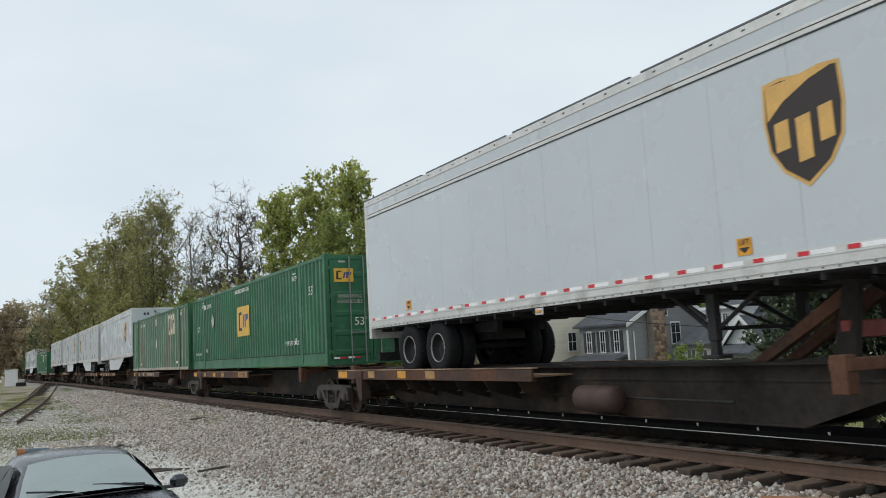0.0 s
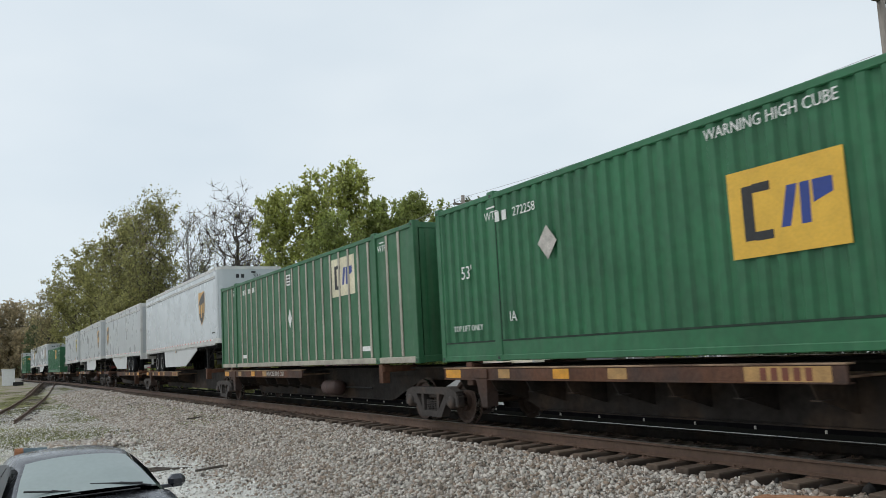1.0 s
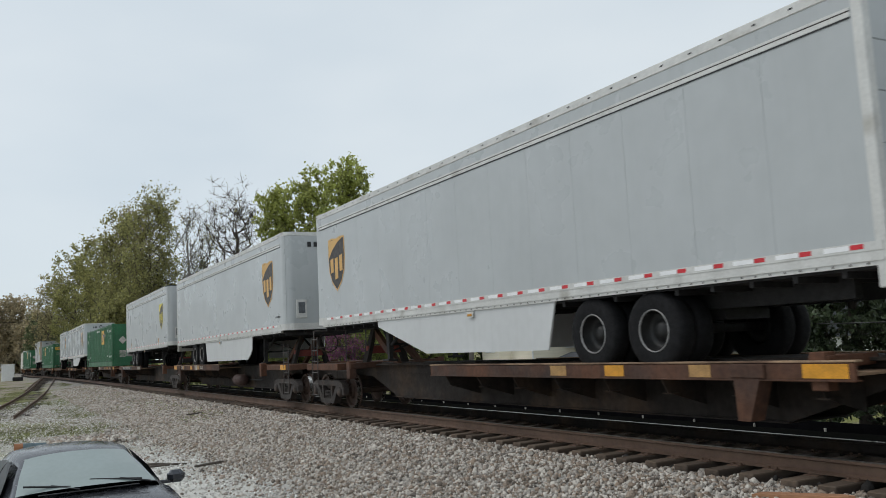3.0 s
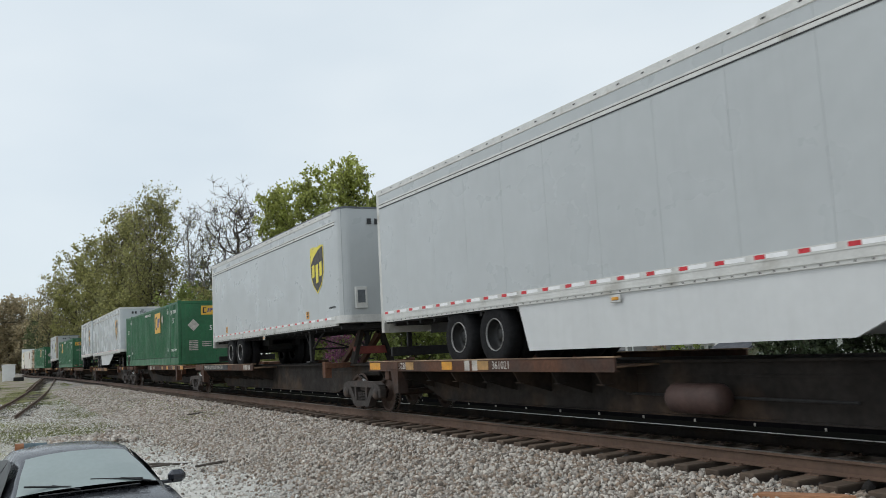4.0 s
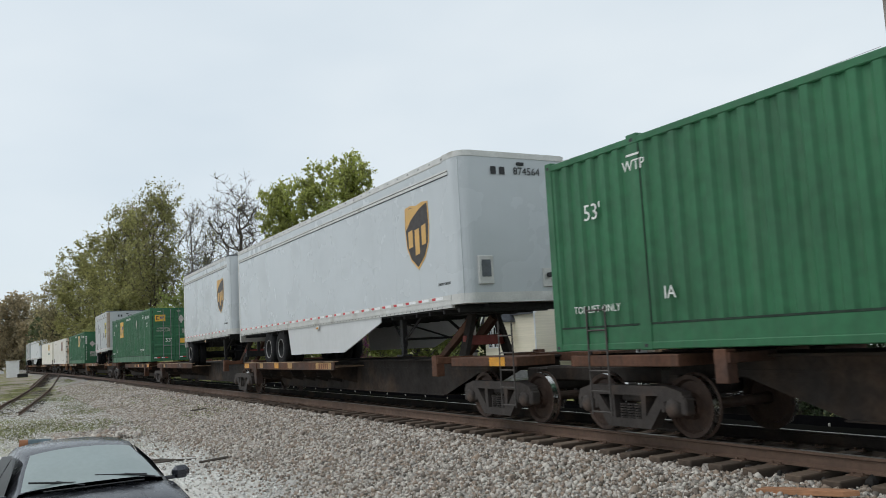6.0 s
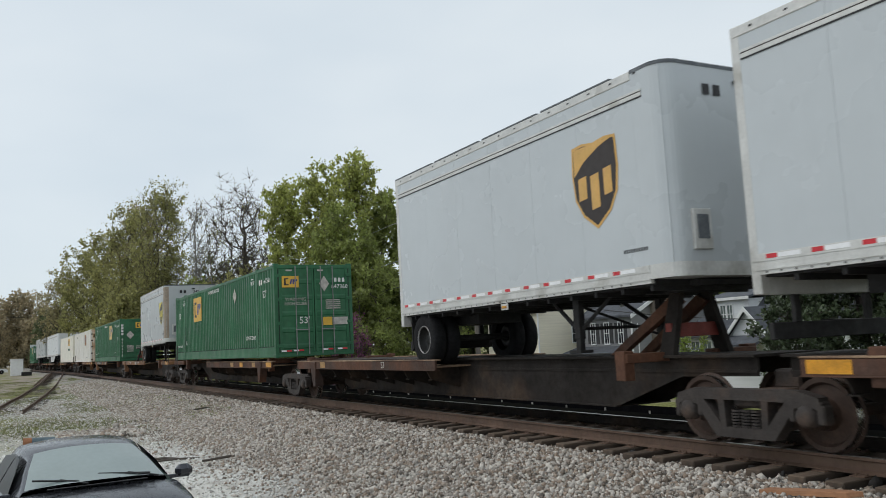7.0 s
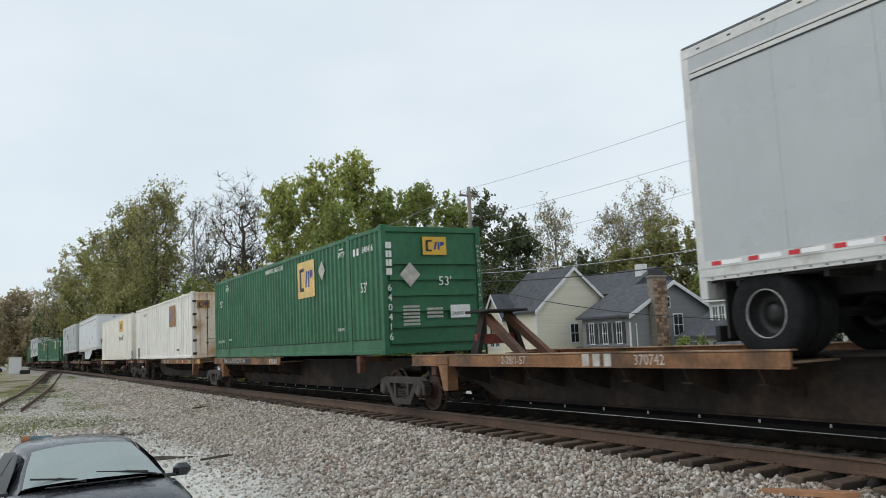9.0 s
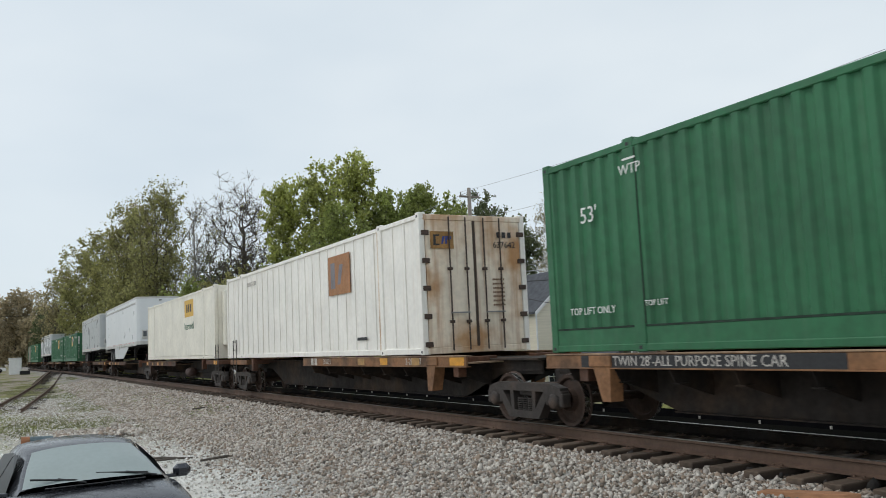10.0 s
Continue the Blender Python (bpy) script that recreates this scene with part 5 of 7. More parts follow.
LEAF = {
    "spring": leaf_material("fresh_green_leaves", (0.41, 0.44, 0.13)),
    "green": leaf_material("mid_green_leaves", (0.29, 0.335, 0.10)),
    "olive": leaf_material("olive_budding_leaves", (0.33, 0.32, 0.125)),
    "brown": leaf_material("brown_budding_leaves", (0.40, 0.335, 0.21)),
    "yellow": leaf_material("yellow_green_buds", (0.330, 0.290, 0.150)),
    "lime": leaf_material("lime_green_leaves", (0.26, 0.33, 0.075)),
    "dark": leaf_material("dark_evergreen_leaves", (0.13, 0.155, 0.072)),
    "magnolia": leaf_material("glossy_dark_magnolia_leaves", (0.082, 0.108, 0.055), 0.32, 0.25),
    "pink": leaf_material("purple_pink_blossom", (0.260, 0.100, 0.170)),
}


def leaves(points, size, rng, long=1.6):
    """Many small creased leaves round the given points, as mesh data."""
    n = len(points)
    p = np.asarray(points, float)
    a = rng.normal(size=(n, 3))
    a /= np.linalg.norm(a, axis=1, keepdims=True)
    b = np.cross(a, rng.normal(size=(n, 3)))
    b /= np.linalg.norm(b, axis=1, keepdims=True)
    c = np.cross(a, b)
    s = size * rng.uniform(0.6, 1.3, (n, 1))
    v = np.empty((n, 4, 3))
    v[:, 0], v[:, 1] = p - a * s * long / 2, p + b * s / 2 + c * s * 0.18
    v[:, 2], v[:, 3] = p + a * s * long / 2, p - b * s / 2 + c * s * 0.18
    me = bpy.data.meshes.new("leaves")
    me.vertices.add(n * 4)
    me.vertices.foreach_set("co", v.ravel())
    me.loops.add(n * 4)
    me.loops.foreach_set("vertex_index", np.arange(n * 4, dtype=np.int32))
    me.polygons.add(n)
    me.polygons.foreach_set("loop_start", np.arange(0, n * 4, 4, dtype=np.int32))
    me.update(calc_edges=True)
    return me


def tree(x, y, height, crown_w, kind, seed, tips=260, per_tip=40, leaf=0.16, base=0.25, twigs=4, steep=0.5, lumps=10, full=0.7, bark=None, trunk=0.26, twig_len=0.9, twig_r=0.012,
         name="tree", label="", zb=None):
    """Trunk, limbs and twigs grow towards points strewn through an uneven, lumpy crown; leaves sit along the twigs."""
    rng = np.random.default_rng(seed)
    zb = ground_height(x, y) - 0.15 if zb is None else zb
    lo = height * base
    tall = height - lo
    # lumps of foliage round an oval envelope
    blobs = [(0.0, 0.0, lo + 0.78 * tall, 0.27 * crown_w), (0.0, 0.0, lo + 0.4 * tall, 0.30 * crown_w)]
    for k in range(lumps):
        f = (k + rng.uniform(0.2, 0.8)) / lumps
        w = crown_w / 2 * math.sin(math.pi * (0.14 + 0.76 * f)) ** full
        a = k * 2.4 + rng.uniform(-0.5, 0.5)
        q = rng.uniform(0.35, 0.74)
        blobs.append((w * q * math.cos(a), w * q * math.sin(a), lo + tall * (0.08 + 0.80 * f), crown_w * rng.uniform(0.17, 0.29)))
    bl = np.array(blobs)
    pick = bl[rng.choice(len(bl), tips, p=bl[:, 3] ** 2.5 / (bl[:, 3] ** 2.5).sum())]
    d = rng.normal(size=(tips, 3))
    d /= np.linalg.norm(d, axis=1, keepdims=True)
    pts = pick[:, :3] + d * pick[:, 3:4] * rng.uniform(0.25, 1.08, (tips, 1)) * np.array([1.0, 1.0, min(1.4, max(0.8, tall / crown_w))])
    pts[:, 2] = np.clip(pts[:, 2], lo * 0.9 + 0.1, None)
    pts[:, 2] = lo * 0.9 + (pts[:, 2] - lo * 0.9) * (height - 0.35 * twig_len - lo * 0.9) / (pts[:, 2].max() - lo * 0.9)
    pts = pts[np.argsort(pts[:, 2] * 0.5 + np.hypot(pts[:, 0], pts[:, 1]))]
    n_trunk = max(4, int(height * 0.9))
    lean = rng.normal(size=2) * 0.02
    node = np.zeros((n_trunk + 1 + 3 * tips, 3))
    up = [-1] * len(node)
    for i in range(1, n_trunk + 1):
        z = height * 0.80 * i / n_trunk
        node[i] = (lean[0] * z + rng.normal() * 0.06, lean[1] * z + rng.normal() * 0.06, z)
        up[i] = i - 1
    n, ends = n_trunk + 1, []
    for p in pts:
        have = node[:n]
        flat_d = np.hypot(have[:, 0] - p[0], have[:, 1] - p[1])
        cost = np.linalg.norm(have - p, axis=1) + 50.0 * ((have[:, 2] > p[2] - steep * flat_d) | (have[:, 2] < lo * 0.5))
        k = int(cost.argmin())
        a, span = have[k].copy(), np.linalg.norm(p - have[k])
        for f, rise in ((0.36, 0.28), (0.70, 0.64)):
            node[n] = a + (p - a) * np.array([f, f, rise]) + rng.normal(size=3) * 0.055 * span
            up[n] = k
            k, n = n, n + 1
        node[n], up[n] = p, k
        ends.append(n)
        n += 1
    load = [0] * n
    for e in ends:
        k = e
        while k >= 0:
            load[k] += 1
            k = up[k]
    most = max(load)
    rad = [max(0.014, trunk * (max(1, q) / most) ** 0.60) for q in load]
    wood = Mesh()
    for k in range(1, n):
        if load[k] > 0:
            wood.tube(node[up[k]], node[k], min(rad[up[k]], rad[k] * 2.0), rad[k], seg=7 if rad[k] > 0.08 else 4 if rad[k] > 0.03 else 3, caps=False)
    tip_a = np.repeat(node[ends], twigs, axis=0)
    way = rng.normal(size=tip_a.shape) + np.array([0, 0, 0.55])
    way += 0.5 * (tip_a - np.array([0, 0, lo + 0.4 * tall])) / crown_w
    way *= twig_len * rng.uniform(0.5, 1.25, (len(way), 1)) / np.linalg.norm(way, axis=1, keepdims=True)
    for a, w in zip(tip_a, way):
        wood.tube(a - w * 0.15, a + w, twig_r, twig_r * 0.45, seg=3, caps=False)
    ob = thing(name, label or "leafy spring tree beyond the railway", "tree", "trees behind the train")
    ob.matrix_basis = pose(x, y, zb)
    part("trunk", wood, bark or BARK, ob, smooth=True)
    if per_tip:
        k = rng.integers(0, len(tip_a), tips * per_tip)
        at = tip_a[k] + way[k] * rng.uniform(0.0, 1.15, (len(k), 1)) + rng.normal(size=(len(k), 3)) * 0.16 * twig_len
        part("crown", leaves(at, leaf, rng), LEAF[kind], ob)
    return ob


def out(az, d):
    """A place d metres from the camera, az degrees round from the far end of the track."""
    return -d * math.cos(radians(az)), EYE.y + d * math.sin(radians(az))


def top_height(el, d, x, y):
    return EYE.z + d * math.tan(radians(el)) - ground_height(x, y)


def tree_at(az, d, el, width, kind, seed, **kw):
    x, y = out(az, d)
    return tree(x, y, top_height(el, d, x, y), width, kind, seed, **kw)


# az, distance, elevation of the top, crown width, leaf kind, seed
FAR = dict(tips=200, per_tip=50, leaf=0.45, twig_len=2.2, base=0.10, trunk=0.4, label="distant brown budding tree at the field's edge")
for k, (az, d, el, w) in enumerate(((1.2, 260, 4.3, 15), (-1.3, 270, 4.1, 15), (2.6, 250, 3.4, 11), (-4.0, 280, 4.2, 16))):
    tree_at(az, d, el, w, "brown", 1 + k, **FAR)
tree_at(3.0, 215, 3.2, 9.8, "dark", 6, tips=120, per_tip=40, leaf=0.40, twig_len=1.6, base=0.1, label="distant dark evergreen tree")
OLIVE = dict(tips=320, per_tip=40, leaf=0.20, base=0.12, steep=0.7, twig_len=1.1)
tree_at(3.9, 140, 6.1, 9.2, "yellow", 7, **{**OLIVE, "per_tip": 20}, label="yellow-green budding tree beside the line")
tree_at(5.0, 130, 7.1, 9.8, "olive", 8, **OLIVE, label="olive budding tree beside the line")
tree_at(6.4, 118, 8.2, 9.8, "olive", 9, **OLIVE, label="olive budding tree beside the line")
tree_at(7.6, 106, 10.1, 7.3, "olive", 10, tips=380, per_tip=28, leaf=0.18, base=0.16, steep=0.8, twig_len=1.1, label="tall half-bare tree with olive buds")
tree_at(9.5, 98, 11.4, 8.3, "olive", 11, tips=480, per_tip=24, leaf=0.17, base=0.14, steep=0.9, twig_len=1.1, trunk=0.32, label="tall half-bare fan-shaped tree with olive buds")
tree_at(8.6, 112, 9.8, 9.8, "brown", 12, tips=300, per_tip=24, leaf=0.16, base=0.15, steep=0.8, twig_len=1.1, label="tall brown budding tree")
tree_at(11.8, 92, 10.1, 3.9, "yellow", 13, tips=200, per_tip=3, leaf=0.12, twigs=5, steep=0.9, bark=BARK_PALE, base=0.25, twig_r=0.017, trunk=0.2, label="bare pale-barked tree before leafing")
tree_at(12.9, 97, 8.8, 4.9, "olive", 14, tips=200, per_tip=5, leaf=0.12, twigs=5, steep=0.8, bark=BARK_PALE, base=0.22, trunk=0.16, label="bare pale-barked tree before leafing")
tree_at(15.0, 84, 11.9, 9.3, "olive", 15, tips=560, per_tip=2, leaf=0.11, twigs=6, base=0.28, steep=0.35, lumps=14, trunk=0.46, twig_r=0.019, twig_len=0.9, label="large bare tree with crooked limbs")
GREEN_TREE = dict(tips=300, per_tip=46, leaf=0.20, base=0.15, twig_len=0.8)
tree_at(17.9, 80, 11.3, 6.8, "spring", 16, **GREEN_TREE, label="fresh green leafy tree beside the line")
tree_at(20.2, 78, 12.5, 6.6, "spring", 17, **{**GREEN_TREE, "per_tip": 40, "lumps": 13}, label="tall fresh green leafy tree with open top")
tree_at(22.5, 75, 13.3, 5.9, "spring", 18, **{**GREEN_TREE, "per_tip": 40, "lumps": 13}, label="tall fresh green leafy tree with open top")
tree_at(21.2, 70, 9.6, 8.5, "green", 19, **GREEN_TREE, label="green leafy tree beside the line")
tree_at(24.3, 74, 10.6, 6.1, "green", 20, **GREEN_TREE, label="green leafy tree beside the line")
tree_at(26.4, 80, 10.8, 7.3, "green", 21, **GREEN_TREE, label="green leafy tree beside the line")
tree_at(28.8, 84, 10.0, 7.3, "green", 22, **GREEN_TREE, label="green leafy tree beside the line")
tree_at(31.2, 90, 10.0, 8.5, "dark", 23, **GREEN_TREE, label="dark green tree by the wires")
tree_at(33.2, 86, 8.4, 7.3, "dark", 24, **GREEN_TREE, label="dark green tree beside the cream house")
THIN = dict(tips=400, per_tip=17, leaf=0.13, twigs=5, base=0.30, steep=0.7, twig_len=0.9)
tree_at(36.1, 100, 9.5, 8.5, "yellow", 25, **THIN, bark=BARK_PALE, label="thin yellow-budding tree behind the houses")
tree_at(39.9, 100, 8.8, 6.7, "yellow", 26, **THIN, label="thin yellow-budding tree behind the houses")
tree_at(42.4, 95, 10.3, 11.0, "yellow", 27, **THIN, bark=BARK_PALE, trunk=0.32, label="tall yellow-budding tree behind the houses")
tree_at(38.0, 88, 5.8, 7.3, "dark", 28, **GREEN_TREE, label="dark cedar behind the roofs")
tree_at(42.9, 90, 7.7, 7.3, "olive", 29, **GREEN_TREE, label="dense olive-green tree behind the roofs")
tree_at(45.4, 90, 7.0, 7.3, "olive", 30, **GREEN_TREE, label="dense olive-green tree behind the roofs")
tree_at(40.6, 92, 6.2, 7.3, "olive", 31, **GREEN_TREE, label="dense olive-green tree behind the roofs")
tree_at(47.0, 98, 7.0, 4.9, "dark", 32, tips=160, per_tip=40, leaf=0.15, base=0.35, twig_len=0.7, label="dark pine behind the houses")
tree_at(47.0, 80, 5.0, 6.1, "lime", 33, **{**GREEN_TREE, "base": 0.05}, label="bright lime-green tree behind the house")
tree_at(36.3, 92, 5.0, 9.8, "brown", 34, **GREEN_TREE, label="brown undergrowth tree behind the house")
# the big magnolia near the pole
MAGNOLIA = dict(tips=420, per_tip=52, leaf=0.13, twigs=4, base=0.03, steep=0.2, twig_len=0.42, name="magnolia_tree", lumps=15, full=0.5)
tree_at(51.6, 38, 10.7, 4.2, "magnolia", 40, **MAGNOLIA, trunk=0.2, label="large dark glossy-leaved magnolia tree")
tree_at(54.5, 39, 11.9, 5.4, "magnolia", 41, **MAGNOLIA, trunk=0.3, label="large dark glossy-leaved magnolia tree")
tree_at(59.0, 38, 14.4, 6.4, "magnolia", 43, **MAGNOLIA, trunk=0.3, label="large dark glossy-leaved magnolia tree")
tree_at(50.8, 36, 2.6, 3.4, "magnolia", 42, tips=170, per_tip=55, leaf=0.12, base=0.02, steep=0.2, twig_len=0.4, trunk=0.12, name="evergreen_bush", label="dark glossy evergreen bush")
# undergrowth along the far side of the line
for k, (az, d, el, w, kd) in enumerate(((7.5, 95, 4.6, 9, "olive"), (11.5, 84, 4.9, 9, "green"), (14.5, 80, 5.4, 9, "olive"), (18, 74, 6.2, 9, "green"), (22.5, 68, 6.4, 8, "green"),
                                       (26.5, 72, 6.4, 9, "green"), (30, 78, 5.8, 9, "dark"), (32.5, 76, 4.4, 8, "dark"), (13, 100, 6.4, 9, "dark"))):
    tree_at(az, d, el, w, kd, 60 + k, tips=220, per_tip=40, leaf=0.21, base=0.03, steep=0.3, twig_len=0.9, name="thicket_tree", label="leafy undergrowth tree beside the line")
tree_at(21.6, 58, 2.6, 3.9, "pink", 72, tips=120, per_tip=24, leaf=0.10, twig_len=0.5, base=0.15, trunk=0.08, name="redbud_tree", label="small redbud tree in purple-pink blossom")
for k, (az, d, el) in enumerate(((-2.5, 300, 2.6), (0.2, 290, 2.4), (1.6, 280, 2.2), (3.2, 260, 2.4), (-5, 300, 3.6))):
    tree_at(az, d, el, 18, "brown", 80 + k, tips=120, per_tip=44, leaf=0.55, twig_len=2.2, base=0.02, steep=0.3, name="far_thicket_tree", label="distant brown budding tree at the field's edge")
tree_at(44.4, 50, -0.4, 3.2, "lime", 71, tips=90, per_tip=40, leaf=0.09, twig_len=0.4, base=0.02, steep=0.2, trunk=0.06, name="garden_shrub", label="light green garden shrub")

# ---- houses across the road ----
CREAM_WALL = mat("cream_board_siding", (0.78, 0.72, 0.58), 0.7, 0, 0.06, 1.0, 0.15, 6, stretch=(0.2, 0.2, 8))
GREY_WALL = mat("grey_board_siding", (0.26, 0.26, 0.262), 0.7, 0, 0.08, 1.0, 0.15, 6, stretch=(0.2, 0.2, 8))
WHITE_WALL = mat("white_board_siding", (0.72, 0.73, 0.74), 0.65, 0, 0.05, 1.0, 0.15, 6, stretch=(0.2, 0.2, 8))
SHINGLE = mat("dark_grey_shingles", (0.075, 0.080, 0.092), 0.9, 0, 0.25, 2.0, 0.5, 14)
TRIM = mat("white_trim_paint", (0.78, 0.78, 0.77), 0.5, 0, 0.05, 3)
GLASS = mat("dark_window_glass", (0.03, 0.035, 0.04), 0.08, 0, 0.0, spec=0.7)
CURTAIN_GLASS = mat("pale_window_glass", (0.16, 0.19, 0.18), 0.12, 0, 0.1, 2, spec=0.7)
SHUTTER = mat("charcoal_shutter", (0.045, 0.045, 0.047), 0.6, 0, 0.1, 3)
STONE = mat("brown_fieldstone", (0.30, 0.20, 0.135), 0.85, 0, 0.25, 3, 0.4, 12, obj=0.55)
MORTAR = mat("pale_mortar", (0.26, 0.22, 0.185), 0.9, 0, 0.2, 4, 0.3, 14)
BRICKY = mat("red_brick", (0.24, 0.085, 0.055), 0.85, 0, 0.2, 4, 0.3, 14)


def window(parent, face, a, z, w, h, plane, glass=None, shutters=False, mullions=2):
    """A sash window. face 'y': on a wall that faces -y at y = plane, centred at x = a; face 'x': on a wall that faces +x."""
    def put(m, a0, a1, z0, z1, d0, d1):
        if face == "y":
            return m.box(a0, a1, plane - d1, plane - d0, z0, z1)
        return m.box(plane + d0, plane + d1, a0, a1, z0, z1)
    fr = Mesh()
    for a0, a1, z0, z1 in ((a - w / 2 - 0.06, a - w / 2, z - h / 2 - 0.09, z + h / 2 + 0.09), (a + w / 2, a + w / 2 + 0.06, z - h / 2 - 0.09, z + h / 2 + 0.09),
                           (a - w / 2, a + w / 2, z + h / 2, z + h / 2 + 0.11), (a - w / 2, a + w / 2, z - h / 2 - 0.09, z - h / 2), (a - w / 2, a + w / 2, z - 0.025, z + 0.025)):
        put(fr, a0, a1, z0, z1, 0.0, 0.07)
    for k in range(1, mullions):
        q = a - w / 2 + w * k / mullions
        put(fr, q - 0.014, q + 0.014, z - h / 2, z + h / 2, 0.02, 0.05)
    wn = part("window", fr, TRIM, parent, "white-framed sash window")
    part("pane", put(Mesh(), a - w / 2, a + w / 2, z + 0.025, z + h / 2, 0.004, 0.02), glass or GLASS, wn)
    part("pane", put(Mesh(), a - w / 2, a + w / 2, z - h / 2, z - 0.025, 0.004, 0.02), glass or GLASS, wn)
    if shutters:
        for s in (-1, 1):
            q = a + s * (w / 2 + 0.25)
            part("shutter", put(Mesh(), q - 0.17, q + 0.17, z - h / 2, z + h / 2, 0.0, 0.04), SHUTTER, wn)
    return wn


def gable_roof(parent, x0, x1, y0, y1, ze, zr, along="x", over=0.35, thick=0.16, mat_r=None):
    """Two roof slabs with white barge boards; the ridge runs along x or y."""
    for s in (-1, 1):
        m = Mesh()
        if along == "x":
            ym, ye = (y0 + y1) / 2, (y0 - over if s < 0 else y1 + over)
            drop = (zr - ze) * over / (abs(y1 - y0) / 2)
            m.prism([(ym, zr), (ye, ze - drop), (ye, ze - drop + thick), (ym, zr + thick)], x0 - over, x1 + over, "x")
            b = Mesh().prism([(ym, zr - 0.14), (ye, ze - drop - 0.14), (ye, ze - drop + thick), (ym, zr + thick)], x1 + over, x1 + over + 0.05, "x")
        else:
            xm, xe = (x0 + x1) / 2, (x0 - over if s < 0 else x1 + over)
            drop = (zr - ze) * over / (abs(x1 - x0) / 2)
            m.prism([(xm, zr), (xe, ze - drop), (xe, ze - drop + thick), (xm, zr + thick)], y0 - over, y1 + over, "y")
            b = Mesh().prism([(xm, zr - 0.14), (xe, ze - drop - 0.14), (xe, ze - drop + thick), (xm, zr + thick)], y0 - over - 0.05, y0 - over, "y")
        r = part("roof", m, mat_r or SHINGLE, parent, "dark shingle roof")
        part("barge_board", b, TRIM, r, "white barge board")


def gable_walls(x0, x1, y0, y1, zb, ze, zr, along="x"):
    m = Mesh()
    if along == "x":
        return m.prism([(y0, zb), (y1, zb), (y1, ze), ((y0 + y1) / 2, zr), (y0, ze)], x0, x1, "x")
    return m.prism([(x0, zb), (x1, zb), (x1, ze), ((x0 + x1) / 2, zr), (x0, ze)], y0, y1, "y")


ZB = -3.3
# cream house
h1 = thing("cream_house", "cream two-storey house with dark gable roof and white trim", "house", "houses across the road")
part("wall", gable_walls(-60.5, -54.4, 28.4, 35.8, ZB, 3.55, 6.75, "x"), CREAM_WALL, h1, "cream siding")
gable_roof(h1, -60.5, -54.4, 28.4, 35.8, 3.55, 6.75, "x", 0.3)
part("wall", gable_walls(-60.0, -57.4, 27.2, 28.4, ZB, 3.1, 4.9, "y"), CREAM_WALL, h1)
gable_roof(h1, -60.0, -57.4, 27.2, 28.4, 3.1, 4.9, "y", 0.25)
window(h1, "x", 32.0, 1.6, 0.75, 1.4, -54.4)
window(h1, "x", 29.7, -1.6, 0.9, 1.2, -54.4)
window(h1, "y", -59.1, 1.6, 0.55, 1.6, 27.2)
window(h1, "y", -58.3, 1.6, 0.55, 1.6, 27.2)
part("corner_board", Mesh().box(-54.46, -54.36, 28.34, 28.44, ZB, 3.5), TRIM, h1)
porch = part("porch_roof", Mesh().prism([(24.9, -0.75), (28.38, -0.25), (28.38, -0.1), (24.9, -0.6)], -62.5, -55.0, "x"), TRIM, h1, "pale porch roof")
for xx in (-62.2, -59.8, -57.4, -55.2):
    part("porch_post", Mesh().box(xx - 0.07, xx + 0.07, 25.05, 25.19, ZB, -0.7, 0.01), TRIM, h1)
# grey house with the stone chimney
h2 = thing("grey_house", "grey two-storey house with stone chimney and white-framed windows", "house", "houses across the road")
part("wall", gable_walls(-52.6, -47.0, 31.4, 39.7, ZB, 2.75, 5.0, "x"), GREY_WALL, h2, "grey siding")
gable_roof(h2, -52.6, -47.0, 31.4, 39.7, 2.75, 5.0, "x", 0.35)
part("corner_board", Mesh().box(-47.06, -46.96, 31.34, 31.44, ZB, 2.2), TRIM, h2)
part("downpipe", Mesh().tube((-46.93, 31.9, ZB), (-46.93, 31.9, 2.1), 0.05), TRIM, h2)
for xx in (-51.4, -49.8, -48.2):
    window(h2, "y", xx, 1.45, 0.5, 1.5, 31.4, shutters=True)
window(h2, "x", 36.0, 1.85, 0.85, 1.5, -47.0)
window(h2, "x", 36.0, -1.2, 0.85, 1.3, -47.0)
window(h2, "x", 35.05, 3.55, 0.45, 0.7, -47.0)
window(h2, "x", 32.6, -1.9, 0.8, 0.9, -47.0)
part("porch_roof", Mesh().prism([(29.2, -0.25), (31.38, 0.35), (31.38, 0.5), (29.2, -0.1)], -53.4, -47.2, "x"), SHINGLE, h2, "dark porch roof")
for xx in (-53.0, -50.2, -47.5):
    part("porch_post", Mesh().box(xx - 0.08, xx + 0.08, 29.3, 29.46, ZB, -0.2, 0.01), TRIM, h2)
part("back_roof", Mesh().prism([(40.2, 5.0), (44.0, 7.3), (47.8, 5.0)], -68.5, -57.5, "x"), SHINGLE, h2, "dark rear roof")
part("rear_wall", Mesh().box(-68.0, -58.0, 40.6, 47.4, ZB, 5.05), GREY_WALL, h2)
part("rear_chimney", Mesh().box(-58.9, -58.1, 42.6, 43.4, 6.2, 7.55, 0.02), TRIM, h2)
chim = part("chimney", Mesh().box(-46.97, -46.30, 33.2, 34.5, 0.2, 5.35, 0.02).box(-46.97, -46.20, 32.95, 34.75, ZB, 0.2, 0.03).box(-47.02, -46.22, 33.13, 34.57, 5.35, 5.5, 0.02), MORTAR, h2, "fieldstone chimney")
part("chimney_cap", Mesh().box(-46.95, -46.35, 33.35, 34.35, 5.5, 5.95, 0.03), SHUTTER, h2)
rs = random.Random(5)
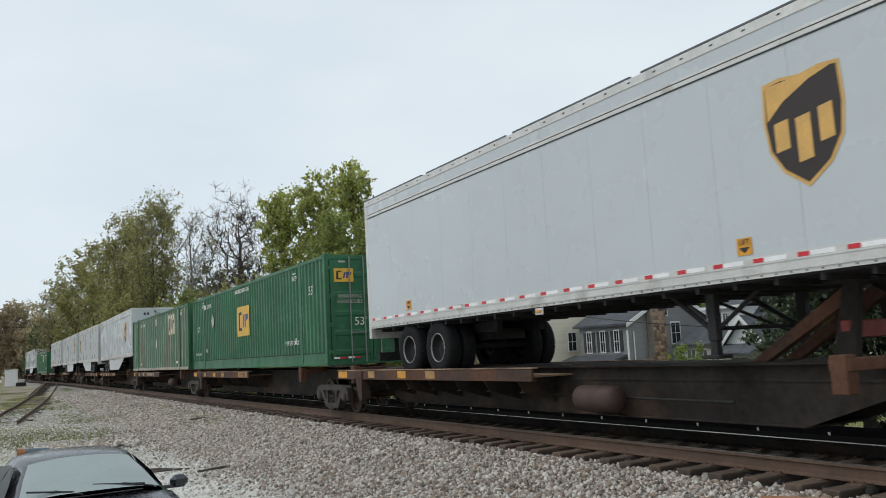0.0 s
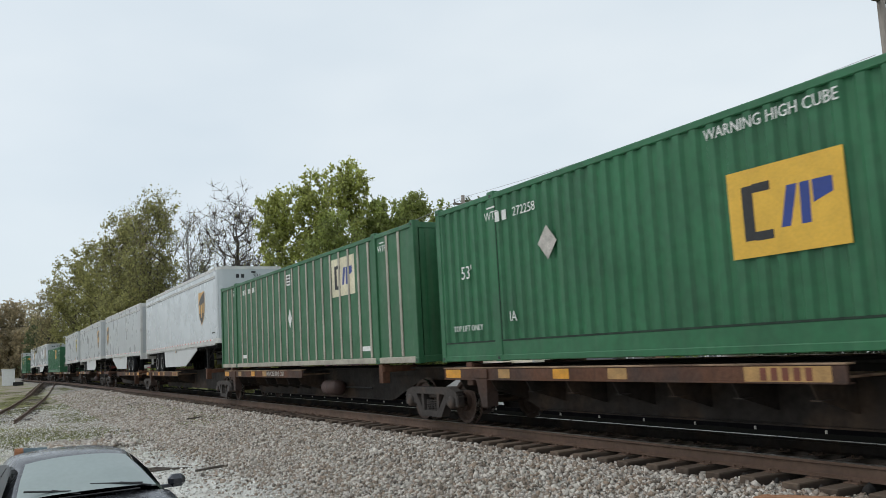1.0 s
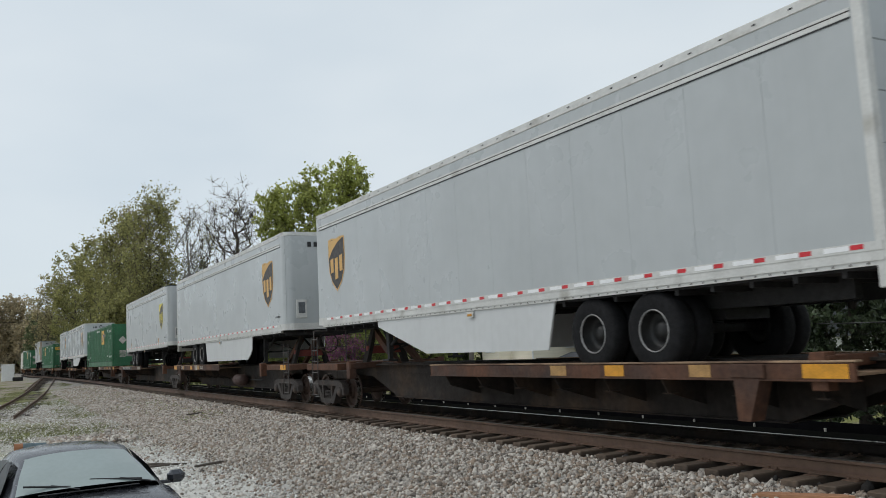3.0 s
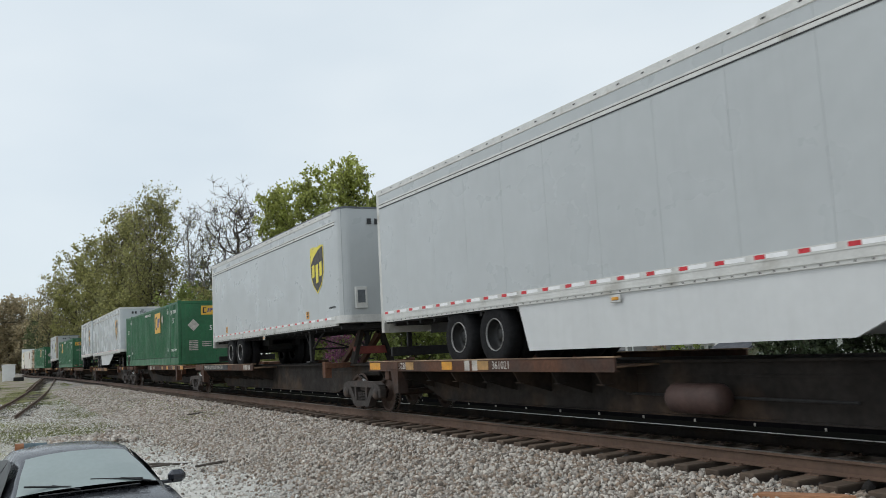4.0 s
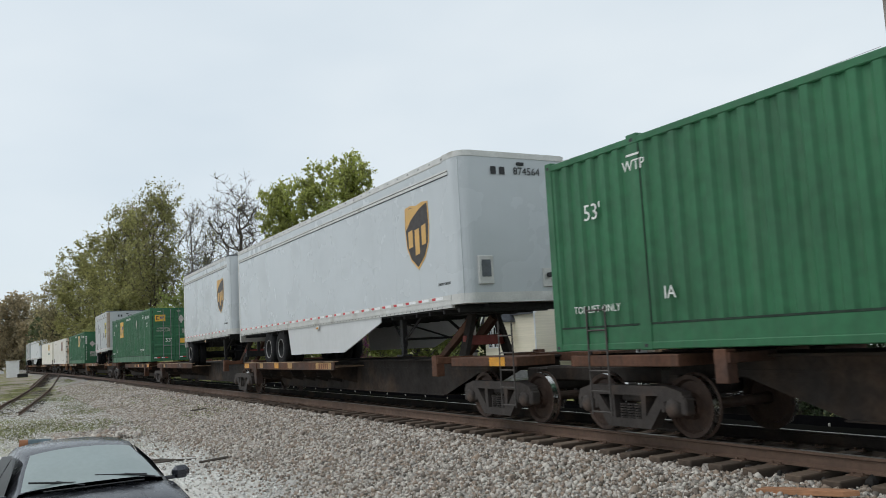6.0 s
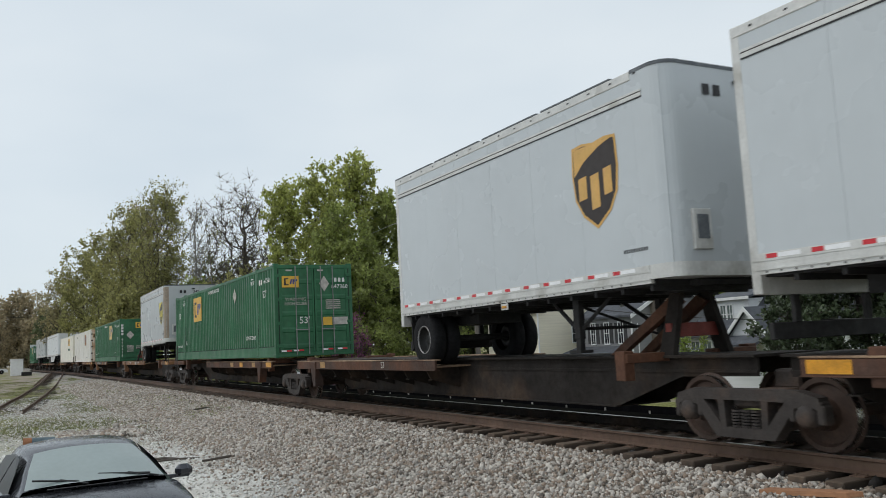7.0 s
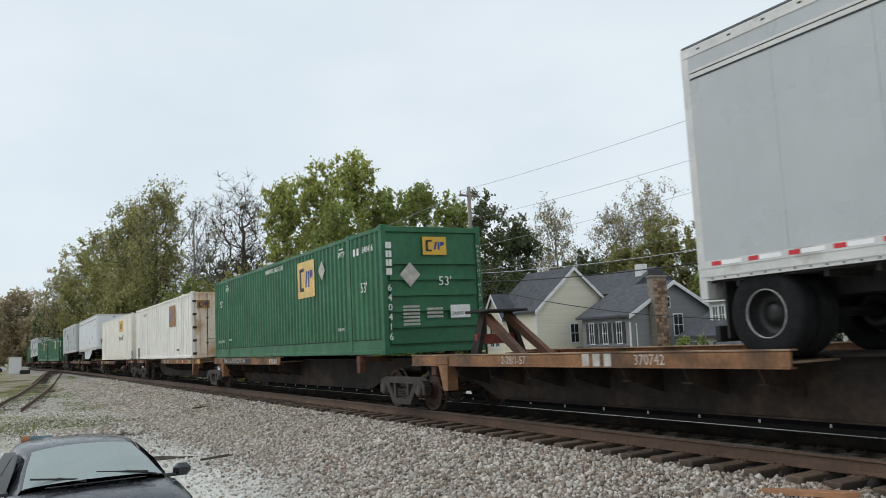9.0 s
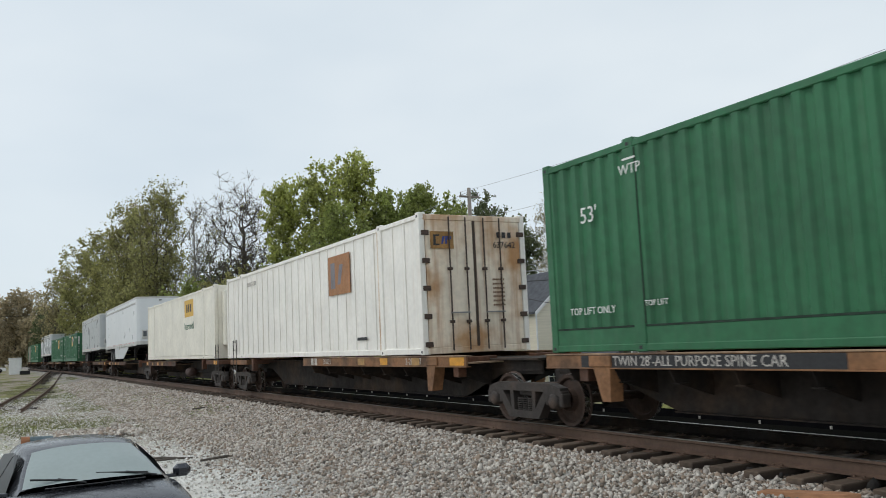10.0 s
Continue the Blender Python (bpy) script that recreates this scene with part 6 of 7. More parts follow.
STONES = [Mesh().box(-0.5, 0.5, -0.5, 0.5, -0.5, 0.5, 0.12).data("stone", STONE) for _ in range(1)]
zz = ZB + 0.1
while zz < 5.25:
    hh = rs.uniform(0.18, 0.30)
    lo_y, hi_y, xf = (32.98, 34.72, -46.20) if zz < 0.0 else (33.22, 34.48, -46.30)
    yy = lo_y
    while yy < hi_y - 0.1:
        ww = min(rs.uniform(0.22, 0.5), hi_y - yy)
        part("stone", STONES[0], None, chim, at=Matrix.Translation((xf, yy + ww / 2, zz + hh / 2)) @ Matrix.Diagonal((0.07 + rs.random() * 0.03, ww - 0.025, hh - 0.025, 1)))
        yy += ww
    zz += hh
# white house with dormer
h3 = thing("white_house", "white house with dark steep roof, dormer and brick chimney", "house", "houses across the road")
part("wall", Mesh().box(-45.3, -34.0, 34.8, 44.0, ZB, 1.0), WHITE_WALL, h3, "white siding")
hip = Mesh().add([(-45.5, 34.3, 0.98), (-33.5, 34.3, 0.98), (-33.5, 44.6, 0.98), (-45.5, 44.6, 0.98), (-41.6, 39.5, 5.6), (-33.5, 39.5, 5.6), (-45.5, 34.3, 0.80), (-33.5, 34.3, 0.80), (-33.5, 44.6, 0.80), (-45.5, 44.6, 0.80)],
                 [(0, 1, 5, 4), (2, 3, 4, 5), (3, 0, 4), (1, 2, 5), (0, 6, 7, 1), (1, 7, 8, 2), (2, 8, 9, 3), (3, 9, 6, 0), (6, 9, 8, 7)])
part("roof", hip, SHINGLE, h3, "steep dark hipped shingle roof")
part("gutter", Mesh().box(-45.6, -33.5, 34.2, 34.3, 0.80, 0.94, 0.01), SHUTTER, h3)
part("dormer", Mesh().prism([(35.5, 1.2), (38.4, 1.2), (38.4, 3.35), (35.5, 3.35)], -43.3, -39.9, "x"), WHITE_WALL, h3, "white dormer")
part("dormer_roof", Mesh().prism([(35.2, 3.35), (38.6, 4.1), (38.6, 4.25), (35.2, 3.5)], -43.6, -39.6, "x"), SHINGLE, h3)
part("dormer_fascia", Mesh().box(-43.6, -39.6, 35.14, 35.2, 3.29, 3.48), TRIM, h3, "white fascia board")
for xx in (-42.75, -42.15, -41.55):
    window(h3, "y", xx, 2.35, 0.46, 1.2, 35.5, CURTAIN_GLASS)
part("entrance_gable", gable_walls(-39.8, -36.2, 33.2, 34.8, ZB, 0.7, 2.55, "y"), WHITE_WALL, h3, "white entrance gable")
gable_roof(h3, -39.8, -36.2, 33.2, 34.8, 0.7, 2.55, "y", 0.35)
for xx in (-44.3, -43.2, -42.1, -41.0):
    window(h3, "y", xx, -0.05, 0.75, 1.2, 34.8, CURTAIN_GLASS)
window(h3, "y", -38.5, -0.6, 1.4, 1.2, 33.2, CURTAIN_GLASS)
part("porch_roof", Mesh().prism([(31.8, 0.2), (33.18, 0.75), (33.18, 0.9), (31.8, 0.35)], -39.6, -36.5, "x"), SHINGLE, h3)
part("chimney", Mesh().box(-42.9, -41.4, 39.2, 40.2, 4.8, 6.0, 0.03), BRICKY, h3, "red brick chimney")
part("chimney_cap", Mesh().box(-43.0, -41.3, 39.1, 40.3, 6.0, 6.12, 0.02).box(-42.8, -41.5, 39.3, 40.1, 6.12, 6.4, 0.02), SHUTTER, h3, "dark metal chimney cap")

# ---- low shed roof seen under the wagons ----
shed = thing("white_shed", "low white metal shed with a shallow roof", "shed")
part("wall", Mesh().box(-49, -43, 16.8, 20.5, -3.0, -0.85), WHITE_WALL, shed)
part("roof", Mesh().prism([(16.6, -0.85), (18.7, -0.30), (20.7, -0.85), (20.7, -0.95), (16.6, -0.95)], -49.3, -42.7, "x"), GALV, shed, "pale ribbed metal roof")

# ---- utility poles and wires ----
POLE = mat("weathered_pole_wood", (0.21, 0.185, 0.16), 0.9, 0, 0.25, 2, 0.5, 10, stretch=(1, 1, 0.15))
WIRE = mat("black_cable", (0.02, 0.02, 0.02), 0.6)
WIRE_P = mat("pale_aluminium_wire", (0.42, 0.43, 0.44), 0.5, 0.5)
p1x, p1y = out(30.35, 55)
p2x, p2y = out(58.0, 33)
TOPS = {}
for nm, px, py, top, r in (("a", p1x, p1y, 11.55, 0.15), ("b", p2x, p2y, 13.6, 0.17)):
    po = thing("utility_pole", "weathered wooden utility pole carrying several wires", "utility pole", "utility poles")
    zb = ground_height(px, py)
    part("post", Mesh().tube((px, py, zb - 0.3), (px, py, top), r * 1.15, r * 0.8, seg=12), POLE, po, smooth=True)
    part("crossarm", Mesh().box(px - 0.07, px + 0.07, py - 0.75, py + 0.75, top - 0.65, top - 0.53, 0.01), POLE, po)
    part("insulator", Mesh().tube((px, py - 0.65, top - 0.53), (px, py - 0.65, top - 0.30), 0.05, seg=8).tube((px, py + 0.65, top - 0.53), (px, py + 0.65, top - 0.30), 0.05, seg=8), GALV, po)
    part("bracket", Mesh().box(px - 0.12, px + 0.12, py - 0.25, py - 0.12, top - 3.7, top - 3.3, 0.01), GALV, po)
p3x, p3y = out(9.0, 150)


def wire(a, b, sag, r, material, label="overhead cable slung between poles"):
    w = thing("overhead_wire", label, "cable", "overhead wires")
    line = [Vector(a).lerp(Vector(b), i / 20) - Vector((0, 0, sag * 4 * (i / 20) * (1 - i / 20))) for i in range(21)]
    part("strand", rope(line, r), material, w)


wire((p1x, p1y - 0.65, 11.25), (p2x, p2y - 0.65, 10.9), 0.30, 0.011, WIRE_P)
wire((p1x, p1y + 0.65, 9.5), (p2x, p2y + 0.65, 9.6), 0.30, 0.011, WIRE_P)
wire((p1x, p1y, 7.5), (p2x, p2y, 8.1), 0.3, 0.010, WIRE_P)
wire((p1x, p1y, 5.9), (p2x, p2y, 6.05), 0.3, 0.010, WIRE_P)
wire((p1x, p1y - 0.2, 5.75), (p2x, p2y - 0.2, 5.05), 0.35, 0.022, WIRE_P, "pale bundled service cable")
wire((p1x, p1y - 0.2, 5.2), (p2x, p2y - 0.2, 4.5), 0.40, 0.028, WIRE, "thick black service cable")
wire((p1x, p1y - 0.2, 5.1), (p2x, p2y + 0.5, 1.5), 0.9, 0.022, WIRE, "black service cable drooping low")
wire((p1x, p1y, 11.3), (p3x, p3y, 9.5), 1.0, 0.02, WIRE_P)
wire((p1x, p1y, 8.3), (p3x, p3y, 7.5), 1.2, 0.02, WIRE_P)
wire((p1x, p1y, 6.3), (p3x, p3y, 5.5), 1.2, 0.025, WIRE)
wire((-140, -30, 9.0), (p3x, p3y, 9.6), 1.0, 0.03, WIRE)

# ---- things down the line at the edge of the lot ----
cb = thing("signal_cabinet", "white steel equipment cabinet by the siding", "cabinet")
cx, cy = out(1.22, 125)
cz = ground_height(cx, cy)
part("body", Mesh().box(cx - 0.5, cx + 0.5, cy - 0.75, cy + 0.75, cz - 0.1, cz + 2.1, 0.03), TRIM, cb)
part("roof", Mesh().box(cx - 0.6, cx + 0.6, cy - 0.85, cy + 0.85, cz + 2.1, cz + 2.18, 0.02), TRIM, cb)
part("door", Mesh().box(cx + 0.5, cx + 0.53, cy - 0.6, cy + 0.6, cz + 0.2, cz + 1.95, 0.01), TRIM, cb)
sw = thing("switch_stand", "dark low switch stand beside the turnout", "switch stand")
sx, sy = out(1.75, 122)
part("base", Mesh().box(sx - 0.4, sx + 0.4, sy - 0.6, sy + 0.6, ground_height(sx, sy) - 0.05, ground_height(sx, sy) + 0.5, 0.05), BLACK, sw)

# ---- the parked car ----
CAR_PAINT = mat("dark_grey_car_paint", (0.055, 0.058, 0.068), 0.22, 0.6, 0.04, 3, spec=0.7)
# windscreen's pale base colour stands in for the sky reflected in it
CAR_GLASS = mat("sky_toned_windscreen", (0.25, 0.30, 0.29), 0.06, 0, 0.05, 2, spec=0.9)
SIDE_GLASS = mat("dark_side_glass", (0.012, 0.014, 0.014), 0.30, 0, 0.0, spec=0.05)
PLASTIC = mat("black_plastic", (0.012, 0.012, 0.013), 0.5, 0, 0.1, 8)
LAMP = mat("clear_headlamp", (0.5, 0.52, 0.54), 0.1, 0.2, 0.0)


def sedan(m):
    car = thing("parked_car", "dark grey sedan parked on the gravel, facing the camera", "car")
    car.matrix_basis = m
    # stations along the car: x, half width, sill, belt line, crown of the panel at the middle
    st = [(2.28, 0.62, 0.28, 0.52, 0.56), (2.18, 0.80, 0.22, 0.66, 0.70), (1.90, 0.88, 0.20, 0.83, 0.89), (1.40, 0.905, 0.20, 0.93, 0.995), (0.95, 0.91, 0.20, 0.995, 1.06),
          (0.40, 0.91, 0.20, 0.975, 1.03), (-0.60, 0.91, 0.20, 0.97, 1.0), (-1.40, 0.91, 0.20, 0.99, 1.02), (-1.90, 0.88, 0.24, 1.0, 1.05), (-2.25, 0.78, 0.30, 0.96, 1.02), (-2.34, 0.66, 0.40, 0.86, 0.90)]
    b = Mesh()
    k = 17
    for x, w, zs, zb, zc in st:
        ring = [(w * 0.90, zs), (w * 0.985, zs + 0.12), (w, (zs + zb) / 2), (w * 0.985, zb - 0.10), (w * 0.955, zb - 0.03), (w * 0.90, zb + (zc - zb) * 0.25), (w * 0.72, zb + (zc - zb) * 0.65), (w * 0.40, zc - (zc - zb) * 0.08), (0, zc)]
        b.v += [(x, y, z) for y, z in ring] + [(x, -y, z) for y, z in reversed(ring[:-1])]
    for i in range(len(st) - 1):
        for j in range(k - 1):
            b.f.append((i * k + j, i * k + j + 1, (i + 1) * k + j + 1, (i + 1) * k + j))
        b.f.append((i * k + k - 1, i * k, (i + 1) * k, (i + 1) * k + k - 1))
    b.f += [tuple(range(k)), tuple(range((len(st) - 1) * k, len(st) * k))]
    part("body", b, CAR_PAINT, car, smooth=True)
    # cabin: pillars and roof as one shell
    rows = [[(0.86, 0.735, 1.06), (0.96, 0.0, 1.105)], [(0.45, 0.665, 1.22), (0.54, 0.0, 1.265)], [(0.10, 0.58, 1.345), (0.14, 0.0, 1.405)], [(-0.15, 0.60, 1.39), (-0.15, 0.0, 1.445)], [(-0.85, 0.60, 1.385), (-0.85, 0.0, 1.445)],
            [(-1.35, 0.62, 1.29), (-1.35, 0.0, 1.35)], [(-2.0, 0.70, 1.0), (-2.0, 0.0, 1.05)]]
    c, n = Mesh(), 11
    for (ex, ey, ez), (cx_, _, cz_) in rows:
        foot = (ex, min(0.86, ey + 0.62 * (ez - 0.95) + 0.10), 0.95)
        half = [foot, (ex, ey + 0.02, ez - 0.06)] + [(ex + (cx_ - ex) * (1 - (f * f)), ey * f, ez + (cz_ - ez) * (1 - f ** 2.4)) for f in (0.97, 0.75, 0.4)] + [(cx_, 0.0, cz_)]
        c.v += half + [(x, -y, z) for x, y, z in reversed(half[:-1])]
    for i in range(len(rows) - 1):
        for j in range(n - 1):
            c.f.append((i * n + j, i * n + j + 1, (i + 1) * n + j + 1, (i + 1) * n + j))
    part("roof", c, CAR_PAINT, car, "dark grey roof and pillars", smooth=True)

    def skin(r0, r1, fs, lift, inset0=0.0, inset1=0.0):
        """A pane laid a little proud of the cabin between two of its rows."""
        m2 = Mesh()
        for row, ins in ((r0, inset0), (r1, inset1)):
            (ex, ey, ez), (cx_, _, cz_) = row
            for f in fs:
                g = max(-1, min(1, f * (1 - ins)))
                q = abs(g)
                m2.v.append((ex + (cx_ - ex) * (1 - q * q) + lift, ey * g, ez + (cz_ - ez) * (1 - q ** 2.4) + lift))
        k2 = len(fs)
        m2.f = [(i, i + 1, k2 + i + 1, k2 + i) for i in range(k2 - 1)]
        return m2
    fs = [i / 10 - 1 for i in range(21)]
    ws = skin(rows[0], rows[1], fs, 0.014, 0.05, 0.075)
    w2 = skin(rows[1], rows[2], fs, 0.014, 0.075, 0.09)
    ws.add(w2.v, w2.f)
    part("windscreen", ws, CAR_GLASS, car, "windscreen with pale sky reflection in its colour", smooth=True)
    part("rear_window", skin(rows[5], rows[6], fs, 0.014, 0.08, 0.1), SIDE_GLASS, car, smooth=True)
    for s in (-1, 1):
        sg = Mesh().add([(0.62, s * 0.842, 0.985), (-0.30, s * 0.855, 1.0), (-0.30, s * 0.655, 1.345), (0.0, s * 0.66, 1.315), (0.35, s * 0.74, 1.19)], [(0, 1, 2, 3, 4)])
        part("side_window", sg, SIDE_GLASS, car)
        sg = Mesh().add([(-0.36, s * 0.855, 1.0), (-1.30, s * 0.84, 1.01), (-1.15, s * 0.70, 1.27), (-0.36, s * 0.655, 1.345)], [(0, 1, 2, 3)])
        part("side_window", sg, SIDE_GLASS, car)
        mr = part("wing_mirror", Mesh().box(0.52, 0.66, min(s * 0.90, s * 1.09), max(s * 0.90, s * 1.09), 0.99, 1.13, 0.045).box(0.57, 0.62, min(s * 0.80, s * 0.94), max(s * 0.80, s * 0.94), 0.99, 1.03, 0.008), CAR_PAINT, car, "dark wing mirror")
        part("headlamp", Mesh().box(1.98, 2.14, min(s * 0.55, s * 0.85), max(s * 0.55, s * 0.85), 0.60, 0.71, 0.03), LAMP, car, "clear headlamp")
        for xx in (1.38, -1.36):
            w = part("wheel", Mesh().turned([(0.20, -0.10), (0.28, -0.11), (0.315, -0.08), (0.32, 0.0), (0.315, 0.08), (0.28, 0.11)], 24), TYRE, car, at=pose(xx, s * 0.81, 0.31, 0, 0, 0 if s < 0 else 180), smooth=True)
            part("rim", Mesh().turned([(0.001, -0.09), (0.05, -0.10), (0.07, -0.07), (0.18, -0.08), (0.21, -0.10)], 20), RIM_EDGE, w)
    part("cowl", Mesh().box(0.985, 1.03, -0.50, 0.50, 1.075, 1.085, 0.004), PLASTIC, car, "black cowl below the windscreen")
    for y0, y1 in ((0.62, 0.02), (-0.10, -0.62)):
        wp = part("wiper", Mesh().tube((0.99, y0, 1.095), (0.88, (y0 + y1) / 2, 1.150), 0.010, seg=6).tube((0.93, y0 - 0.08, 1.125), (0.84, y1, 1.165), 0.011, seg=6), PLASTIC, car, "black wiper")
    part("grille", Mesh().box(2.22, 2.31, -0.45, 0.45, 0.36, 0.50, 0.02), PLASTIC, car)
    part("plate", Mesh().box(2.30, 2.325, -0.26, 0.26, 0.40, 0.52, 0.006), TRIM, car)
    return car


CAR_X, CAR_Y, CAR_TURN = -10.75, -8.07, 4
sedan(pose(CAR_X, CAR_Y, ground_height(CAR_X, CAR_Y), 0, 0, CAR_TURN))


def far_car(x, y, turn, paint, label):
    c = thing("distant_car", label, "car", "distant parked cars")
    c.matrix_basis = pose(x, y, ground_height(x, y), 0, 0, turn)
    part("body", Mesh().prism([(-2.2, 0.25), (2.2, 0.25), (2.25, 0.6), (1.9, 0.78), (1.0, 0.88), (0.3, 1.38), (-1.0, 1.42), (-1.8, 0.95), (-2.2, 0.9)], -0.85, 0.85), paint, c)
    for s in (-1, 1):
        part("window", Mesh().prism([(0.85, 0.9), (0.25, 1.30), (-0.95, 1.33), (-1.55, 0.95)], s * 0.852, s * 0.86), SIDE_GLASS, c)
        for xx in (-1.35, 1.35):
            part("wheel", Mesh().turned([(0.05, -0.1), (0.30, -0.1), (0.32, 0.0), (0.30, 0.1)], 14), TYRE, c, at=pose(xx, s * 0.78, 0.32, 0, 0, 0 if s < 0 else 180))


fx, fy = out(-0.15, 150)
far_car(fx, fy, 100, TRIM, "white car parked far down the lot")
fx, fy = out(-0.9, 165)
far_car(fx, fy, 95, CAR_PAINT, "dark car parked far down the lot")

# ---- odds and ends on the gravel ----
log = thing("cut_log", "short rust-brown log with blue-grey bark lying on the gravel", "log")
lx, ly = out(3.0, 26.5)
lz = ground_height(lx, ly)
part("bark", Mesh().tube((lx, ly - 0.45, lz + 0.16), (lx, ly + 0.15, lz + 0.16), 0.17, 0.14, seg=12, caps=False), mat("blue_grey_weathered_bark", (0.10, 0.14, 0.16), 0.9, 0, 0.3, 6, 0.4, 20), log)
part("cut_face", Mesh().tube((lx, ly - 0.66, lz + 0.16), (lx, ly - 0.44, lz + 0.16), 0.175, 0.172, seg=12), mat("rust_brown_wood", (0.26, 0.11, 0.05), 0.85, 0, 0.25, 6, 0.3, 20), log)
for k, (az, d, turn, ln) in enumerate(((10.3, 20.5, 80, 1.6), (9.6, 21.0, 60, 0.9), (13.6, 19.5, 100, 1.2), (12.3, 30, 95, 0.9), (46, 8.2, 20, 0.4))):
    bx, by = out(az, d)
    st_ = thing("fallen_stick", "dark broken stick lying on the gravel", "stick", "sticks on the gravel")
    st_.matrix_basis = pose(bx, by, ground_height(bx, by) + 0.03, 0, 0, turn)
    part("wood", Mesh().tube((-ln / 2, 0, 0), (0, 0.05, 0.02), 0.025, 0.03, seg=6).tube((0, 0.05, 0.02), (ln / 2, -0.02, 0.0), 0.03, 0.015, seg=6), BARK, st_)
# broken board by the rail end
bd = thing("broken_board", "splintered orange-brown board by the rail", "board")
bd.matrix_basis = pose(-5.95, -1.75, ground_height(-5.95, -1.75) + 0.03, 3, -4, 12)
part("wood", Mesh().prism([(-0.5, -0.06), (0.42, -0.07), (0.55, 0.0), (0.40, 0.06), (-0.45, 0.07)], 0.0, 0.05, "z"), mat("fresh_split_wood", (0.38, 0.19, 0.10), 0.8, 0, 0.25, 5, 0.4, 20, stretch=(0.2, 1, 1)), bd)
# a flat pale rock and a dark stub post at the foot of the bank
rk = thing("pale_rock", "flat pale rock at the foot of the ballast", "rock")
rx, ry = out(46.5, 7.5)
bm_ = bmesh.new()
bmesh.ops.create_icosphere(bm_, subdivisions=2, radius=0.5)
for v in bm_.verts:
    v.co = Vector((v.co.x * 0.9, v.co.y * 0.55, v.co.z * 0.3)) * (1 + 0.25 * noise.noise(v.co * 2.2))
me_ = bpy.data.meshes.new("rock")
bm_.to_mesh(me_)
bm_.free()
rk.matrix_basis = pose(rx, ry, ground_height(rx, ry) + 0.04, 0, 0, 35)
part("stone", me_, mat("pale_limestone", (0.42, 0.40, 0.37), 0.9, 0, 0.15, 4, 0.4, 15), rk)
sp = thing("stub_post", "short dark stub post in the ballast", "post")
px_, py_ = out(42.6, 7.9)
part("post", Mesh().tube((px_, py_, ground_height(px_, py_) - 0.1), (px_ + 0.02, py_, ground_height(px_, py_) + 0.26), 0.05, 0.04, seg=8), PLASTIC, sp)

# ---- ties: the near ones piece by piece, the far ones joined ----
TIE_ME = Mesh().box(-0.115, 0.115, -1.30, 1.30, -0.36, -0.182, 0.012).data("tie", TIE)
PLATE_ME = Mesh().box(-0.09, 0.09, -0.18, 0.18, -0.184, -0.170, 0.003).box(-0.07, -0.045, -0.11, -0.085, -0.175, -0.150).box(0.045, 0.07, -0.11, -0.085, -0.175, -0.150).box(-0.02, 0.005, 0.085, 0.11, -0.175, -0.150).data("tie_plate", RAIL)
rt = random.Random(9)
for i in range(130):
    x = -68 + i * 0.53
    tie = part("tie", TIE_ME, None, track, at=pose(x + rt.uniform(-0.03, 0.03), rt.uniform(-0.05, 0.05), rt.uniform(-0.012, 0.0), 0, 0, rt.uniform(-1.2, 1.2)))
    if x > -40:
        for y in (-0.753, 0.753):
            part("tie_plate", PLATE_ME, None, tie, at=pose(0, y, 0.0))
far_ties = Mesh()
for i in range(300):
    x = -68.6 - i * 0.55
    y = bend(x)[0]
    far_ties.box(x - 0.11, x + 0.11, y - 1.3, y + 1.3, -0.36, -0.19)
tagged(part("far_ties", far_ties, TIE, track, "dark ties receding down the line"), kind="stuff")

# ---- ballast and gravel: loose stones in their thousands ----


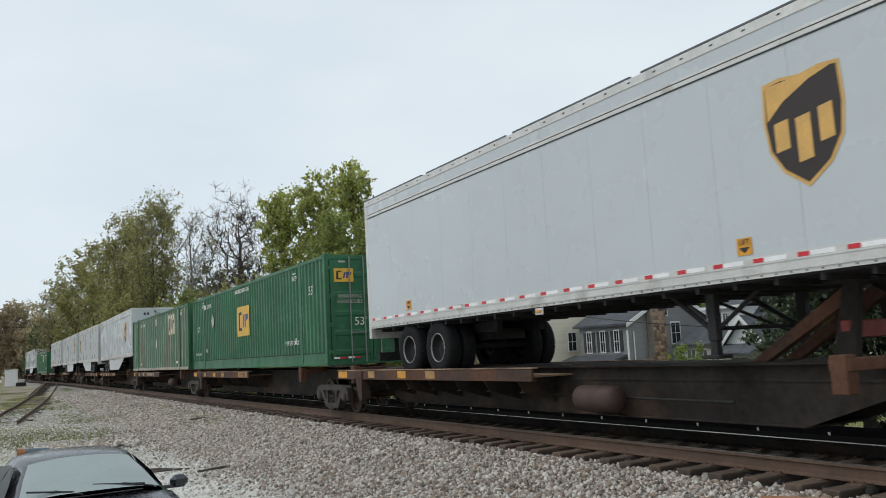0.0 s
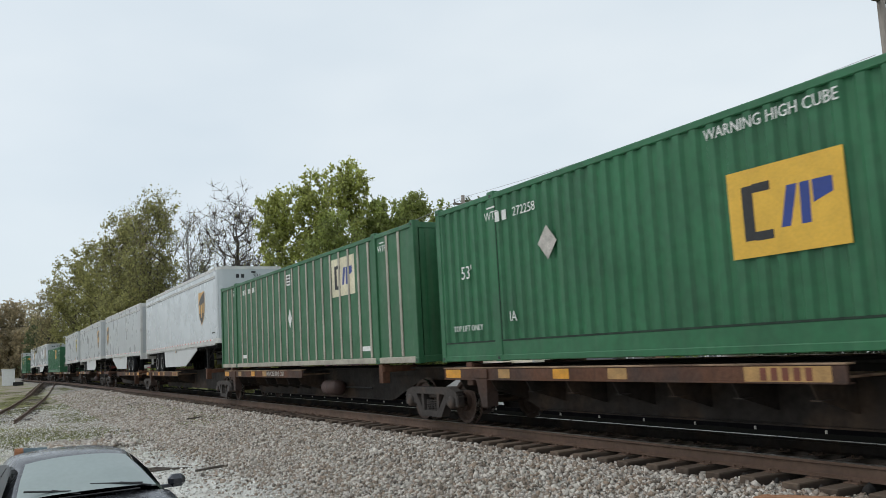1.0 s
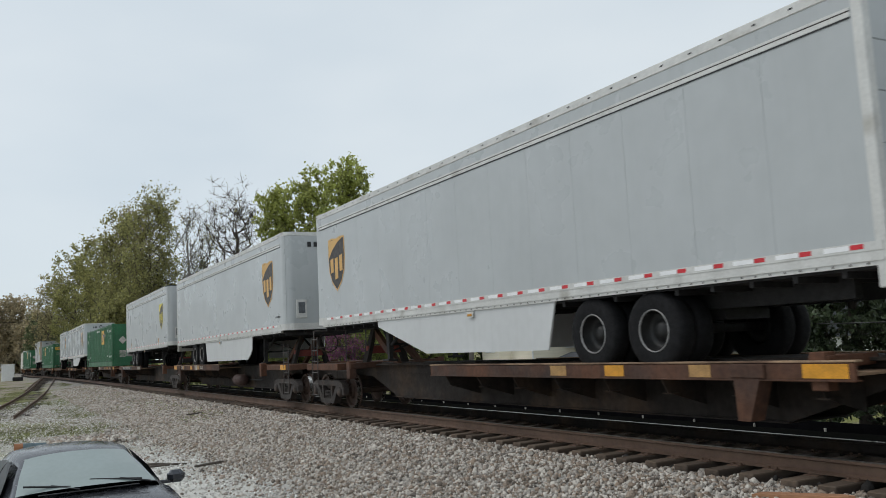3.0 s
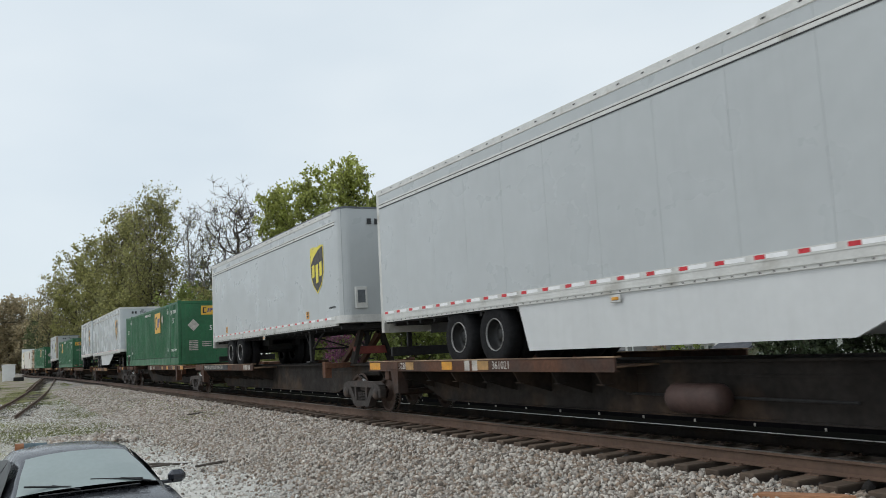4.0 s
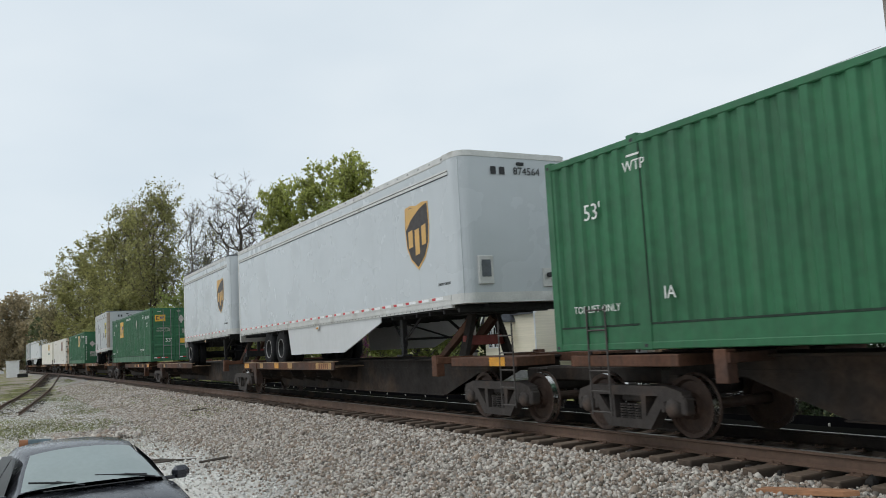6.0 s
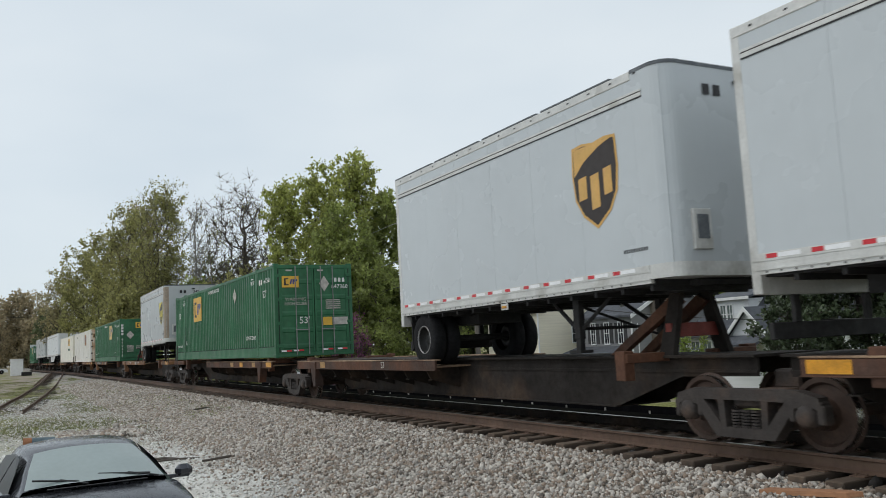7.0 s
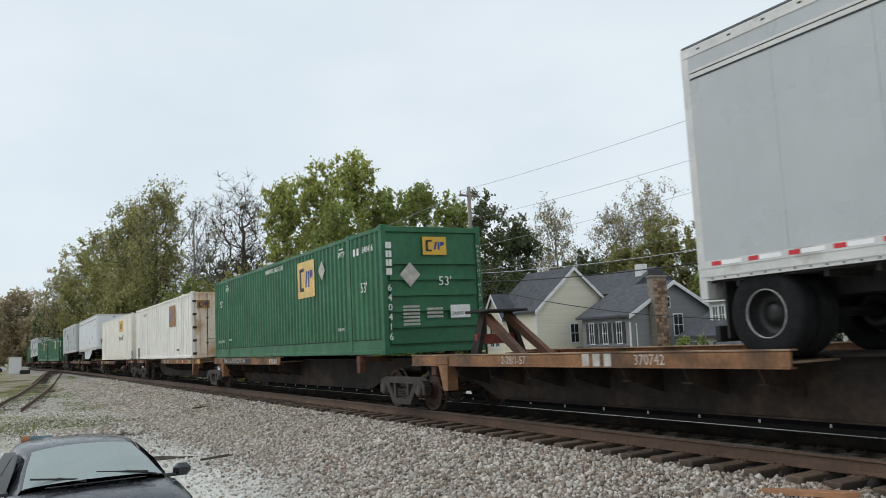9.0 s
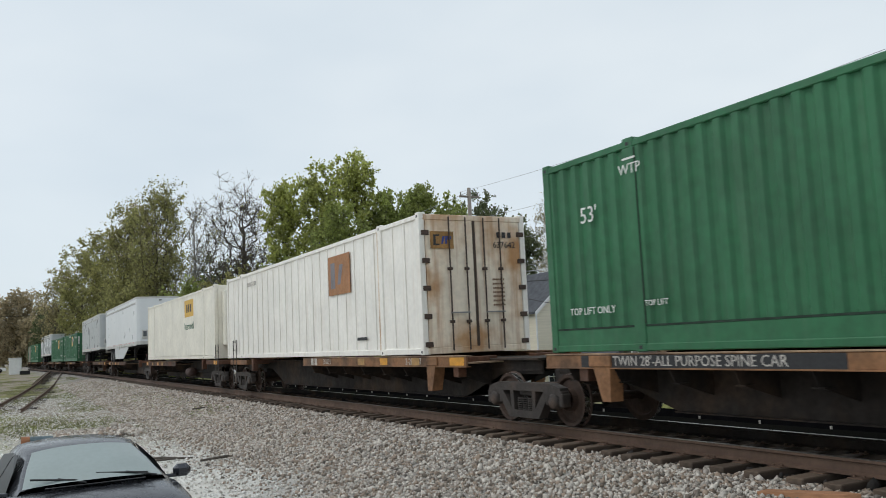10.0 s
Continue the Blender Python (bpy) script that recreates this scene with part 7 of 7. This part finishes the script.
def loose_stones(name, label, n, xr, yr, size, seed, material, density_pow=1.0, sink=0.25, keep=None):
    rng = np.random.default_rng(seed)
    u = rng.random(n) ** density_pow
    xs = xr[1] - (xr[1] - xr[0]) * u
    ys = rng.uniform(yr[0], yr[1], n)
    if keep is not None:
        k = np.array([keep(a, b) for a, b in zip(xs, ys)])
        xs, ys = xs[k], ys[k]
        n = len(xs)
    zs = np.array([ground_height(a, b) for a, b in zip(xs, ys)])
    s = size * np.exp(rng.normal(0, 0.28, n)) * (1 + 0.006 * np.maximum(0, -xs - 15))
    base = np.array([(a, b, c) for a in (-1, 1) for b in (-1, 1) for c in (-1, 1)], float) * 0.5
    v = base[None] * (1 + rng.normal(0, 0.28, (n, 8, 3))) * s[:, None, None] * rng.uniform(0.65, 1.25, (n, 1, 3))
    q = rng.normal(size=(n, 4))
    q /= np.linalg.norm(q, axis=1, keepdims=True)
    w, x, y, z = q.T
    R = np.stack([np.stack([1 - 2 * (y * y + z * z), 2 * (x * y - z * w), 2 * (x * z + y * w)], -1), np.stack([2 * (x * y + z * w), 1 - 2 * (x * x + z * z), 2 * (y * z - x * w)], -1),
                  np.stack([2 * (x * z - y * w), 2 * (y * z + x * w), 1 - 2 * (x * x + y * y)], -1)], 1)
    v = np.einsum("nij,nkj->nki", R, v) + np.stack([xs, ys, zs + s * (0.5 - sink) * rng.uniform(0.2, 2.0, n)], -1)[:, None]
    f = np.array([(0, 1, 3, 2), (4, 6, 7, 5), (0, 4, 5, 1), (2, 3, 7, 6), (0, 2, 6, 4), (1, 5, 7, 3)])
    idx = (f[None] + (np.arange(n) * 8)[:, None, None]).astype(np.int32)
    me = bpy.data.meshes.new(name)
    me.vertices.add(n * 8)
    me.vertices.foreach_set("co", v.ravel())
    me.loops.add(n * 24)
    me.loops.foreach_set("vertex_index", idx.ravel())
    me.polygons.add(n * 6)
    me.polygons.foreach_set("loop_start", np.arange(0, n * 24, 4, dtype=np.int32))
    me.update(calc_edges=True)
    me.materials.append(material)
    return tagged(new(name, me), label, "gravel", kind="stuff")


def stone_material(name, dark, pale, warm):
    m = mat(name, pale, 0.9, 0, 0.25, 9, 0.5, 60)
    n, l = m.node_tree.nodes, m.node_tree.links
    b = n["Principled BSDF"]
    src = b.inputs["Base Color"].links[0].from_socket
    rnd, ramp = n.new("ShaderNodeNewGeometry"), n.new("ShaderNodeValToRGB")
    e = ramp.color_ramp.elements
    e[0].position, e[0].color = 0.0, (*dark, 1)
    e[1].position, e[1].color = 1.0, (*pale, 1)
    for p, c in ((0.30, warm), (0.55, tuple((a + q) / 2 for a, q in zip(dark, pale))), (0.8, tuple(q * 0.85 for q in pale))):
        el = e.new(p)
        el.color = (*c, 1)
    mx = n.new("ShaderNodeMixRGB")
    mx.blend_type, mx.inputs[0].default_value = "MIX", 0.85
    l.new(rnd.outputs["Random Per Island"], ramp.inputs[0])
    l.new(src, mx.inputs[1])
    l.new(ramp.outputs[0], mx.inputs[2])
    l.new(mx.outputs[0], b.inputs["Base Color"])
    return m


BALLAST = stone_material("grey_granite_ballast", (0.050, 0.042, 0.036), (0.66, 0.605, 0.54), (0.29, 0.205, 0.14))
GRIT = stone_material("pale_crushed_gravel", (0.24, 0.23, 0.21), (0.88, 0.87, 0.83), (0.52, 0.48, 0.42))


def off_ties(x, y):
    return not (abs(y) < 1.28 and abs((x + 68) / 0.53 - round((x + 68) / 0.53)) * 0.53 < 0.15) and abs(abs(y) - 0.753) > 0.09


strew = random.Random(21)


def on_shoulder(x, y):
    """Thick on the shoulder, thinning out towards the lot."""
    edge = -4.2 + 0.5 * noise.noise((x * 0.5, y * 0.5, 9.0))
    return off_ties(x, y) and (y > edge or strew.random() < 0.7 * math.exp((y - edge) / 0.40))


loose_stones("ballast_stones", "coarse grey granite ballast on the track's shoulder", 90000, (-34, -3), (-6.2, -0.98), 0.031, 3, BALLAST, 1.15, keep=on_shoulder)
loose_stones("far_ballast_stones", "coarse grey granite ballast along the line", 34000, (-75, -34), (-4.4, -1.2), 0.034, 4, BALLAST, 1.3)
# bed stones: grime and the train's shade, both put into one dark colour
loose_stones("bed_stones", "dirty ballast between the rails, darkened for shade", 9000, (-40, -3), (-1.1, 1.9), 0.05, 5, mat("grimy_shaded_ballast", (0.022, 0.019, 0.017), 0.9, 0, 0.3, 9, 0.4, 50, island=0.5), 1.3, keep=off_ties)
loose_stones("lot_gravel", "fine pale crushed gravel strewn over the lot", 36000, (-62, -5), (-11.5, -4.4), 0.024, 6, GRIT, 2.0, sink=0.3)
loose_stones("gravel_heap", "low heap of coarse stones behind the car", 5200, (-30.5, -27.4), (-7.2, -4.9), 0.050, 7, BALLAST, 1.0, sink=-0.1)

# thin grass and weeds over the dirt beyond the lot
rg = np.random.default_rng(12)
pts = []
while len(pts) < 26000:
    gx, gy = rg.uniform(-95, -27), rg.uniform(-13, -2.2)
    if noise.noise((gx * 0.16, gy * 0.34, 7.0)) + 0.5 * noise.noise((gx * 0.9, gy * 0.9, 2.0)) > 0.08 + rg.uniform(-0.2, 0.2):
        pts.append((gx, gy, ground_height(gx, gy) + rg.uniform(0.0, 0.05)))
tuft = leaves(np.array(pts), 0.038, rg, long=2.2)
tuft.materials.append(mat("thin_spring_grass", (0.19, 0.20, 0.075), 0.7, 0, 0.3, 0.6, island=0.5))
tagged(new("grass_tufts", tuft), "thin spring grass and weeds on dirt", "grass", kind="stuff")


def motions():
    """The train rolls through at an even pace; its wheels turn with it."""
    steps = [i / 10 for i in range(101)]
    for ob, u, extra in MOVERS:
        walk(ob, [(t, on_track(u + SPEED * t) @ extra) for t in steps])
    rows = [i / FPS for i in range(FPS * 10 + 1)]
    rate = min(SPEED / 0.43, radians(88) * FPS)
    for w, x in SPINNERS:
        base = w.matrix_basis.copy()
        walk(w, [(t, Matrix.Translation(base.translation) @ Matrix.Rotation(rate * t, 4, "Y")) for t in rows])


motions()
